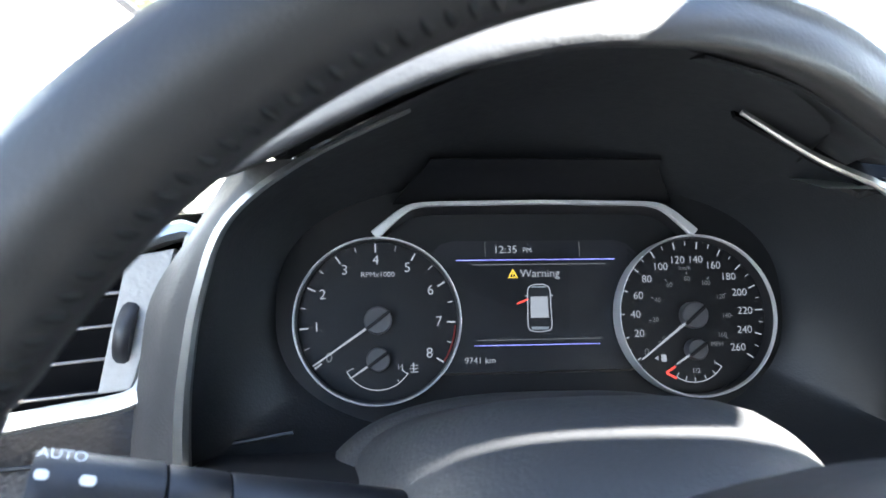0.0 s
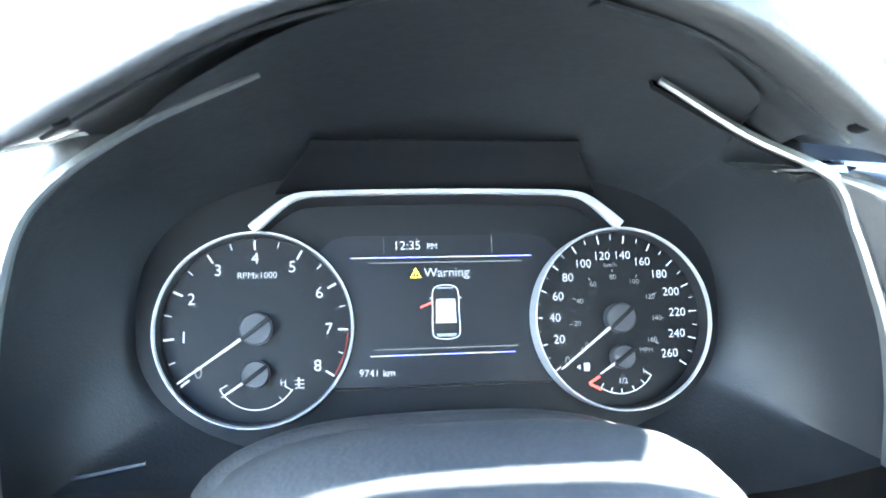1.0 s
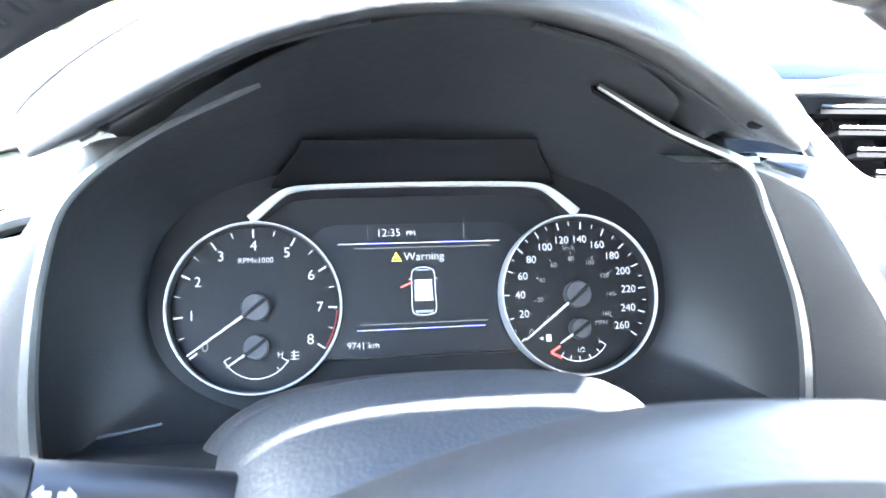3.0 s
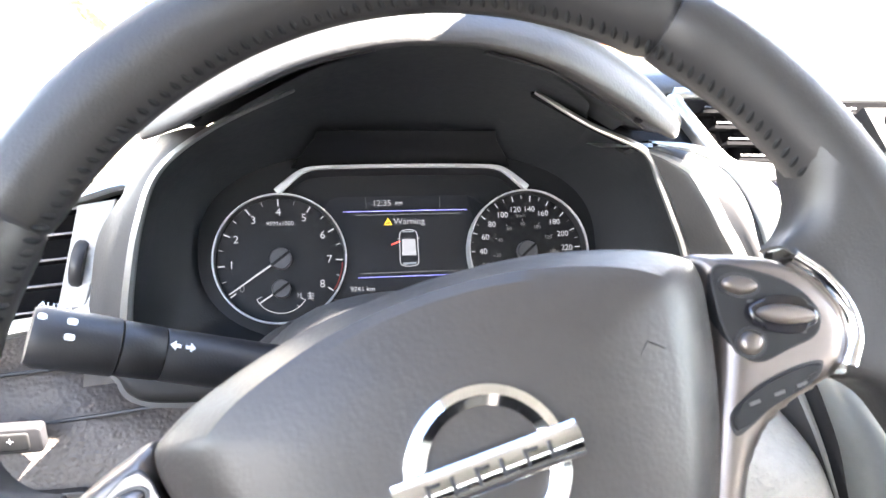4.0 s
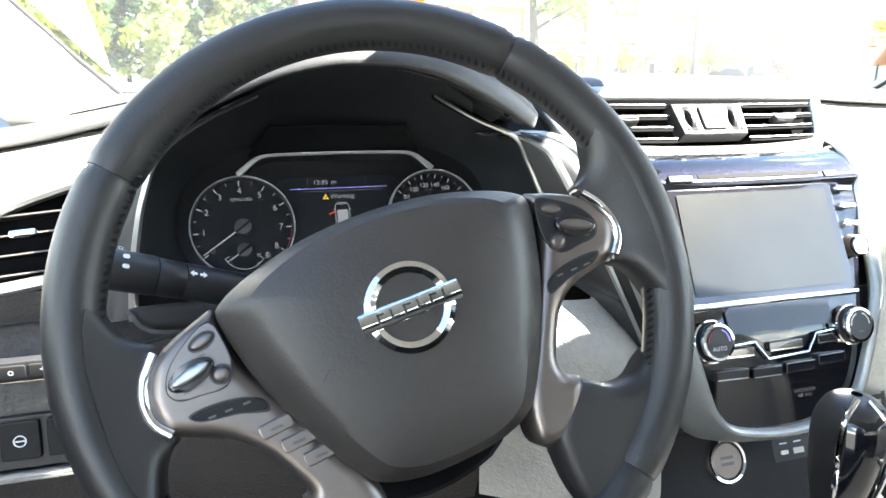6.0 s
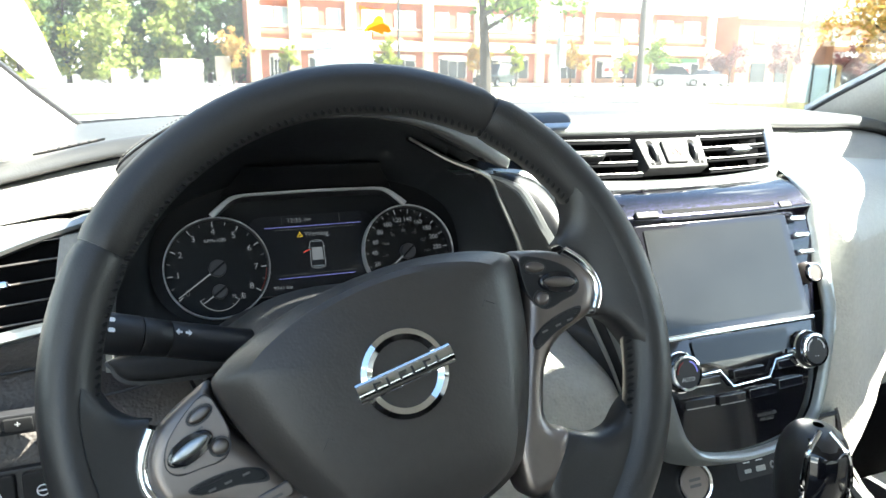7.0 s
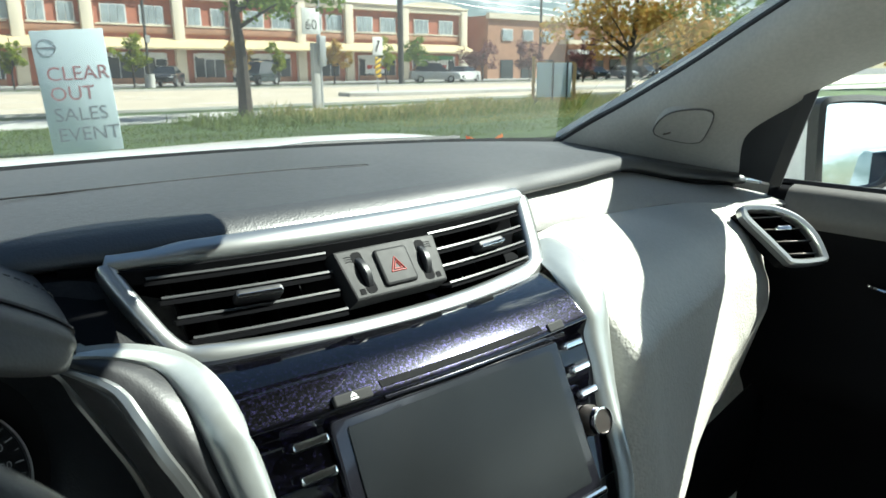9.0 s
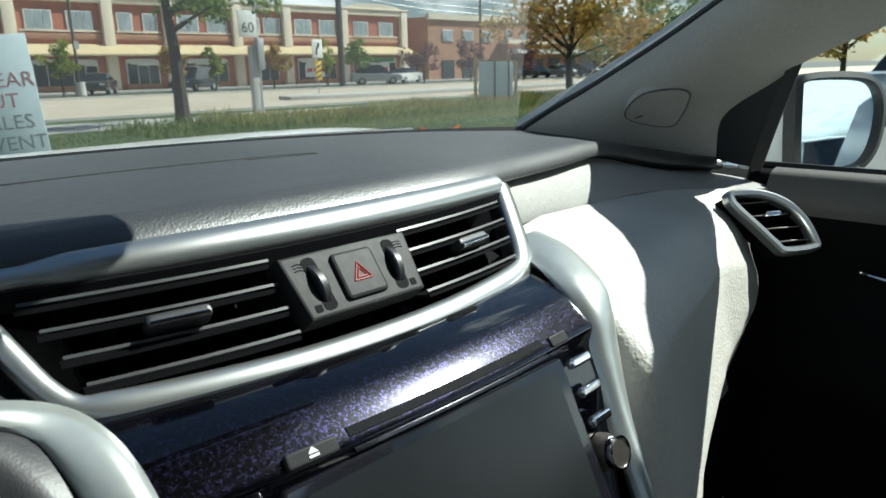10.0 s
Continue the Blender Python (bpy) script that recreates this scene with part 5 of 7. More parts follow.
m = on_stalk(0.445, 0.0141)
for s in (-1, 1):
    part("arrow_symbol", plate([(s * 0.0015, -0.0012), (s * 0.0048, -0.0012), (s * 0.0048, -0.0034), (s * 0.0085, 0.0), (s * 0.0048, 0.0034), (s * 0.0048, 0.0012), (s * 0.0015, 0.0012)][::s], 0, 0.0004), PAINTW, st, at=m @ Matrix.Scale(0.72, 4))
m = on_stalk(0.85)
for k in range(2):
    part("lamp_symbol", plate(rrect(0.0044, 0.0030, 0.0012), 0, 0.0006), PAINTW, st, at=m @ pose(0.001, -0.004 + 0.0075 * k, 0.0004))
m = on_stalk(0.94)
part("lamp_symbol", plate(rrect(0.0038, 0.0028, 0.0012), 0, 0.0006), PAINTW, st, at=m @ pose(0, 0.004, 0))
words("lettering", "AUTO", 0.0048, PAINTW, st, on_stalk(0.89) @ pose(-0.002, 0.0105, -0.002, -22))

# ---- outer vents ----
def side_vent(name, M, w, h, skew, label, slats, wheel_side, closed_shape):
    v = thing(name, M, label, "air vent")
    P = [Vector((x, y, 0)) for x, y in closed_shape]
    path = crom(P, 4, closed=True)
    part("frame", sweep(path, [(-0.005, -0.01), (-0.005, 0.002), (-0.002, 0.0045), (0.003, 0.004), (0.005, 0.0), (0.005, -0.01)], closed=True, up=(0, 0, 1)), SATIN, v, "satin silver surround")
    bm = bmesh.new()
    f = [bm.verts.new((p.x, p.y, -0.035)) for p in path]
    g = [bm.verts.new((p.x, p.y, -0.004)) for p in path]
    bm.faces.new(f)
    for k in range(len(f)):
        bm.faces.new((f[k], f[(k + 1) % len(f)], g[(k + 1) % len(f)], g[k]))
    part("duct", bm, SLATBLK, v, "dark duct")
    ys = [p.y for p in P]
    y0, y1 = min(ys), max(ys)
    for k in range(slats):
        y = y0 + (y1 - y0) * (k + 0.7) / (slats + 0.4)
        xs = []
        for a, b in zip(path, path[1:] + path[:1]):
            if (a.y - y) * (b.y - y) < 0:
                xs.append(a.x + (b.x - a.x) * (y - a.y) / (b.y - a.y))
        if len(xs) < 2:
            continue
        xa, xb = min(xs) + 0.003, max(xs) - 0.003
        sl = part("slat", box(xb - xa, 0.002, 0.016, ((xa + xb) / 2, y, -0.012)), SLATBLK, v)
        part("slat_edge", box(xb - xa, 0.0016, 0.0014, ((xa + xb) / 2, y, -0.003), 0.0004), SATINDARK, v)
        if k == slats // 2:
            part("tab", plate(rrect(0.022, 0.007, 0.003), -0.004, 0.004, 0.002), CHROME, v, "chrome tab", at=pose((xa + xb) / 2, y, 0))
    return v


RM = frame_of((1.212, 0.216, 1.043), (0.8575, -0.5145, 0), (0.2475, 0.4125, 0.8767))
side_vent("side_vent", RM, 0, 0, 0, "silver framed vent at the dash end", 4, False, [(-0.047, 0.036), (-0.01, 0.034), (0.022, 0.020), (0.042, -0.003), (0.050, -0.030), (0.046, -0.0385), (0.006, -0.040), (-0.006, -0.030), (-0.024, -0.008), (-0.046, 0.018), (-0.052, 0.030)])
LM = frame_of((-0.095, 0.222, 1.030), (0.99, 0.1, 0.06), (0, 0.35, 0.94))
lv = side_vent("side_vent", LM, 0, 0, 0, "silver framed vent beside the wheel", 5, True, [(0.092, 0.046), (0.06, 0.042), (0.035, 0.037), (0.0, 0.027), (-0.03, 0.015), (-0.09, -0.008), (-0.108, -0.028), (-0.09, -0.042), (-0.03, -0.043), (0.02, -0.040), (0.055, -0.037), (0.066, -0.026), (0.080, 0.010)])
part("wheel_panel", plate([(0.056, -0.032), (0.068, 0.0), (0.082, 0.038), (0.058, 0.036), (0.040, -0.032)][::-1], -0.02, -0.001, 0.001), GREYBAND, lv, "grey panel with thumbwheel")
part("vent_panel", plate([(0.094, 0.046), (0.06, 0.042), (0.035, 0.037), (0.0, 0.027), (-0.03, 0.015), (-0.09, -0.008), (-0.108, -0.028), (-0.17, -0.034), (-0.17, 0.030), (-0.03, 0.050), (0.055, 0.052)][::-1], -0.02, -0.004, 0.001), GREYBAND, lv, "grey panel above the vent")
part("thumbwheel", moved(lathe([(0.0, -0.004), (0.0165, -0.004), (0.018, -0.002), (0.018, 0.002), (0.0165, 0.004), (0, 0.004)], 36), pose(0, 0, 0, 0, 90, 0)), BLACK, lv, "ribbed thumbwheel", at=pose(0.0555, -0.003, -0.010, 0, 0, -14))

# switches on the knee panel
SWM = frame_of((-0.108, 0.203, 0.919), (1, 0.0, 0), (0, -0.1, 1))
sw = thing("dimmer_switches", SWM, "black dimmer switch strip with white marks", "switch panel")
part("plate", plate(rrect(0.085, 0.019, 0.003), -0.006, 0.003, 0.0012), BLACK, sw)
for x, t in ((-0.03, "-"), (0.0, "o"), (0.024, "+")):
    k = part("button", plate(rrect(0.022, 0.013, 0.002), 0.0, 0.0045, 0.001), DARKPL, sw, at=pose(x, 0, 0))
    words("mark", t, 0.009, PAINTW, k, pose(0, 0.001, 0.0048))
SW2 = frame_of((-0.108, 0.200, 0.854), (1, 0.0, 0), (0, 0.15, 1))
sw = thing("button_panel", SW2, "black panel with heated wheel button", "switch panel")
part("plate", plate(rrect(0.13, 0.046, 0.004), -0.02, 0.0, 0.0012), BLACK, sw)
for x in (-0.036, 0.0, 0.036):
    k = part("button", plate(rrect(0.031, 0.034, 0.003), -0.002, 0.005, 0.0015), DARKPL, sw, at=pose(x, 0.003, 0))
    part("ring_mark", lathe([(0.0042, 0.005), (0.0042, 0.0056), (0.0052, 0.0056), (0.0052, 0.005)], 20), PAINTW, k)
    part("bar_mark", box(0.009, 0.0012, 0.0005, (0, 0.0, 0.0055)), PAINTW, k)
part("ledge", plate(rrect(0.14, 0.006, 0.002), -0.01, 0.006, 0.002), GREYBAND, sw, at=pose(0, -0.03, 0))

# ---- lower console ----
console = thing("lower_console", Matrix.Translation((CX, 0.0, 0.62)), "dark lower console with start button and sockets", "console")
CM = console.matrix_basis.inverted()
part("face", skin([[(x, 0.090, 0.835), (x, 0.104, 0.815), (x, 0.080, 0.765), (x, 0.04, 0.728), (x, -0.1, 0.70), (x, -0.45, 0.69)] for x in (0.40, 0.48, CX, 0.65, 0.73)], 4, 4, 0.004), DARKPL, console, "dark plastic console face", world=True)
for s in (-1, 1):
    x = CX + s * 0.165
    part("side", skin([[(x + s * 0.006, 0.1, 0.85), (x + s * 0.01, 0.05, 0.76), (x + s * 0.012, -0.1, 0.72), (x + s * 0.012, -0.5, 0.70)], [(x + s * 0.03, 0.14, 0.78), (x + s * 0.03, 0.1, 0.62), (x + s * 0.03, -0.1, 0.56), (x + s * 0.03, -0.5, 0.55)], [(x + s * 0.03, 0.15, 0.6), (x + s * 0.03, 0.1, 0.4), (x + s * 0.03, -0.1, 0.38), (x + s * 0.03, -0.5, 0.38)]], 4, 4, 0.004), KNEE, console, "dark console side", world=True)
    part("edge_trim", sweep(crom([(x, 0.09, 0.79), (x - s * 0.002, 0.04, 0.752), (x - s * 0.004, -0.08, 0.72), (x - s * 0.004, -0.4, 0.70)], 6), circle(0.006, 8)), SATIN, console, "silver edge strip", world=True)
SBM = CM @ frame_of((0.532, 0.092, 0.788), (1, 0, 0), (0, 0.43, 0.9))
sbt = part("start_button", lathe([(0.0, 0.007), (0.0165, 0.0075), (0.0185, 0.006), (0.0185, 0.0)], 40), SATINDARK, console, "round start button", at=SBM)
part("ring", lathe([(0.0188, 0.0), (0.019, 0.008), (0.0215, 0.0085), (0.0228, 0.005), (0.0228, 0.0)], 44), CHROME, sbt, "chrome ring")
for k in range(2):
    part("mark", box(0.014, 0.003, 0.0006, (0, 0.003 - 0.006 * k, 0.0076)), PRINTDIM, sbt)
UM = CM @ frame_of((0.62, 0.092, 0.788), (1, 0, 0), (0, 0.43, 0.9))
usb = part("socket_plate", plate(rrect(0.056, 0.027, 0.003), -0.002, 0.003, 0.001), BLACK, console, "black socket plate", at=UM)
for x, w, h in ((-0.014, 0.009, 0.004), (0.004, 0.013, 0.0058)):
    part("socket", plate(rrect(w, h, 0.001), 0.002, 0.0036), SATIN, usb, at=pose(x, -0.003, 0))
    part("mark", box(0.009, 0.0012, 0.0005, (x, 0.006, 0.0032)), PAINTW, usb)
part("socket", lathe([(0.0022, 0.003), (0.0022, 0.0042), (0.0038, 0.0042), (0.004, 0.003)], 20), SATIN, usb, at=pose(0.021, -0.002, 0))
part("mount", moved(lathe([(0.0, 0), (0.055, 0), (0.05, 0.008), (0.03, 0.012), (0.0, 0.012)], 32), Matrix.Translation((0.524, -0.045, 0.708))), GLOSSBLK, console, "gloss black gear surround", world=True)

gear = thing("gear_lever", Matrix.Translation((0.524, -0.045, 0.72)) @ Matrix.Rotation(radians(-28), 4, "Z"), "black leather gear lever with chrome band", "gear lever")
part("boot", lathe([(0.036, 0.0), (0.030, 0.04), (0.019, 0.085), (0.015, 0.10), (0.0, 0.10)], 28), RIMLEATHER, gear, "leather boot")
secs = []
for z, rx, ry, dy in ((0.085, 0.013, 0.015, 0.0), (0.11, 0.0165, 0.021, 0.0), (0.14, 0.0225, 0.029, -0.004), (0.17, 0.0265, 0.033, -0.008), (0.192, 0.0245, 0.030, -0.010), (0.205, 0.017, 0.021, -0.011), (0.210, 0.004, 0.005, -0.011)):
    secs.append([(rx * math.cos(a), dy + ry * math.sin(a), z) for a in np.linspace(0, 2 * math.pi, 25)])
part("knob", skin(secs, 1, 4, 0), RIMLEATHER, gear, "leather wrapped knob")
part("inlay", skin([[(0.0135 * a, -0.008 - 0.0345 * math.cos(0.45 * a) * k, z) for a in (-1, -0.5, 0, 0.5, 1)] for z, k in ((0.12, 0.6), (0.145, 0.85), (0.172, 1.0), (0.195, 0.92), (0.206, 0.6))], 3, 4, 0.002), GLOSSBLK, gear, "gloss black inlay")
for s in (-1, 1):
    part("chrome_band", sweep(crom([(s * 0.0110, -0.028, 0.118), (s * 0.0155, -0.0355, 0.145), (s * 0.0175, -0.0385, 0.172), (s * 0.0145, -0.034, 0.197), (s * 0.004, -0.024, 0.211)], 5), circle(0.0022, 8)), CHROME, gear)

# ---- car shell ----
car = thing("car_body", Matrix.Translation((CX, 0.0, 0.0)), "white car body round the cabin", "car")


def wind(u, v):
    """The windscreen: u from -1 to 1 across, v from the cowl up to the header."""
    w = u if u > 0 else 0.97 * u
    lo = Vector((CX + 0.745 * w, 0.775 - 0.085 * u * u, 1.137 - 0.018 * u * u))
    hi = Vector((CX + 0.60 * w, -0.13 - 0.05 * u * u, 1.560 - 0.035 * u * u))
    return lo.lerp(hi, v) + Vector((0, 0.02, 0.03)) * (4 * v * (1 - v)) * (1 - 0.6 * u * u)


ws = part("windscreen", skin([[wind(u, v) for v in (0, 0.25, 0.5, 0.75, 1)] for u in (-1, -0.6, -0.2, 0.2, 0.6, 1)], 4, 4, 0), GLASS, car, "clear raked windscreen", world=True)
ws.visible_shadow = False
part("screen_edge", sweep([wind(u, -0.012) + Vector((0, 0.0, -0.003)) for u in np.linspace(-1.02, 1.02, 30)], [(-0.012, -0.012), (-0.012, 0.015), (0.016, 0.010), (0.016, -0.012)], up=(0, -0.4, 0.9)), SLATBLK, car, "black rubber along the screen foot", world=True)
part("cowl_panel", skin([[(x, 0.80 - 0.08 * ((x - CX) / 0.74) ** 2, 1.125 - 0.02 * ((x - CX) / 0.74) ** 2), (x, 0.90 - 0.06 * ((x - CX) / 0.74) ** 2, 1.105 - 0.02 * ((x - CX) / 0.74) ** 2), (x, 0.98 - 0.05 * ((x - CX) / 0.74) ** 2, 1.10 - 0.02 * ((x - CX) / 0.74) ** 2)] for x in (-0.2, 0.1, CX, 1.03, 1.33)], 3, 3, 0.004), BLACK, car, "black wiper cowl", world=True)
bon = []
for x, d in ((-0.30, 0.06), (-0.2, 0.025), (-0.05, 0.004), (0.2, 0.0), (CX, 0.004), (0.93, 0.0), (1.18, 0.004), (1.33, 0.025), (1.43, 0.06)):
    k = ((x - CX) / 0.86) ** 2
    bon.append([(x, 0.93 - 0.07 * k, 1.100 - d - 0.008 * k), (x, 0.96 - 0.07 * k, 1.127 - d - 0.006 * k), (x, 1.12 - 0.06 * k, 1.124 - d), (x, 1.4 - 0.1 * k, 1.085 - d), (x, 1.7 - 0.2 * k, 1.0 - d), (x, 1.85 - 0.3 * k, 0.88 - d), (x, 1.9 - 0.35 * k, 0.5)])
part("bonnet", skin(bon, 4, 4, 0.004), WHITECAR, car, "white bonnet", world=True)
for x0, x1 in ((0.0, 0.62), (0.62, 1.22)):
    part("wiper", sweep([(x0, 0.90, 1.118), (x0 + 0.3, 0.93, 1.126), (x1, 0.88, 1.122)], circle(0.006, 6)), BLACK, car, "black wiper arm", world=True)
# roof and header
rf = []
for y, zc, w in ((-0.16, 1.565, 0.60), (-0.3, 1.60, 0.61), (-0.8, 1.63, 0.61), (-1.5, 1.62, 0.58), (-2.2, 1.53, 0.52)):
    rf.append([(CX + w * u, y - (0.05 * u * u if y > -0.1 else 0), zc - 0.04 * u * u) for u in (-1, -0.5, 0, 0.5, 1)])
part("roof", skin(rf, 4, 4, 0.05), HEADLINER, car, "pale cloth headliner", world=True)
part("header", sweep([wind(u, 1.0) + Vector((0, -0.055, 0.01)) for u in np.linspace(-1, 1, 14)], [(-0.05, -0.02), (-0.05, 0.03), (0.05, 0.03), (0.05, -0.01)], up=(0, 0, 1)), HEADLINER, car, world=True)
for s in (1, -1):
    X = lambda x: CX + s * (x - CX) + (0.12 if s < 0 else 0.0)
    # front pillar trim
    secs = [[(1.300, 0.690, 1.118), (1.300, 0.60, 1.115), (1.312, 0.50, 1.105), (1.345, 0.40, 1.095), (1.372, 0.35, 1.088)],
            [(1.286, 0.600, 1.160), (1.275, 0.53, 1.155), (1.278, 0.46, 1.150), (1.310, 0.40, 1.140), (1.356, 0.345, 1.130)],
            [(1.270, 0.510, 1.199), (1.254, 0.46, 1.192), (1.255, 0.41, 1.186), (1.290, 0.375, 1.178), (1.345, 0.335, 1.165)],
            [(1.250, 0.391, 1.257), (1.236, 0.36, 1.247), (1.240, 0.33, 1.236), (1.275, 0.31, 1.220), (1.335, 0.285, 1.203)],
            [(1.229, 0.290, 1.310), (1.218, 0.265, 1.300), (1.224, 0.24, 1.288), (1.265, 0.225, 1.268), (1.325, 0.215, 1.246)],
            [(1.195, 0.100, 1.408), (1.185, 0.085, 1.398), (1.19, 0.065, 1.383), (1.23, 0.04, 1.350), (1.285, 0.02, 1.322)],
            [(1.165, -0.12, 1.515), (1.155, -0.13, 1.505), (1.16, -0.15, 1.490), (1.19, -0.19, 1.450), (1.235, -0.22, 1.425)],
            [(1.142, -0.28, 1.585), (1.132, -0.29, 1.575), (1.137, -0.31, 1.56), (1.165, -0.36, 1.52), (1.205, -0.40, 1.49)]]
    if s < 0:
        secs = [[(CX - (x - CX) + 0.12 - 0.14 * min(1.0, max(0.0, (q[0][2] - 1.118) / 0.13)), max(y, 0.44 - 0.05 * k), z) for x, y, z in q] for k, q in enumerate(secs)]
    else:
        secs = [[(X(x), y, z) for x, y, z in q] for q in secs]
    pil = part("pillar_trim", skin(secs, 5, 5, 0.006), PILLAR, car, "grey textured pillar trim", world=True)
    part("pillar_seal", sweep(crom([Vector(q[0]) + Vector((s * 0.004, 0.006, 0.004)) for q in secs], 5), circle(0.0065, 8)), BLACK, car, "black screen seal", world=True)
    part("outer_pillar", sweep(crom([Vector(q[0]) + Vector((s * 0.035, 0.012, 0.006)) for q in secs], 5), circle(0.022, 8)), WHITECAR, car, world=True)
    if s > 0:
        # speaker grille in the pillar
        g = frame_of((1.2633, 0.4003, 1.1737), (0.1565, -0.9418, 0.2974), (-0.7603, 0.0773, 0.6449))
        gi = car.matrix_basis.inverted() @ g
        shp = [(-0.054, 0.001), (-0.037, 0.0235), (-0.0097, 0.035), (0.0235, 0.0285), (0.042, 0.0155), (0.039, 0.0), (0.0141, -0.030), (-0.0037, -0.042), (-0.031, -0.027)]
        out = [(v.x, v.y) for v in crom([(x, y, 0) for x, y in shp], 4, closed=True)]
        part("speaker_grille", plate(out[::-1], -0.02, 0.004, 0.0015), PILLAR, car, "grey speaker cover", at=gi)
        part("speaker_edge", sweep([(x, y, 0.003) for x, y in out], circle(0.0014, 6), closed=True), DOORTOP, car, at=gi)
        part("speaker_badge", box(0.012, 0.0025, 0.001, (-0.036, -0.004, 0.0045)), SATINDARK, car, at=gi)
    X = lambda x: CX + s * (x - CX)
    # door
    door = thing("front_door", Matrix.Translation((X(1.36), -0.3, 0.45)), "dark trimmed front door with window", "car door")
    secs = [[(X(1.352), y, 1.085), (X(1.335), y, 1.075), (X(1.325), y, 1.03), (X(1.335), y, 0.95), (X(1.31), y, 0.86), (X(1.30), y, 0.80), (X(1.34), y, 0.7), (X(1.34), y, 0.42)] for y in (0.30, 0.1, -0.2, -0.6, -1.0)]
    # darker than the black plastic: cabin shade is put into the colour
    part("door_card", skin(secs, 4, 4, 0.005), SLATBLK, door, "black door lining, darkened further for deep shade", world=True)
    part("door_top", skin([[(X(1.352), y, 1.088), (X(1.332), y, 1.080), (X(1.318), y, 1.050), (X(1.322), y, 1.030)] for y in (0.27, 0.1, -0.2, -0.6, -1.0)], 4, 4, 0.004), DOORTOP, door, "taupe leather door top", world=True)
    part("armrest", skin([[(X(1.335), y, 0.86), (X(1.26), y, 0.865), (X(1.25), y, 0.84), (X(1.335), y, 0.80)] for y in (-0.05, -0.3, -0.6)], 4, 3, 0.004), BLACK, door, world=True)
    part("pull_handle", sweep(crom([(X(1.332), 0.145, 0.964), (X(1.326), 0.135, 0.962), (X(1.322), 0.06, 0.954), (X(1.330), -0.02, 0.946)], 5), circle(0.0032, 8)), CHROME, door, "chrome door release", world=True)
    flank = lambda ys: skin([[(X(1.375), y, 1.082), (X(1.42), y, 1.075), (X(1.455), y, 1.0), (X(1.475), y, 0.8), (X(1.46), y, 0.5), (X(1.43), y, 0.35)] for y in ys], 4, 3, 0.004)
    part("outer_skin", flank((0.33, 0.0, -0.5, -1.0)), WHITECAR, door, "white outer door skin", world=True)
    part("front_wing", flank((0.75, 0.5, 0.335)), WHITECAR, car, "white front wing", world=True)
    part("rear_flank", flank((-1.005, -1.4, -1.9)), WHITECAR, car, "white rear flank", world=True)
    part("waist_seal", sweep([(X(1.362), y, 1.088) for y in (0.31, 0.0, -0.5, -1.05)], circle(0.006, 6)), BLACK, door, world=True)
    part("corner_sail", skin([[(X(1.345), 0.352, 1.095), (X(1.342), 0.325, 1.09), (X(1.34), 0.297, 1.087)], [(X(1.340), 0.347, 1.150), (X(1.339), 0.312, 1.15), (X(1.338), 0.280, 1.150)], [(X(1.335), 0.312, 1.190), (X(1.335), 0.285, 1.195), (X(1.335), 0.262, 1.20)], [(X(1.332), 0.255, 1.232), (X(1.332), 0.25, 1.235), (X(1.332), 0.245, 1.238)]], 4, 4, 0.004), BLACK, door, "black corner sail", world=True)
    part("window_post", sweep([(X(1.338), 0.293, 1.085), (X(1.333), 0.268, 1.17), (X(1.328), 0.243, 1.25)], [(-0.008, -0.006), (-0.008, 0.005), (0.008, 0.005), (0.008, -0.006)], up=(-s, -0.3, 0)), BLACK, door, "black window post", world=True)
    wg = part("window_glass", skin([[(X(1.362), y, 1.085), (X(1.345), y, 1.2), (X(1.30), y - 0.0, 1.35), (X(1.245), y - 0.05, 1.46)] for y in (0.29, 0.0, -0.5, -1.0)], 3, 2, 0), SIDEGLASS, door, "clear side window", world=True)
    wg.visible_shadow = False
    # mirror
    mm = thing("door_mirror", Matrix.Translation((X(1.5), 0.26, 1.06)), "white door mirror with dark edge", "mirror")
    yaw_n = Vector((-0.52 * s, -0.86, 0.092)).normalized()
    gl = frame_of((X(1.516), 0.247, 1.138), Vector((0, 0, 1)).cross(yaw_n), yaw_n.cross(Vector((0, 0, 1)).cross(yaw_n)))
    gli = mm.matrix_basis.inverted() @ gl
    shp = [(-0.072, 0.045), (-0.068, 0.062), (-0.05, 0.068), (0.0, 0.069), (0.045, 0.064), (0.068, 0.045), (0.075, 0.01), (0.066, -0.035), (0.045, -0.062), (0.01, -0.072), (-0.05, -0.075), (-0.068, -0.068), (-0.072, -0.045)]
    if s < 0:
        shp = [(-x, y) for x, y in shp]
    out = [(v.x, v.y) for v in crom([(x, y, 0) for x, y in shp], 4, closed=True)]
    if s < 0:
        out = out[::-1]
    part("mirror_glass", plate(out[::-1], -0.004, 0.0, 0.0), MIRROR, mm, "mirror glass tinted blue to deepen the reflected sky", at=gli)
    part("surround", sweep([(x * 1.03, y * 1.03, 0) for x, y in out], [(-0.005, -0.02), (-0.005, 0.006), (0.004, 0.010), (0.007, 0.004), (0.007, -0.02)], closed=True, up=(0, 0, 1)), BLACK, mm, "black edge", at=gli)
    part("housing", dome([(1.05, 1.05, -0.007, 0), (1.09, 1.09, -0.022, 0), (1.11, 1.11, -0.05, 0), (1.0, 0.98, -0.085, 0), (0.7, 0.6, -0.105, 0), (0.2, 0.2, -0.11, 0)], [(x, y) for x, y in out]), WHITECAR, mm, "white housing", at=gli)
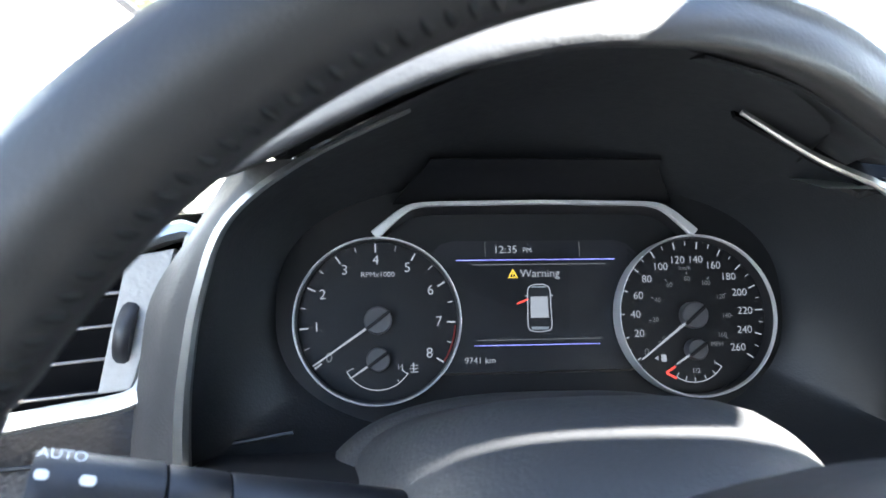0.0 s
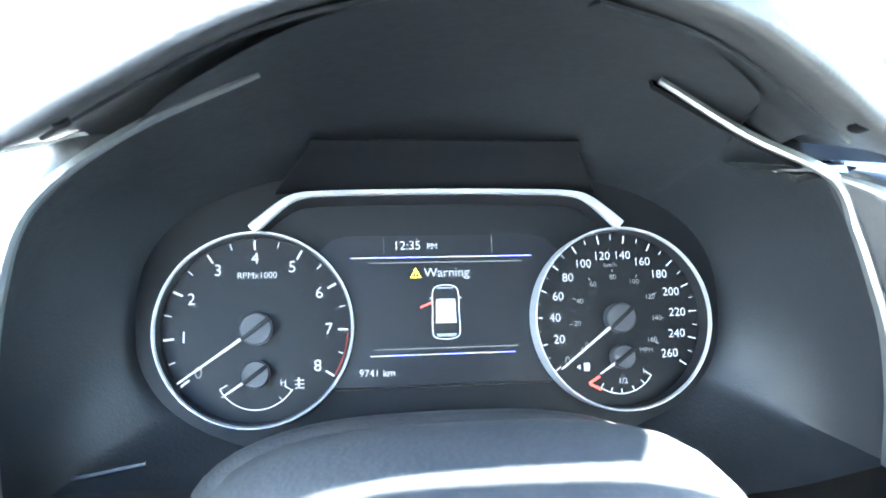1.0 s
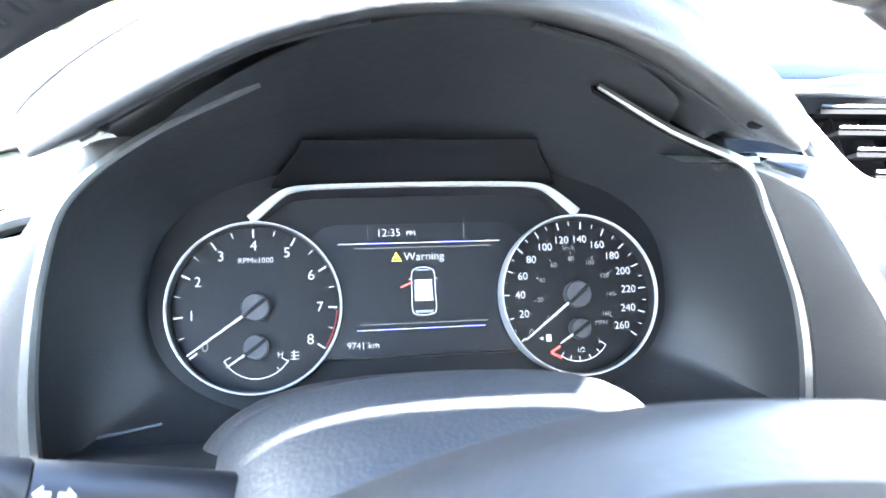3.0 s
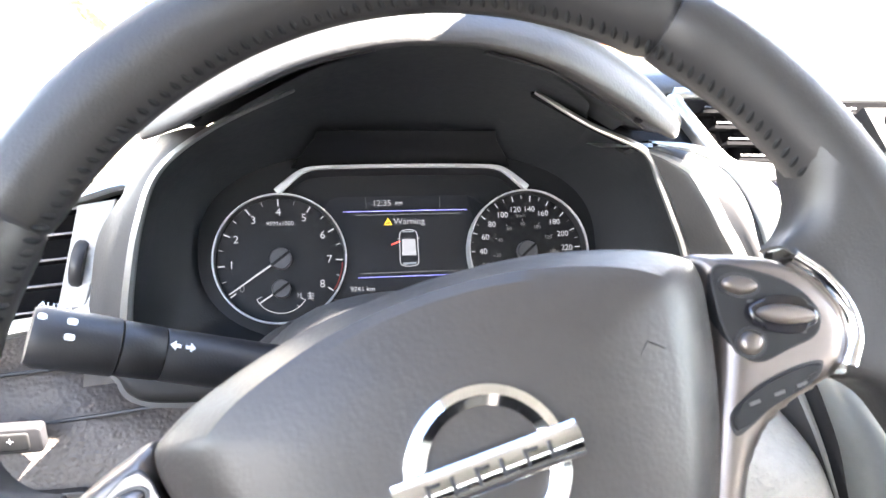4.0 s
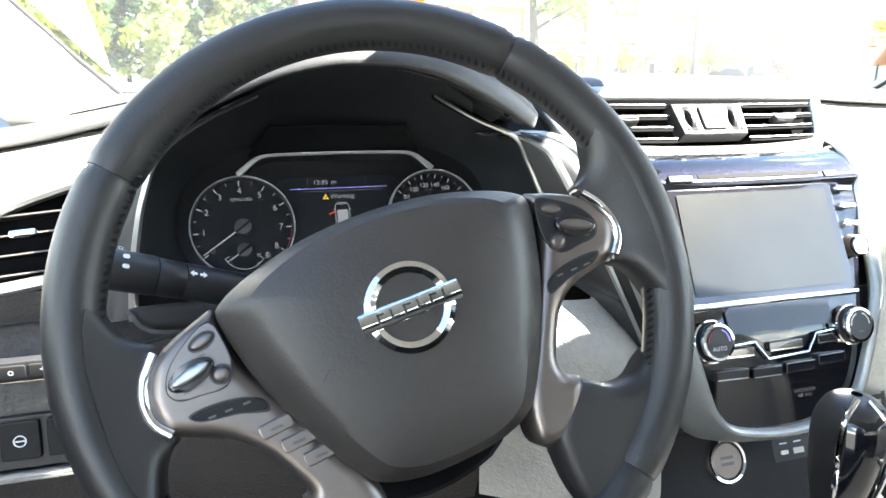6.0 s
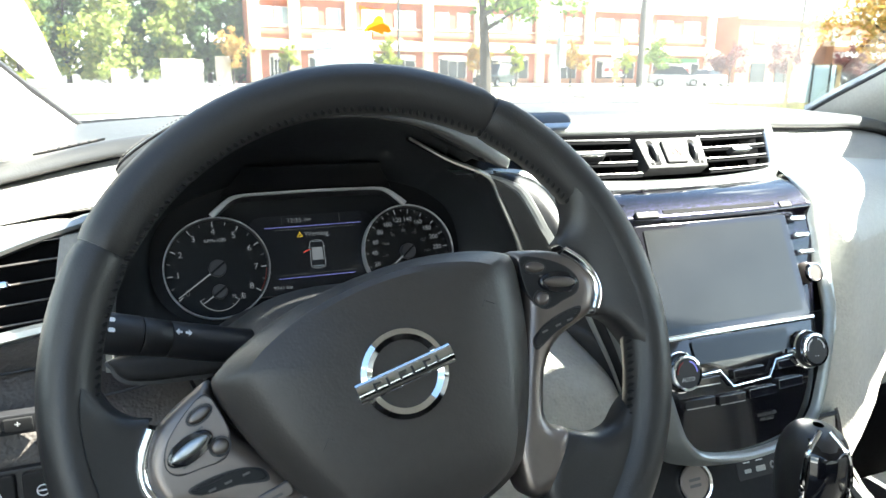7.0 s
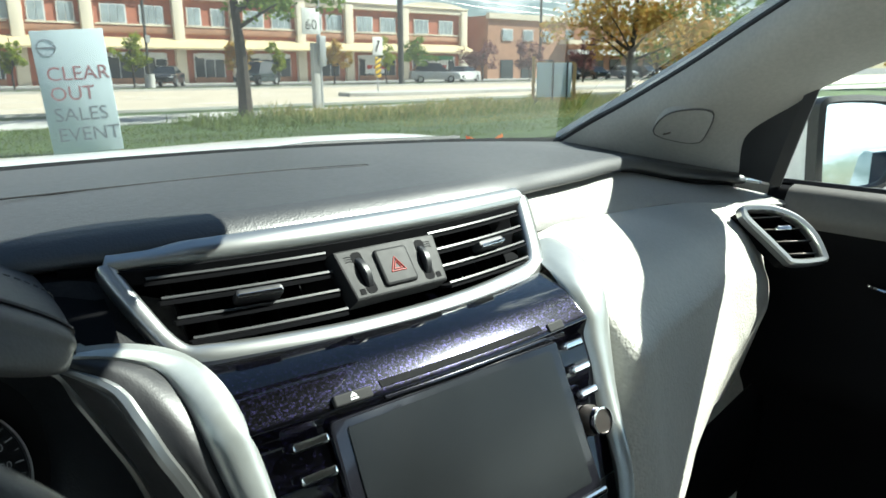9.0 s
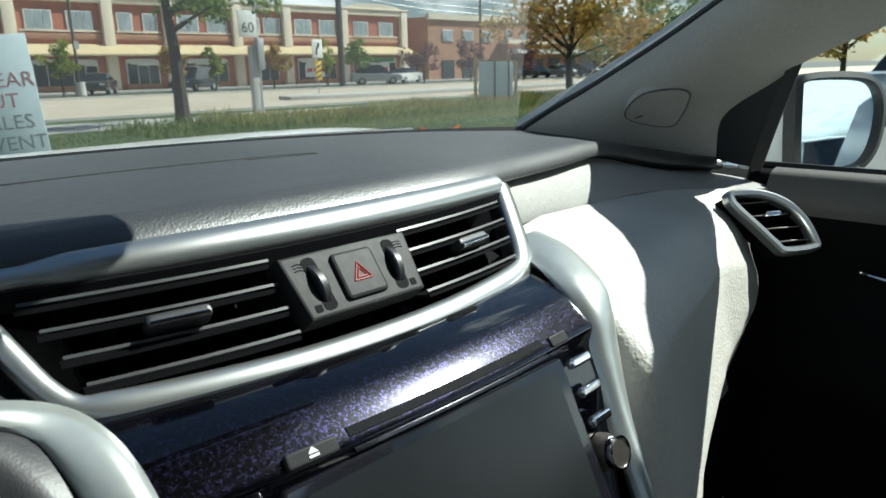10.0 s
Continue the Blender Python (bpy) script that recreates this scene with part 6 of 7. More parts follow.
    part("foot", skin([[(X(1.36), 0.31, 1.09), (X(1.40), 0.30, 1.085), (X(1.46), 0.29, 1.075)], [(X(1.36), 0.25, 1.085), (X(1.40), 0.26, 1.08), (X(1.46), 0.265, 1.07)]], 4, 3, 0.03), BLACK, mm, "black foot", world=True)
    if s < 0:
        # the driver's door and its mirror swing out about the hinge
        swing = Matrix.Translation((X(1.40), 0.33, 0)) @ Matrix.Rotation(radians(-24), 4, "Z") @ Matrix.Translation((-X(1.40), -0.33, 0))
        door.matrix_basis = swing @ door.matrix_basis
        mm.matrix_basis = swing @ mm.matrix_basis
        tagged(door, "dark trimmed driver's door standing ajar", "car door")
# rear of the cabin
part("rear_wall", skin([[(x, -2.25, z) for z in (0.35, 0.8, 1.1)] for x in (-0.25, CX, 1.38)], 3, 2, 0.03), BLACK, car, world=True)
for s in (1, -1):
    X = lambda x: CX + s * (x - CX)
    part("rear_pillar", sweep([(X(1.36), -1.0, 1.08), (X(1.24), -1.05, 1.48)], [(-0.06, -0.02), (-0.06, 0.02), (0.06, 0.02), (0.06, -0.02)], up=(1, 0, 0)), PILLAR, car, world=True)
    part("rear_pillar", sweep([(X(1.36), -1.9, 1.08), (X(1.10), -2.15, 1.50)], [(-0.14, -0.02), (-0.14, 0.02), (0.14, 0.02), (0.14, -0.02)], up=(1, 0, 0)), PILLAR, car, world=True)
    part("rear_side", skin([[(X(1.36), y, 1.08), (X(1.36), y, 0.7), (X(1.36), y, 0.35)] for y in (-1.0, -1.6, -2.25)], 2, 2, 0.02), BLACK, car, world=True)
part("cabin_floor", box(1.6, 3.2, 0.04, (CX, -0.7, 0.36)), CARPET, car, "black carpet", world=True)
part("firewall", box(1.56, 0.04, 0.75, (CX, 0.62, 0.74)), CARPET, car, world=True)
part("under_dash", skin([[(-0.2, 0.30, 0.68), (0.5, 0.30, 0.68), (1.33, 0.33, 0.52)], [(-0.2, 0.6, 0.66), (0.5, 0.6, 0.66), (1.33, 0.6, 0.5)]], 3, 2, 0.01), BLACK, car, world=True)
bg = part("rear_window", skin([[(x, -2.25, 1.1), (x, -2.22, 1.3), (x, -2.15, 1.5)] for x in (-0.1, CX, 1.23)], 2, 2, 0), PRIVACY, car, "dark rear window", world=True)
for s in (1, -1):
    X = lambda x: CX + s * (x - CX)
    part("rear_side_window", skin([[(X(1.36), y, 1.08), (X(1.31), y, 1.3), (X(1.24), y, 1.5)] for y in (-1.05, -1.6, -2.15)], 2, 2, 0), PRIVACY, car, "dark rear side window", world=True)
# out of view, added only to cut off sunlight below the header
visor = thing("sun_blocking_visor", Matrix.Translation((0.22, -0.12, 1.53)), "unseen pale visor added under the header to block sun", "sun visor")
part("flap", skin([[(x, -0.14, 1.535), (x, -0.09, 1.520), (x, -0.046, 1.508)] for x in (-0.04, 0.12, 0.34, 0.50)], 3, 3, 0.012), HEADLINER, visor, world=True)
# unseen seat, added so its cream leather bounces warm light onto the dash
seat = thing("passenger_seat", Matrix.Translation((0.98, -0.5, 0.38)), "unseen cream leather passenger seat added to bounce light", "car seat")
part("cushion", skin([[(0.74, y, 0.40), (0.735, y, z - 0.02), (0.79, y, z + 0.012), (0.86, y, z - 0.006), (1.0, y, z - 0.012), (1.14, y, z - 0.006), (1.21, y, z + 0.012), (1.265, y, z - 0.02), (1.26, y, 0.40)] for y, z in ((-0.20, 0.50), (-0.225, 0.575), (-0.32, 0.605), (-0.50, 0.59), (-0.70, 0.57), (-0.80, 0.56))], 3, 3, 0.02), CREAM, seat, "cream leather cushion", world=True)
part("backrest", skin([[(0.75, y + 0.05, z), (0.77, y, z), (0.85, y + 0.035, z), (1.0, y + 0.02, z), (1.15, y + 0.035, z), (1.23, y, z), (1.25, y + 0.05, z)] for y, z in ((-0.72, 0.56), (-0.74, 0.70), (-0.80, 0.90), (-0.87, 1.08), (-0.92, 1.15), (-0.97, 1.16))], 3, 3, 0.02), CREAM, seat, "cream leather backrest", world=True)
# rear-view mirror, whose shade lies on the pad
rv = thing("rear_view_mirror", Matrix.Translation((0.534, 0.139, 1.40)), "black rear-view mirror under the header", "mirror")
part("housing", dome([(0.92, 0.9, -0.012, 0), (1.0, 1.0, 0.0, 0), (0.97, 0.95, 0.024, 0), (0.7, 0.66, 0.040, 0)], rrect(0.25, 0.088, 0.03, 5)), BLACK, rv, "black mirror housing", at=pose(0, 0, 0, -82, 0, 8))
part("glass", plate(rrect(0.235, 0.074, 0.025, 5), -0.0145, -0.0125), MIRROR, rv, at=pose(0, 0, 0, -82, 0, 8))
part("stem", sweep([(0, 0.025, 0.01), (0, 0.035, 0.055)], circle(0.012, 8)), BLACK, rv)
# unseen cover, added and shaped to shade the hood and steering column
part("sun_block_cover", skin([[(x + 0.3 * max(0, x - 0.5), 0.11, 1.432 - d), (x + 0.3 * max(0, x - 0.5), 0.05, 1.448 - d), (x + 0.1 * max(0, x - 0.5), -0.02, 1.475 - d), (x, -0.08, 1.505 - d)] for x, d in ((0.435, 0.0), (0.46, 0.012), (0.595, 0.012), (0.617, 0.0))], 3, 3, 0.01), BLACK, rv, "unseen black cover added to block the sun", world=True)
# leaves fallen on the car
def leaf(name, M, size, material, label):
    pts = []
    for k in range(20):
        a = math.radians(k * 18)
        r = size * (0.5 + 0.28 * abs(math.cos(2.5 * a)) ** 0.8 + 0.07 * ((k * 7) % 5) / 5)
        pts.append((r * math.sin(a), r * math.cos(a)))
    bm = plate(pts[::-1], 0, 0.0006)
    for v in bm.verts:
        v.co.z += 0.6 * (v.co.x ** 2) / size - 0.4 * abs(v.co.y) ** 2 / size
    sweep([(0, -size * 0.5, 0.001), (0.002, -size * 1.0, 0.004)], circle(0.0008, 5), bm=bm)
    return solo(name, bm, material, label, "leaf", group="fallen leaves", at=M)


LEAFO = mat("orange_leaf", (0.62, 0.17, 0.015), 0.6, var=0.25, scale=40)
_b = LEAFO.node_tree.nodes["Principled BSDF"]
_t = LEAFO.node_tree.nodes.new("ShaderNodeBsdfTranslucent")
_t.inputs["Color"].default_value = (0.85, 0.30, 0.02, 1)
_m = LEAFO.node_tree.nodes.new("ShaderNodeMixShader")
_m.inputs["Fac"].default_value = 0.55
LEAFO.node_tree.links.new(_b.outputs["BSDF"], _m.inputs[1])
LEAFO.node_tree.links.new(_t.outputs["BSDF"], _m.inputs[2])
LEAFO.node_tree.links.new(_m.outputs["Shader"], LEAFO.node_tree.nodes["Material Output"].inputs["Surface"])
leaf("fallen_leaf", frame_of((0.326, 0.530, 1.262), (1, 0.1, 0), (0.2, -0.85, 0.45)), 0.024, LEAFO, "orange maple leaf on the windscreen")
leaf("fallen_leaf", frame_of((1.22, 0.80, 1.115), (0.9, -0.3, 0), (0, 1, 0.1)), 0.05, LEAFO, "orange leaf at the screen corner")

# ---- street: materials ----
ASPHALT = mat("pale_worn_asphalt", (0.47, 0.405, 0.32), 0.9, var=0.12, scale=0.6, grain=0.4, gscale=60)
LOT = mat("dark_asphalt", (0.10, 0.10, 0.098), 0.9, var=0.15, scale=0.8, grain=0.4, gscale=60)
CONCRETE = mat("pale_concrete", (0.45, 0.44, 0.41), 0.9, var=0.1, scale=1.5, grain=0.3, gscale=50)
SOIL = mat("grass_ground", (0.050, 0.078, 0.026), 0.95, var=0.45, scale=0.9, fine=0.4, grain=0.6, gscale=30)
BARK = mat("dark_bark", (0.055, 0.045, 0.035), 0.95, var=0.3, scale=6, grain=0.8, gscale=40)
BRICK = mat("red_brick", (0.40, 0.15, 0.095), 0.9, var=0.12, scale=1.2, fine=0.12, grain=0.3, gscale=12)
BRICKTAN = mat("brown_brick", (0.38, 0.21, 0.135), 0.9, var=0.1, scale=1.0, fine=0.1, grain=0.3, gscale=12)
STUCCO = mat("cream_stucco", (0.66, 0.59, 0.47), 0.9, var=0.06, scale=0.7)
AWNING = mat("tan_metal_canopy", (0.55, 0.45, 0.27), 0.7, var=0.08, scale=0.8)
SHOPGLASS = mat("dark_shop_glass", (0.05, 0.06, 0.065), 0.12, var=0.3, scale=0.5)
WINGLASS = mat("upper_window_glass", (0.30, 0.35, 0.37), 0.15, var=0.3, scale=0.6)
WINFRAME = mat("white_window_frame", (0.7, 0.7, 0.68), 0.6)
SIGNS = [mat("sign_red", (0.45, 0.06, 0.05), 0.6), mat("sign_green", (0.08, 0.25, 0.12), 0.6), mat("sign_white", (0.7, 0.7, 0.68), 0.6), mat("sign_blue", (0.08, 0.16, 0.4), 0.6)]
WOOD = mat("raw_lumber", (0.5, 0.33, 0.15), 0.8, var=0.15, scale=3)
BOARD = mat("pale_blue_board", (0.66, 0.76, 0.80), 0.6, var=0.05, scale=1.0)
INKRED = mat("faded_red_ink", (0.50, 0.24, 0.25), 0.7)
INKGREY = mat("grey_ink", (0.26, 0.28, 0.31), 0.7)
STEEL = mat("galvanised_steel", (0.42, 0.43, 0.43), 0.5, 0.6, var=0.08, scale=4)
DARKSTEEL = mat("dark_painted_steel", (0.05, 0.05, 0.048), 0.6)
YELLOW = mat("yellow_sheet", (0.7, 0.45, 0.03), 0.6)
TYRE = mat("tyre_rubber", (0.015, 0.015, 0.015), 0.8)
CARGLASS = mat("dark_car_glass", (0.02, 0.024, 0.028), 0.06, coat=0.4)


def foliage(name, color, color2):
    m = mat(name, color, 0.7, var=0.3, scale=0.6, fine=0.2)
    N, L = m.node_tree.nodes, m.node_tree.links
    b = N["Principled BSDF"]
    gi = N.new("ShaderNodeNewGeometry")
    mx = N.new("ShaderNodeMix")
    mx.data_type = "RGBA"
    mx.inputs["A"].default_value, mx.inputs["B"].default_value = (*color, 1), (*color2, 1)
    L.new(gi.outputs["Random Per Island"], mx.inputs["Factor"])
    L.new(mx.outputs["Result"], b.inputs["Base Color"])
    tl = N.new("ShaderNodeBsdfTranslucent")
    ms = N.new("ShaderNodeMixShader")
    ms.inputs["Fac"].default_value = 0.45
    L.new(mx.outputs["Result"], tl.inputs["Color"])
    L.new(b.outputs["BSDF"], ms.inputs[1])
    L.new(tl.outputs["BSDF"], ms.inputs[2])
    L.new(ms.outputs["Shader"], N["Material Output"].inputs["Surface"])
    return m


BLADE = foliage("grass_blades", (0.085, 0.145, 0.032), (0.18, 0.21, 0.055))
DRYBLADE = foliage("dry_weeds", (0.27, 0.25, 0.08), (0.35, 0.31, 0.11))
GREEN = foliage("green_leaves", (0.11, 0.19, 0.035), (0.22, 0.30, 0.06))
LIME = foliage("lime_leaves", (0.20, 0.28, 0.035), (0.38, 0.40, 0.06))
RUST = foliage("rust_leaves", (0.50, 0.25, 0.06), (0.42, 0.36, 0.10))
PLUM = foliage("plum_leaves", (0.12, 0.05, 0.06), (0.18, 0.08, 0.08))
# both far greens are lightened: sun and haze put into the leaf colour
SUNGREEN = foliage("haze_paled_leaves", (0.21, 0.28, 0.07), (0.40, 0.43, 0.12))
DARKGREEN = foliage("dark_conifer", (0.075, 0.14, 0.06), (0.15, 0.23, 0.085))

# ---- street: ground ----
def sheet(name, x0, x1, y0, y1, z, material, label, category, nx=2, ny=2, thick=0.0):
    bm = loft([[Vector((x, y, z)) for x in np.linspace(x0, x1, nx)] for y in np.linspace(y0, y1, ny)])
    if thick:
        bm = box(x1 - x0, y1 - y0, thick, ((x0 + x1) / 2, (y0 + y1) / 2, z - thick / 2))
    return solo(name, bm, material, label, category, kind="structure")


sheet("ground", -1500, 1500, -1500, 1500, -0.02, LOT, "dark asphalt lot reaching the horizon", "ground")
sheet("verge", -60, 90, 8.6, 16.9, 0.05, SOIL, "rough grass verge with weeds", "grass", thick=0.1)
sheet("pavement", -60, 90, 16.9, 20.2, 0.06, CONCRETE, "pale concrete pavement beside the road", "pavement", thick=0.12)
sheet("verge_strip", -60, 90, 20.2, 22.0, 0.05, SOIL, "narrow grass strip by the kerb", "grass", thick=0.1)
sheet("road", -160, 200, 22.0, 45.6, 0.0, ASPHALT, "pale sunlit asphalt road", "road")
sheet("kerb", -60, 90, 21.85, 22.02, 0.13, CONCRETE, "concrete kerb along the road", "kerb", thick=0.16)
sheet("kerb_far", -160, 200, 45.6, 45.85, 0.14, CONCRETE, "concrete kerb along the far side", "kerb", thick=0.16)
sheet("verge_far", -160, 200, 45.85, 49.0, 0.12, SOIL, "grass strip across the road", "grass", thick=0.1)
sheet("parking", -160, 200, 49.0, 57.0, 0.1, LOT, "parking lot in front of the shops", "parking lot")
sheet("shop_pavement", -20, 120, 57.0, 62.0, 0.2, CONCRETE, "pavement in front of the shops", "pavement", thick=0.14)
bm = plate([(19.0, 29.0), (21.0, 28.2), (80, 28.2), (80, 31.2), (21.0, 31.2), (19.2, 30.4)], 0.0, 0.18, 0.03)
solo("median", bm, CONCRETE, "concrete median in the road", "kerb", kind="structure")
for y in (27.0, 33.6, 37.0):
    bm = bmesh.new()
    for k in range(30):
        box(3.0, 0.14, 0.006, (-60 + 6.5 * k, y, 0.006), bm=bm)
    solo("lane_line", bm, WINFRAME, "worn white dashed lane line", "road marking", kind="structure")

rnd = random.Random(7)


def blades(n, x0, x1, y0, y1, z, h, rows_bias=1.0):
    bm = bmesh.new()
    for _ in range(n):
        x, y = rnd.uniform(x0, x1), y0 + (y1 - y0) * rnd.random() ** rows_bias
        hh = h * rnd.uniform(0.4, 1.3) * (0.55 + 0.9 * max(0.0, noise.noise(Vector((x * 0.6, y * 0.9, 0.3)))))
        a = rnd.uniform(0, math.pi)
        w = (0.006 + 0.014 * min(1.0, h)) * rnd.uniform(0.7, 1.6)
        lx, ly = rnd.gauss(0, 0.35) * hh, rnd.gauss(0, 0.35) * hh
        dx, dy = math.cos(a) * w, math.sin(a) * w
        v = [bm.verts.new(p) for p in ((x - dx, y - dy, z), (x + dx, y + dy, z), (x + dx * 0.7 + lx * 0.5, y + dy * 0.7 + ly * 0.5, z + hh * 0.6), (x + lx, y + ly, z + hh))]
        bm.faces.new((v[0], v[1], v[2]))
        bm.faces.new((v[0], v[2], v[3]))
    return bm


solo("grass", blades(52000, -7, 27, 9.5, 16.9, 0.045, 0.065), BLADE, "uneven green grass on the verge", "grass", kind="stuff")
solo("weeds", blades(8000, 8.5, 26, 14.0, 17.4, 0.04, 0.42, 0.6), DRYBLADE, "tall dry weeds at the kerb", "weeds", kind="stuff")
solo("weeds", blades(9000, 6, 30, 13.5, 17.0, 0.04, 0.34, 0.7), BLADE, "tall dark green weeds in clumps", "weeds", kind="stuff")
solo("dry_grass", blades(5000, 9.5, 19, 11.8, 15.2, 0.045, 0.085), DRYBLADE, "straw coloured patch in the verge", "grass", kind="stuff")
solo("weeds", blades(3500, -9, 9, 11.5, 16.6, 0.04, 0.13, 0.6), BLADE, "low weeds along the pavement", "weeds", kind="stuff")
solo("grass", blades(6000, -10, 60, 45.9, 48.8, 0.1, 0.12), BLADE, "short grass across the road", "grass", kind="stuff")


# ---- trees ----
def tree(name, x, y, h, r, trunk_r, crown0, material, label, seed, n=2600, leaf=0.09, tall=1.0, group="", dense=False):
    R = random.Random(seed)
    t = thing(name, Matrix.Translation((x, y, 0.02)), label, "tree", group=group)
    bm = bmesh.new()
    top = h * 0.9
    path = crom([(0, 0, -0.05), (R.gauss(0, 0.05), R.gauss(0, 0.05), h * 0.25), (R.gauss(0, 0.1), R.gauss(0, 0.1), h * 0.55), (R.gauss(0, 0.15), R.gauss(0, 0.15), top)], 5)
    sweep(path, circle(1.0, 9), up=(0, 1, 0), scale=[trunk_r * (1.25 if k == 0 else 1) * (1 - 0.85 * k / (len(path) - 1)) + 0.01 for k in range(len(path))], bm=bm)
    tips = []
    for k in range(14):
        f = R.uniform(crown0 / h, 0.85)
        p = path[min(len(path) - 1, int(f * (len(path) - 1)))]
        a = R.uniform(0, 2 * math.pi)
        ln = r * R.uniform(0.55, 0.95) * (1.1 - 0.5 * f)
        q = p + Vector((math.cos(a) * ln, math.sin(a) * ln, ln * R.uniform(0.35, 0.9) * tall))
        m_ = p.lerp(q, 0.5) + Vector((R.gauss(0, 0.1), R.gauss(0, 0.1), 0.08)) * r * 0.4
        sweep(crom([p, m_, q], 3), circle(1.0, 5), up=(0.1, 0.2, 1), scale=[trunk_r * 0.35 * (1 - 0.14 * k) for k in range(7)], bm=bm)
        tips += [q, m_]
    part("trunk", bm, BARK, t, "dark bare trunk and limbs")
    bm = bmesh.new()
    clumps = []
    for k in range(34):
        base = R.choice(tips)
        clumps.append((base + Vector((R.gauss(0, 0.22), R.gauss(0, 0.22), R.gauss(0.05, 0.2) * tall)) * r, r * R.uniform(0.16, 0.36)))
    for k in range(70 if dense else 0):
        f, a, g = R.random(), R.uniform(0, 2 * math.pi), r * math.sqrt(R.random())
        g *= math.sqrt(max(0.05, 1 - f)) * (0.75 + 0.5 * R.random())
        clumps.append((Vector((math.cos(a) * g, math.sin(a) * g, crown0 + (h - crown0) * f)), r * R.uniform(0.14, 0.28)))
    for _ in range(n):
        c, cr = R.choice(clumps)
        d = Vector((R.gauss(0, 1), R.gauss(0, 1), R.gauss(0, 0.8))).normalized() * cr * R.random() ** 0.4
        p = c + d
        if p.z < crown0 * 0.8:
            continue
        a = Vector((R.gauss(0, 1), R.gauss(0, 1), R.gauss(0, 0.6))).normalized() * leaf * R.uniform(0.6, 1.3)
        b = a.cross(Vector((R.gauss(0, 1), R.gauss(0, 1), R.gauss(0, 1)))).normalized() * leaf * 0.55
        v = [bm.verts.new(q) for q in (p - a, p + b, p + a, p - b)]
        bm.faces.new(v)
    part("crown", bm, material, t, "loose leafy crown")
    return t


tree("street_tree", 8.43, 17.6, 6.2, 2.2, 0.19, 2.9, GREEN, "green street tree with a slim dark trunk", 3, 4200, 0.10)
tree("street_tree", 23.7, 16.5, 6.0, 2.7, 0.15, 1.9, RUST, "autumn tree turning rust and olive", 11, 5200, 0.10)
tree("street_tree", 33.0, 19.0, 8.0, 3.2, 0.2, 2.6, GREEN, "tall green tree beyond the verge", 12, 4500, 0.12)
tree("street_tree", 29.5, 17.5, 3.4, 1.4, 0.08, 1.2, RUST, "small autumn tree by the road", 14, 1500, 0.09)
for k, (x, y, h, r, mt, sd) in enumerate(((15.5, 50, 4.0, 1.1, LIME, 21), (22.5, 49.5, 3.6, 1.0, RUST, 22), (26.0, 50, 3.6, 0.75, LIME, 23), (31.0, 50, 4.2, 1.3, RUST, 24), (36.2, 50, 4.1, 0.9, LIME, 25), (39.5, 50, 4.2, 1.6, GREEN, 26), (44.5, 47, 4.3, 1.7, PLUM, 27), (49.5, 46, 4.2, 1.6, PLUM, 28), (56.0, 45, 4.2, 1.6, PLUM, 29), (9.0, 53, 3.8, 0.8, LIME, 30), (5.5, 57, 5.0, 1.4, RUST, 31))):
    tree("young_tree", x, y, h, r, 0.07, h * 0.36, mt, "young street tree in autumn leaf" if mt is not LIME else "slim lime green young tree", sd, 1100, 0.14, 1.3 if mt is LIME else 1.0)
for k, (x, y, h, r, mt) in enumerate(((6.6, 63, 8.0, 1.6, DARKGREEN), (4.3, 64, 8.6, 1.9, DARKGREEN), (1.6, 65, 9.0, 2.3, SUNGREEN), (-0.8, 66, 9.0, 2.2, DARKGREEN), (-3.4, 64, 10.5, 2.8, SUNGREEN), (-6.6, 66, 11.0, 3.2, DARKGREEN), (-9.8, 64, 10.5, 3.2, LIME), (-13.5, 65, 11.5, 3.6, SUNGREEN), (-18, 64, 11.0, 4.0, LIME), (-23.5, 66, 12.0, 4.4, SUNGREEN), (-30, 66, 12.0, 4.6, LIME))):
    tree("tree", x, y, h, r, 0.2, h * 0.06, mt, "dense tree at the edge of the shops", 60 + k, 7500, 0.24, 1.2, dense=True)
for k, (x, y, h, r, mt) in enumerate(((70, 46, 8, 3.5, GREEN), (80, 40, 8, 3.5, RUST), (62, 30, 7, 2.8, GREEN), (48, 14, 7, 2.8, RUST), (55, 8, 7, 3.0, GREEN), (60, 0, 7.5, 3.0, LIME), (40, 3, 5.5, 2.2, RUST))):
    tree("tree", x, y, h, r, 0.18, h * 0.25, mt, "tree in the distance down the street", 80 + k, 1800, 0.2)

# ---- shops across the road ----
FY = 60.0
shops = thing("shop_building", Matrix.Translation((30, FY, 0.1)), "two storey brick shop building with tan canopy", "building")
part("wall", box(46.9, 12.0, 7.2, (30.55, FY + 6.0, 3.7)), BRICK, shops, "red brick wall", world=True)
pil = (7.6, 10.8, 15.5, 22.4, 27.3, 33.6, 38.8, 45.5, 53.5)
for x in pil:
    part("pilaster", box(0.85, 0.5, 7.3, (x, FY - 0.2, 3.75), 0.03), STUCCO, shops, world=True)
part("parapet", box(46.9, 0.5, 0.55, (30.55, FY - 0.12, 7.15), 0.04), STUCCO, shops, "cream cornice", world=True)
part("coping", box(47.1, 0.8, 0.14, (30.55, FY - 0.12, 7.48), 0.03), STUCCO, shops, world=True)
bm = plate([(45.5 + 0.0, 7.3)] + [(49.5 - 4.0 * math.cos(math.pi * k / 14), 7.3 + 0.75 * math.sin(math.pi * k / 14)) for k in range(15)] + [(53.5, 7.3)], 0, 0.5)
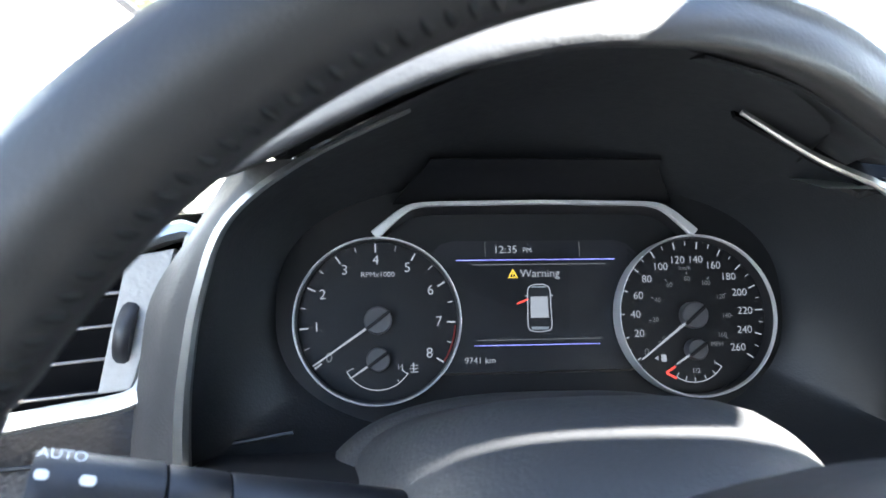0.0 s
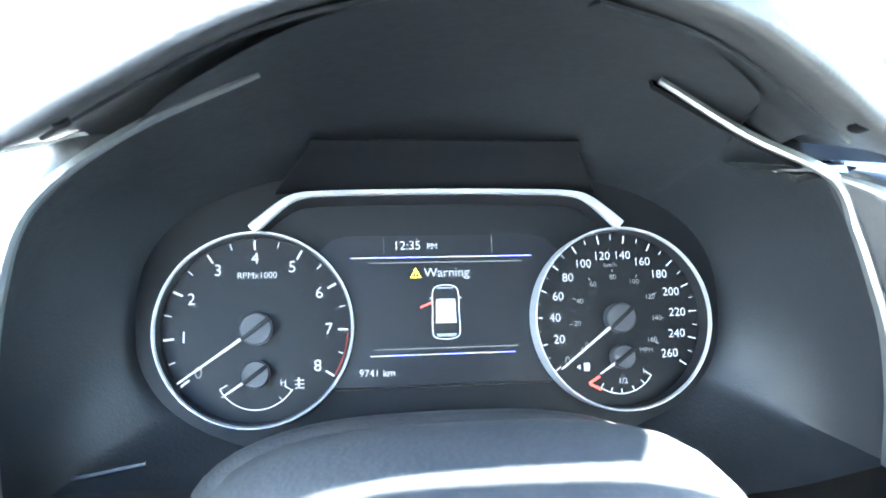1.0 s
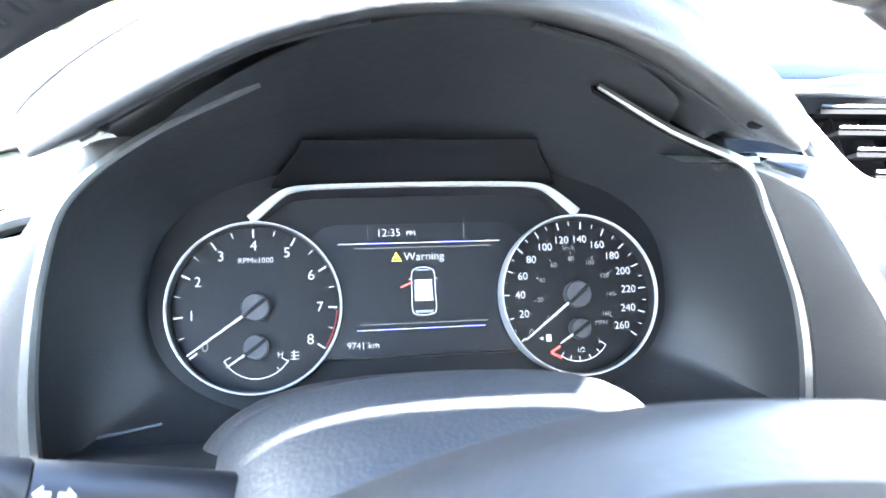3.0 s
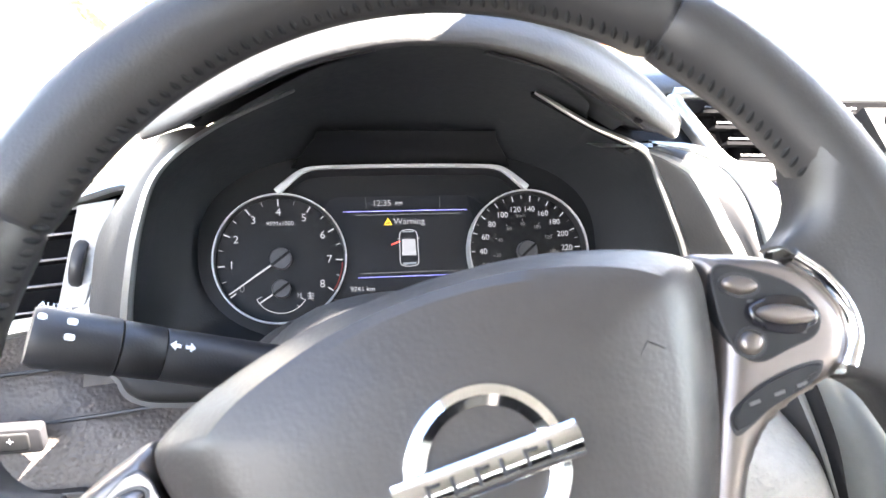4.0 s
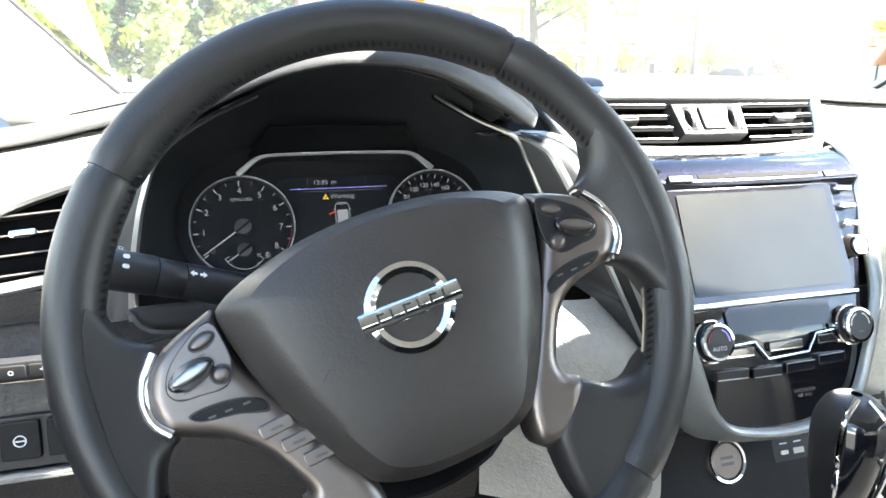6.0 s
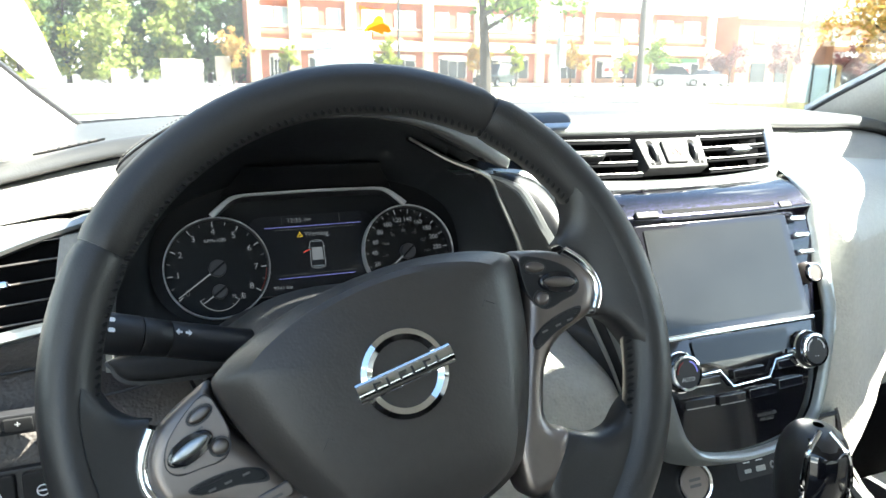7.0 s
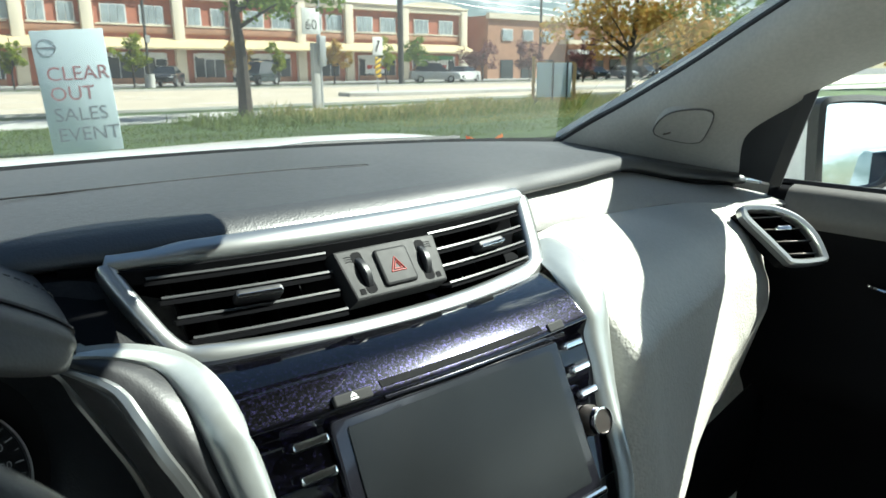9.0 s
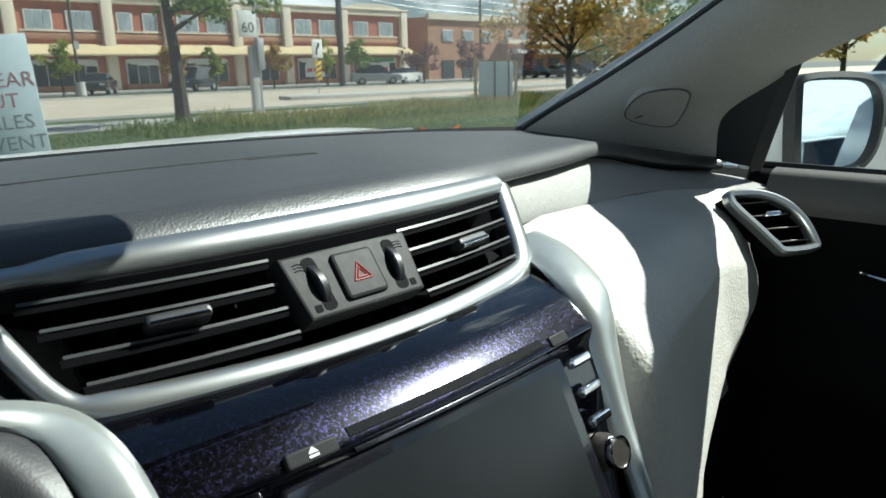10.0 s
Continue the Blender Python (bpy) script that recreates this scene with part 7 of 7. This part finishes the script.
part("gable", moved(bm, Matrix.Translation((0, FY + 0.1, 0)) @ Matrix.Rotation(radians(90), 4, "X")), STUCCO, shops, "arched cream gable", world=True)
part("band", box(46.9, 0.25, 0.45, (30.55, FY - 0.06, 4.35), 0.03), BRICKTAN, shops, world=True)
part("canopy", sweep([(7.2, FY - 0.9, 3.35), (54.0, FY - 0.9, 3.35)], [(-0.95, 0.40), (-0.9, 0.45), (0.95, -0.32), (0.95, -0.45), (-0.95, -0.45)][::-1], up=(0, 0, 1)), AWNING, shops, "sloping tan canopy", world=True)
for a, b in zip(pil, pil[1:]):
    wdt = b - a
    n = 2
    ww = min(1.75, wdt / 2 - 1.0) if wdt > 5 else 1.05
    for k in range(n):
        cx = a + wdt * (0.29 if k == 0 else 0.71)
        w = part("window", box(ww + 0.16, 0.12, 1.42, (cx, FY - 0.03, 5.55)), WINFRAME, shops, "white framed upper window", world=True)
        m_ = 3 if ww > 1.5 else 2
        for j in range(m_):
            part("pane", box(ww / m_ - 0.06, 0.04, 1.28, (cx - ww / 2 + ww / m_ * (j + 0.5), FY - 0.095, 5.55)), WINGLASS, w, world=True)
    part("sill", box(wdt - 1.2, 0.2, 0.14, ((a + b) / 2, FY - 0.1, 4.75), 0.02), STUCCO, shops, world=True)
    # shop front
    sf = part("shop_front", box(wdt - 2.2, 0.14, 2.3, ((a + b) / 2, FY - 0.05, 1.45)), WINFRAME, shops, "glazed shop front", world=True)
    m_ = max(3, int(wdt // 1.3))
    for j in range(m_):
        part("pane", box((wdt - 2.3) / m_ - 0.08, 0.04, 1.75 if j % 3 else 2.05, (a + 1.15 + (wdt - 2.3) / m_ * (j + 0.5), FY - 0.13, 1.25 if j % 3 else 1.32)), SHOPGLASS, sf, world=True)
    part("sign_panel", box(wdt - 2.8, 0.08, 0.42, ((a + b) / 2, FY - 0.17, 2.45)), SIGNS[int(a) % 4 if int(a) % 4 != 3 else 2], sf, "shop sign", world=True)
    part("kick_plate", box(wdt - 2.2, 0.1, 0.5, ((a + b) / 2, FY - 0.15, 0.42)), BRICKTAN, shops, world=True)
for x in (41.9, 50.0):
    part("poster", box(2.6, 0.05, 1.3, (x, FY - 0.2, 1.5)), SIGNS[2], shops, "white window poster", world=True)
    for k in range(3):
        part("poster_mark", box(0.6, 0.05, 0.35, (x - 0.8 + 0.8 * k, FY - 0.23, 1.5)), SIGNS[0], shops, world=True)

shop2 = thing("brick_building", Matrix.Translation((62, 62, 0.1)), "brown brick building with flat roof", "building")
part("wall", box(13.0, 14, 7.0, (63.0, 66, 3.5)), BRICKTAN, shop2, "brown brick wall", world=True)
part("parapet", box(13.2, 0.5, 0.6, (63.0, 58.95, 7.0)), STUCCO, shop2, world=True)
for k in range(3):
    w = part("window", box(1.7, 0.12, 1.3, (59.5 + 3.4 * k, 58.96, 5.0)), WINFRAME, shop2, world=True)
    part("pane", box(1.5, 0.05, 1.1, (59.5 + 3.4 * k, 58.88, 5.0)), WINGLASS, w, world=True)
    part("door_opening", box(2.0, 0.1, 2.2, (59.5 + 3.4 * k, 58.95, 1.2)), SHOPGLASS, shop2, world=True)
row = thing("low_shops", Matrix.Translation((88, 58, 0.1)), "long low shop row with pale canopy", "building")
part("wall", box(46, 10, 4.2, (92, 63, 2.1)), BRICKTAN, row, world=True)
part("roof", box(47, 11, 0.5, (92, 63, 4.4)), STUCCO, row, world=True)
part("canopy", box(46, 1.6, 0.6, (92, 57.3, 3.2)), WINFRAME, row, "pale canopy", world=True)
for k in range(12):
    part("window", box(2.4, 0.1, 2.0, (71 + 3.7 * k, 57.95, 1.4)), SHOPGLASS, row, world=True)
back = thing("brick_building", Matrix.Translation((86, 78, 0.1)), "flat roofed brick building behind the shops", "building")
part("wall", box(40, 14, 8.2, (92, 82, 4.1)), BRICKTAN, back, world=True)
for k in range(10):
    part("window", box(1.8, 0.1, 1.4, (74 + 3.8 * k, 74.95, 6.4)), WINGLASS, back, world=True)
part("parapet", box(40.4, 0.4, 0.5, (92, 75, 8.3)), STUCCO, back, world=True)
# white walls by the trees
for x0, x1, z1 in ((0.4, 3.4, 1.95), (4.3, 5.4, 2.2), (-3.0, -1.9, 1.2)):
    solo("entrance_wall", box(x1 - x0, 0.6, z1, ((x0 + x1) / 2, 57.6, z1 / 2 + 0.1), 0.03), STUCCO, "pale low entrance wall", "wall")
far = thing("blue_building", Matrix.Translation((95, -8, 0)), "blue and white commercial building far off", "building")
part("wall", box(20, 30, 6.5, (100, -6, 3.2)), SIGNS[3], far, world=True)
part("band", box(20.2, 30.2, 1.2, (100, -6, 5.2)), WINFRAME, far, world=True)


# ---- parked cars ----
def parked_car(x, y, heading, paint, label, tall=0.0, name="parked_car"):
    c = thing(name, Matrix.Translation((x, y, 0.1 if y > 49 else (0.0 if y > 22 else -0.02))) @ Matrix.Rotation(radians(heading), 4, "Z"), label, "car", group="parked cars")
    H = 1.45 + tall
    prof = [(-2.2, 0.35, 0.80), (-2.15, 0.75, 0.84), (-1.3, 0.92, 0.88), (0.0, 0.95, 0.9), (1.3, 0.98, 0.88), (2.1, 0.92 + tall * 0.3, 0.84), (2.2, 0.45, 0.80)]
    secs = []
    for px, z, w in prof:
        secs.append([(px, -w, 0.3), (px, -w * 1.0, z * 0.8), (px, -w * 0.9, z), (px, 0, z + 0.03), (px, w * 0.9, z), (px, w, z * 0.8), (px, w, 0.3)])
    part("body", skin(secs, 3, 3, 0.02), paint, c, "painted body")
    e = 2.0 if tall > 0.2 else 1.55
    cab = [[(-1.2, -0.78, 0.92), (-1.2, 0.78, 0.92)], [(-0.45, -0.62, H - 0.06), (-0.45, 0.62, H - 0.06)], [(0.4, -0.62, H), (0.4, 0.62, H)], [(e - 0.5, -0.6, H - 0.08), (e - 0.5, 0.6, H - 0.08)], [(e, -0.74, 0.95), (e, 0.74, 0.95)]]
    rows = [[Vector(a), Vector(a).lerp(Vector(b), 0.5) + Vector((0, 0, 0.03)), Vector(b)] for a, b in cab]
    bm = loft(rows)
    for sgn in (0, 2):
        bm.verts.ensure_lookup_table()
        bm.faces.new([bm.verts[3 * k + sgn] for k in range(5)])
    part("glasshouse", bm, CARGLASS, c, "dark windows", angle=20)
    part("roof", skin([[(-0.42, -0.6, H - 0.04), (-0.42, 0, H), (-0.42, 0.6, H - 0.04)], [(0.4, -0.6, H + 0.02), (0.4, 0, H + 0.05), (0.4, 0.6, H + 0.02)], [(e - 0.5, -0.58, H - 0.06), (e - 0.5, 0, H - 0.03), (e - 0.5, 0.58, H - 0.06)]], 3, 3, 0.03), paint, c)
    for wx in (-1.35, 1.35):
        for wy in (-0.78, 0.78):
            w = part("wheel", moved(lathe([(0.0, -0.11), (0.30, -0.11), (0.33, -0.07), (0.33, 0.07), (0.30, 0.11), (0, 0.11)], 20), pose(0, 0, 0, 90)), TYRE, c, "black tyre", at=pose(wx, wy, 0.33))
            part("rim", moved(lathe([(0, -0.116), (0.2, -0.116), (0.2, 0.116), (0, 0.116)], 14), pose(0, 0, 0, 90)), STEEL, w)
    for wy in (-0.6, 0.6):
        part("headlight", box(0.1, 0.34, 0.14, (-2.16, wy, 0.68), 0.03), WINFRAME, c, "clear headlight")
    part("grille", box(0.06, 0.7, 0.16, (-2.2, 0, 0.6), 0.02), TYRE, c)
    return c


PB = mat("black_car_paint", (0.02, 0.022, 0.026), 0.25, coat=0.8)
PG = mat("dark_green_paint", (0.03, 0.045, 0.045), 0.25, coat=0.8)
PS = mat("silver_car_paint", (0.35, 0.37, 0.39), 0.3, 0.4, coat=0.6)
parked_car(18.6, 52.5, 60, PB, "black saloon parked nose out")
parked_car(25.6, 52.5, 35, PG, "dark green off-roader parked nose out", 0.35)
parked_car(41.0, 49.5, 150, PS, "grey van parked at the shops", 0.25)
parked_car(45.2, 50.5, 20, WHITECAR, "white saloon parked at the shops")
for k in range(6):
    parked_car(62 + 4.4 * k, 52.0 - 0.3 * k, 55 + 8 * k, (PB, PG, PS, PB, WHITECAR, PB)[k], "dark car in the far lot" if k not in (2, 4) else "pale car in the far lot")
parked_car(3.7, -6.2, 88, WHITECAR, "white off-roader parked alongside", 0.35)
parked_car(4.4, -15.5, 92, WHITECAR, "white off-roader parked far behind", 0.35)
parked_car(19.0, 3.5, 170, PS, "silver car parked along the lot", 0.1)
parked_car(24.0, -1.0, 170, SIGNS[0], "red car parked along the lot", 0.1)

# ---- street furniture ----
sg = thing("sale_sign", Matrix.Translation((3.01, 11.26, 0.05)) @ Matrix.Scale(0.875, 4) @ Matrix.Rotation(radians(-16), 4, "Z") @ Matrix.Rotation(radians(-3.5), 4, "Y"), "pale blue sale sign board on the verge", "sign")
part("board", box(1.08, 0.05, 2.0, (0, 0, 1.03), 0.01), BOARD, sg, "pale blue printed board")
for txt, z, ink in (("CLEAR", 1.33, INKRED), ("OUT", 1.01, INKRED), ("SALES", 0.67, INKGREY), ("EVENT", 0.34, INKGREY)):
    words("lettering", txt, 0.32, ink, sg, pose(-0.42, -0.0275, z, 90, 0, 0), align="LEFT")
part("round_mark", moved(lathe([(0.12, 0), (0.12, 0.004), (0.138, 0.004), (0.138, 0)], 30), pose(-0.34, -0.0265, 1.76, 90)), INKGREY, sg)
part("round_mark", box(0.30, 0.004, 0.03, (-0.34, -0.0275, 1.76)), INKGREY, sg)
for x in (-0.5, 0.5):
    part("stake", box(0.04, 0.04, 2.0, (x, 0.05, 0.9)), WOOD, sg)

sp = thing("speed_sign", Matrix.Translation((11.75, 19.3, 0.05)), "speed limit sign on a steel post", "sign")
part("post", sweep([(0, 0, 0), (-0.03, 0, 5.0)], circle(0.05, 10)), STEEL, sp, "galvanised post")
part("timber_post", box(0.22, 0.2, 2.0, (-0.18, 0.02, 1.0), 0.02), CONCRETE, sp, "pale timber post")
part("control_box", box(0.22, 0.2, 0.9, (0.0, -0.08, 1.75), 0.02), STEEL, sp, "grey control box")
part("plate", box(0.6, 0.03, 0.75, (-0.32, -0.06, 2.62), 0.01), SIGNS[2], sp, "white speed plate")
words("lettering", "60", 0.42, DARKSTEEL, sp, pose(-0.32, -0.0765, 2.5, 90, 0, 0))
kp = thing("median_sign", Matrix.Translation((22.0, 31.0, 0.18)), "white arrow sign above a striped marker", "sign")
part("post", sweep([(0, 0, 0), (0, 0, 2.6)], circle(0.04, 8)), STEEL, kp)
part("plate", box(0.62, 0.03, 0.9, (0, -0.06, 2.25), 0.01), SIGNS[2], kp, "white plate with arrow")
part("arrow", plate([(-0.16, -0.3), (-0.06, -0.3), (0.02, 0.0), (0.12, 0.1), (0.16, 0.3), (-0.04, 0.26), (0.02, 0.14), (-0.08, 0.04)][::-1], 0, 0.004), DARKSTEEL, kp, at=pose(0, -0.077, 2.25, 90))
part("marker", box(0.36, 0.03, 1.0, (0, -0.06, 1.2), 0.01), YELLOW, kp, "yellow and black marker")
for k in range(4):
    part("stripe", plate([(-0.17, -0.1), (0.17, 0.06), (0.17, 0.16), (-0.17, 0.0)], 0, 0.004), DARKSTEEL, kp, at=pose(0, -0.077, 0.82 + 0.26 * k, 90))
pl = thing("utility_pole", Matrix.Translation((35.4, 46.9, 0.1)), "tall dark utility pole", "pole")
part("shaft", sweep([(0, 0, 0), (0, 0, 11.0)], circle(0.24, 12)), DARKSTEEL, pl)
pl = thing("utility_pole", Matrix.Translation((52.5, 47.5, 0.1)), "slim utility pole with wires", "pole")
part("shaft", sweep([(0, 0, 0), (0, 0, 11.0)], circle(0.12, 10)), DARKSTEEL, pl)
for z in (6.0, 6.5, 7.2):
    solo("overhead_wire", sweep(crom([(35.4, 46.9, z + 1.2), (44, 47.2, z + 0.5), (52.5, 47.5, z + 0.3), (70, 48, z - 0.2), (95, 49, z + 0.4)], 6), circle(0.03, 5)), STEEL, "thin sagging overhead wire on poles", "wire")
lp = thing("street_lamp", Matrix.Translation((16.6, 50.2, 0.1)), "slim dark lamp post on a pale base", "street lamp")
part("shaft", sweep([(0, 0, 0), (0, 0, 8.0)], circle(0.09, 10)), DARKSTEEL, lp)
part("base", lathe([(0, 0), (0.34, 0), (0.32, 0.9), (0, 0.9)], 16), CONCRETE, lp, "concrete base")
part("box", box(0.3, 0.2, 0.5, (0.1, -0.1, 3.2)), STEEL, lp)
bd = thing("notice_board", Matrix.Translation((18.45, 15.75, 0.05)) @ Matrix.Rotation(radians(-38), 4, "Z"), "white notice board in a raw timber frame", "sign")
part("panel", box(1.15, 0.03, 1.1, (0, 0, 0.85), 0.005), BOARD, bd, "pale blank panel")
for x in (-0.68, 0.68):
    part("post", box(0.1, 0.1, 1.65 if x < 0 else 1.4, (x, 0.03, 0.78 if x < 0 else 0.68)), WOOD, bd, "raw timber post")
part("rail", box(1.36, 0.06, 0.16, (0, 0.03, 0.2)), WOOD, bd)
part("rail", box(1.36, 0.06, 0.1, (0, 0.03, 1.38)), WOOD, bd)
for x in (-0.05, 0.42):
    part("stake", box(0.05, 0.05, 1.5, (x, -0.08, 0.7)), DARKSTEEL, bd, "dark steel stake")
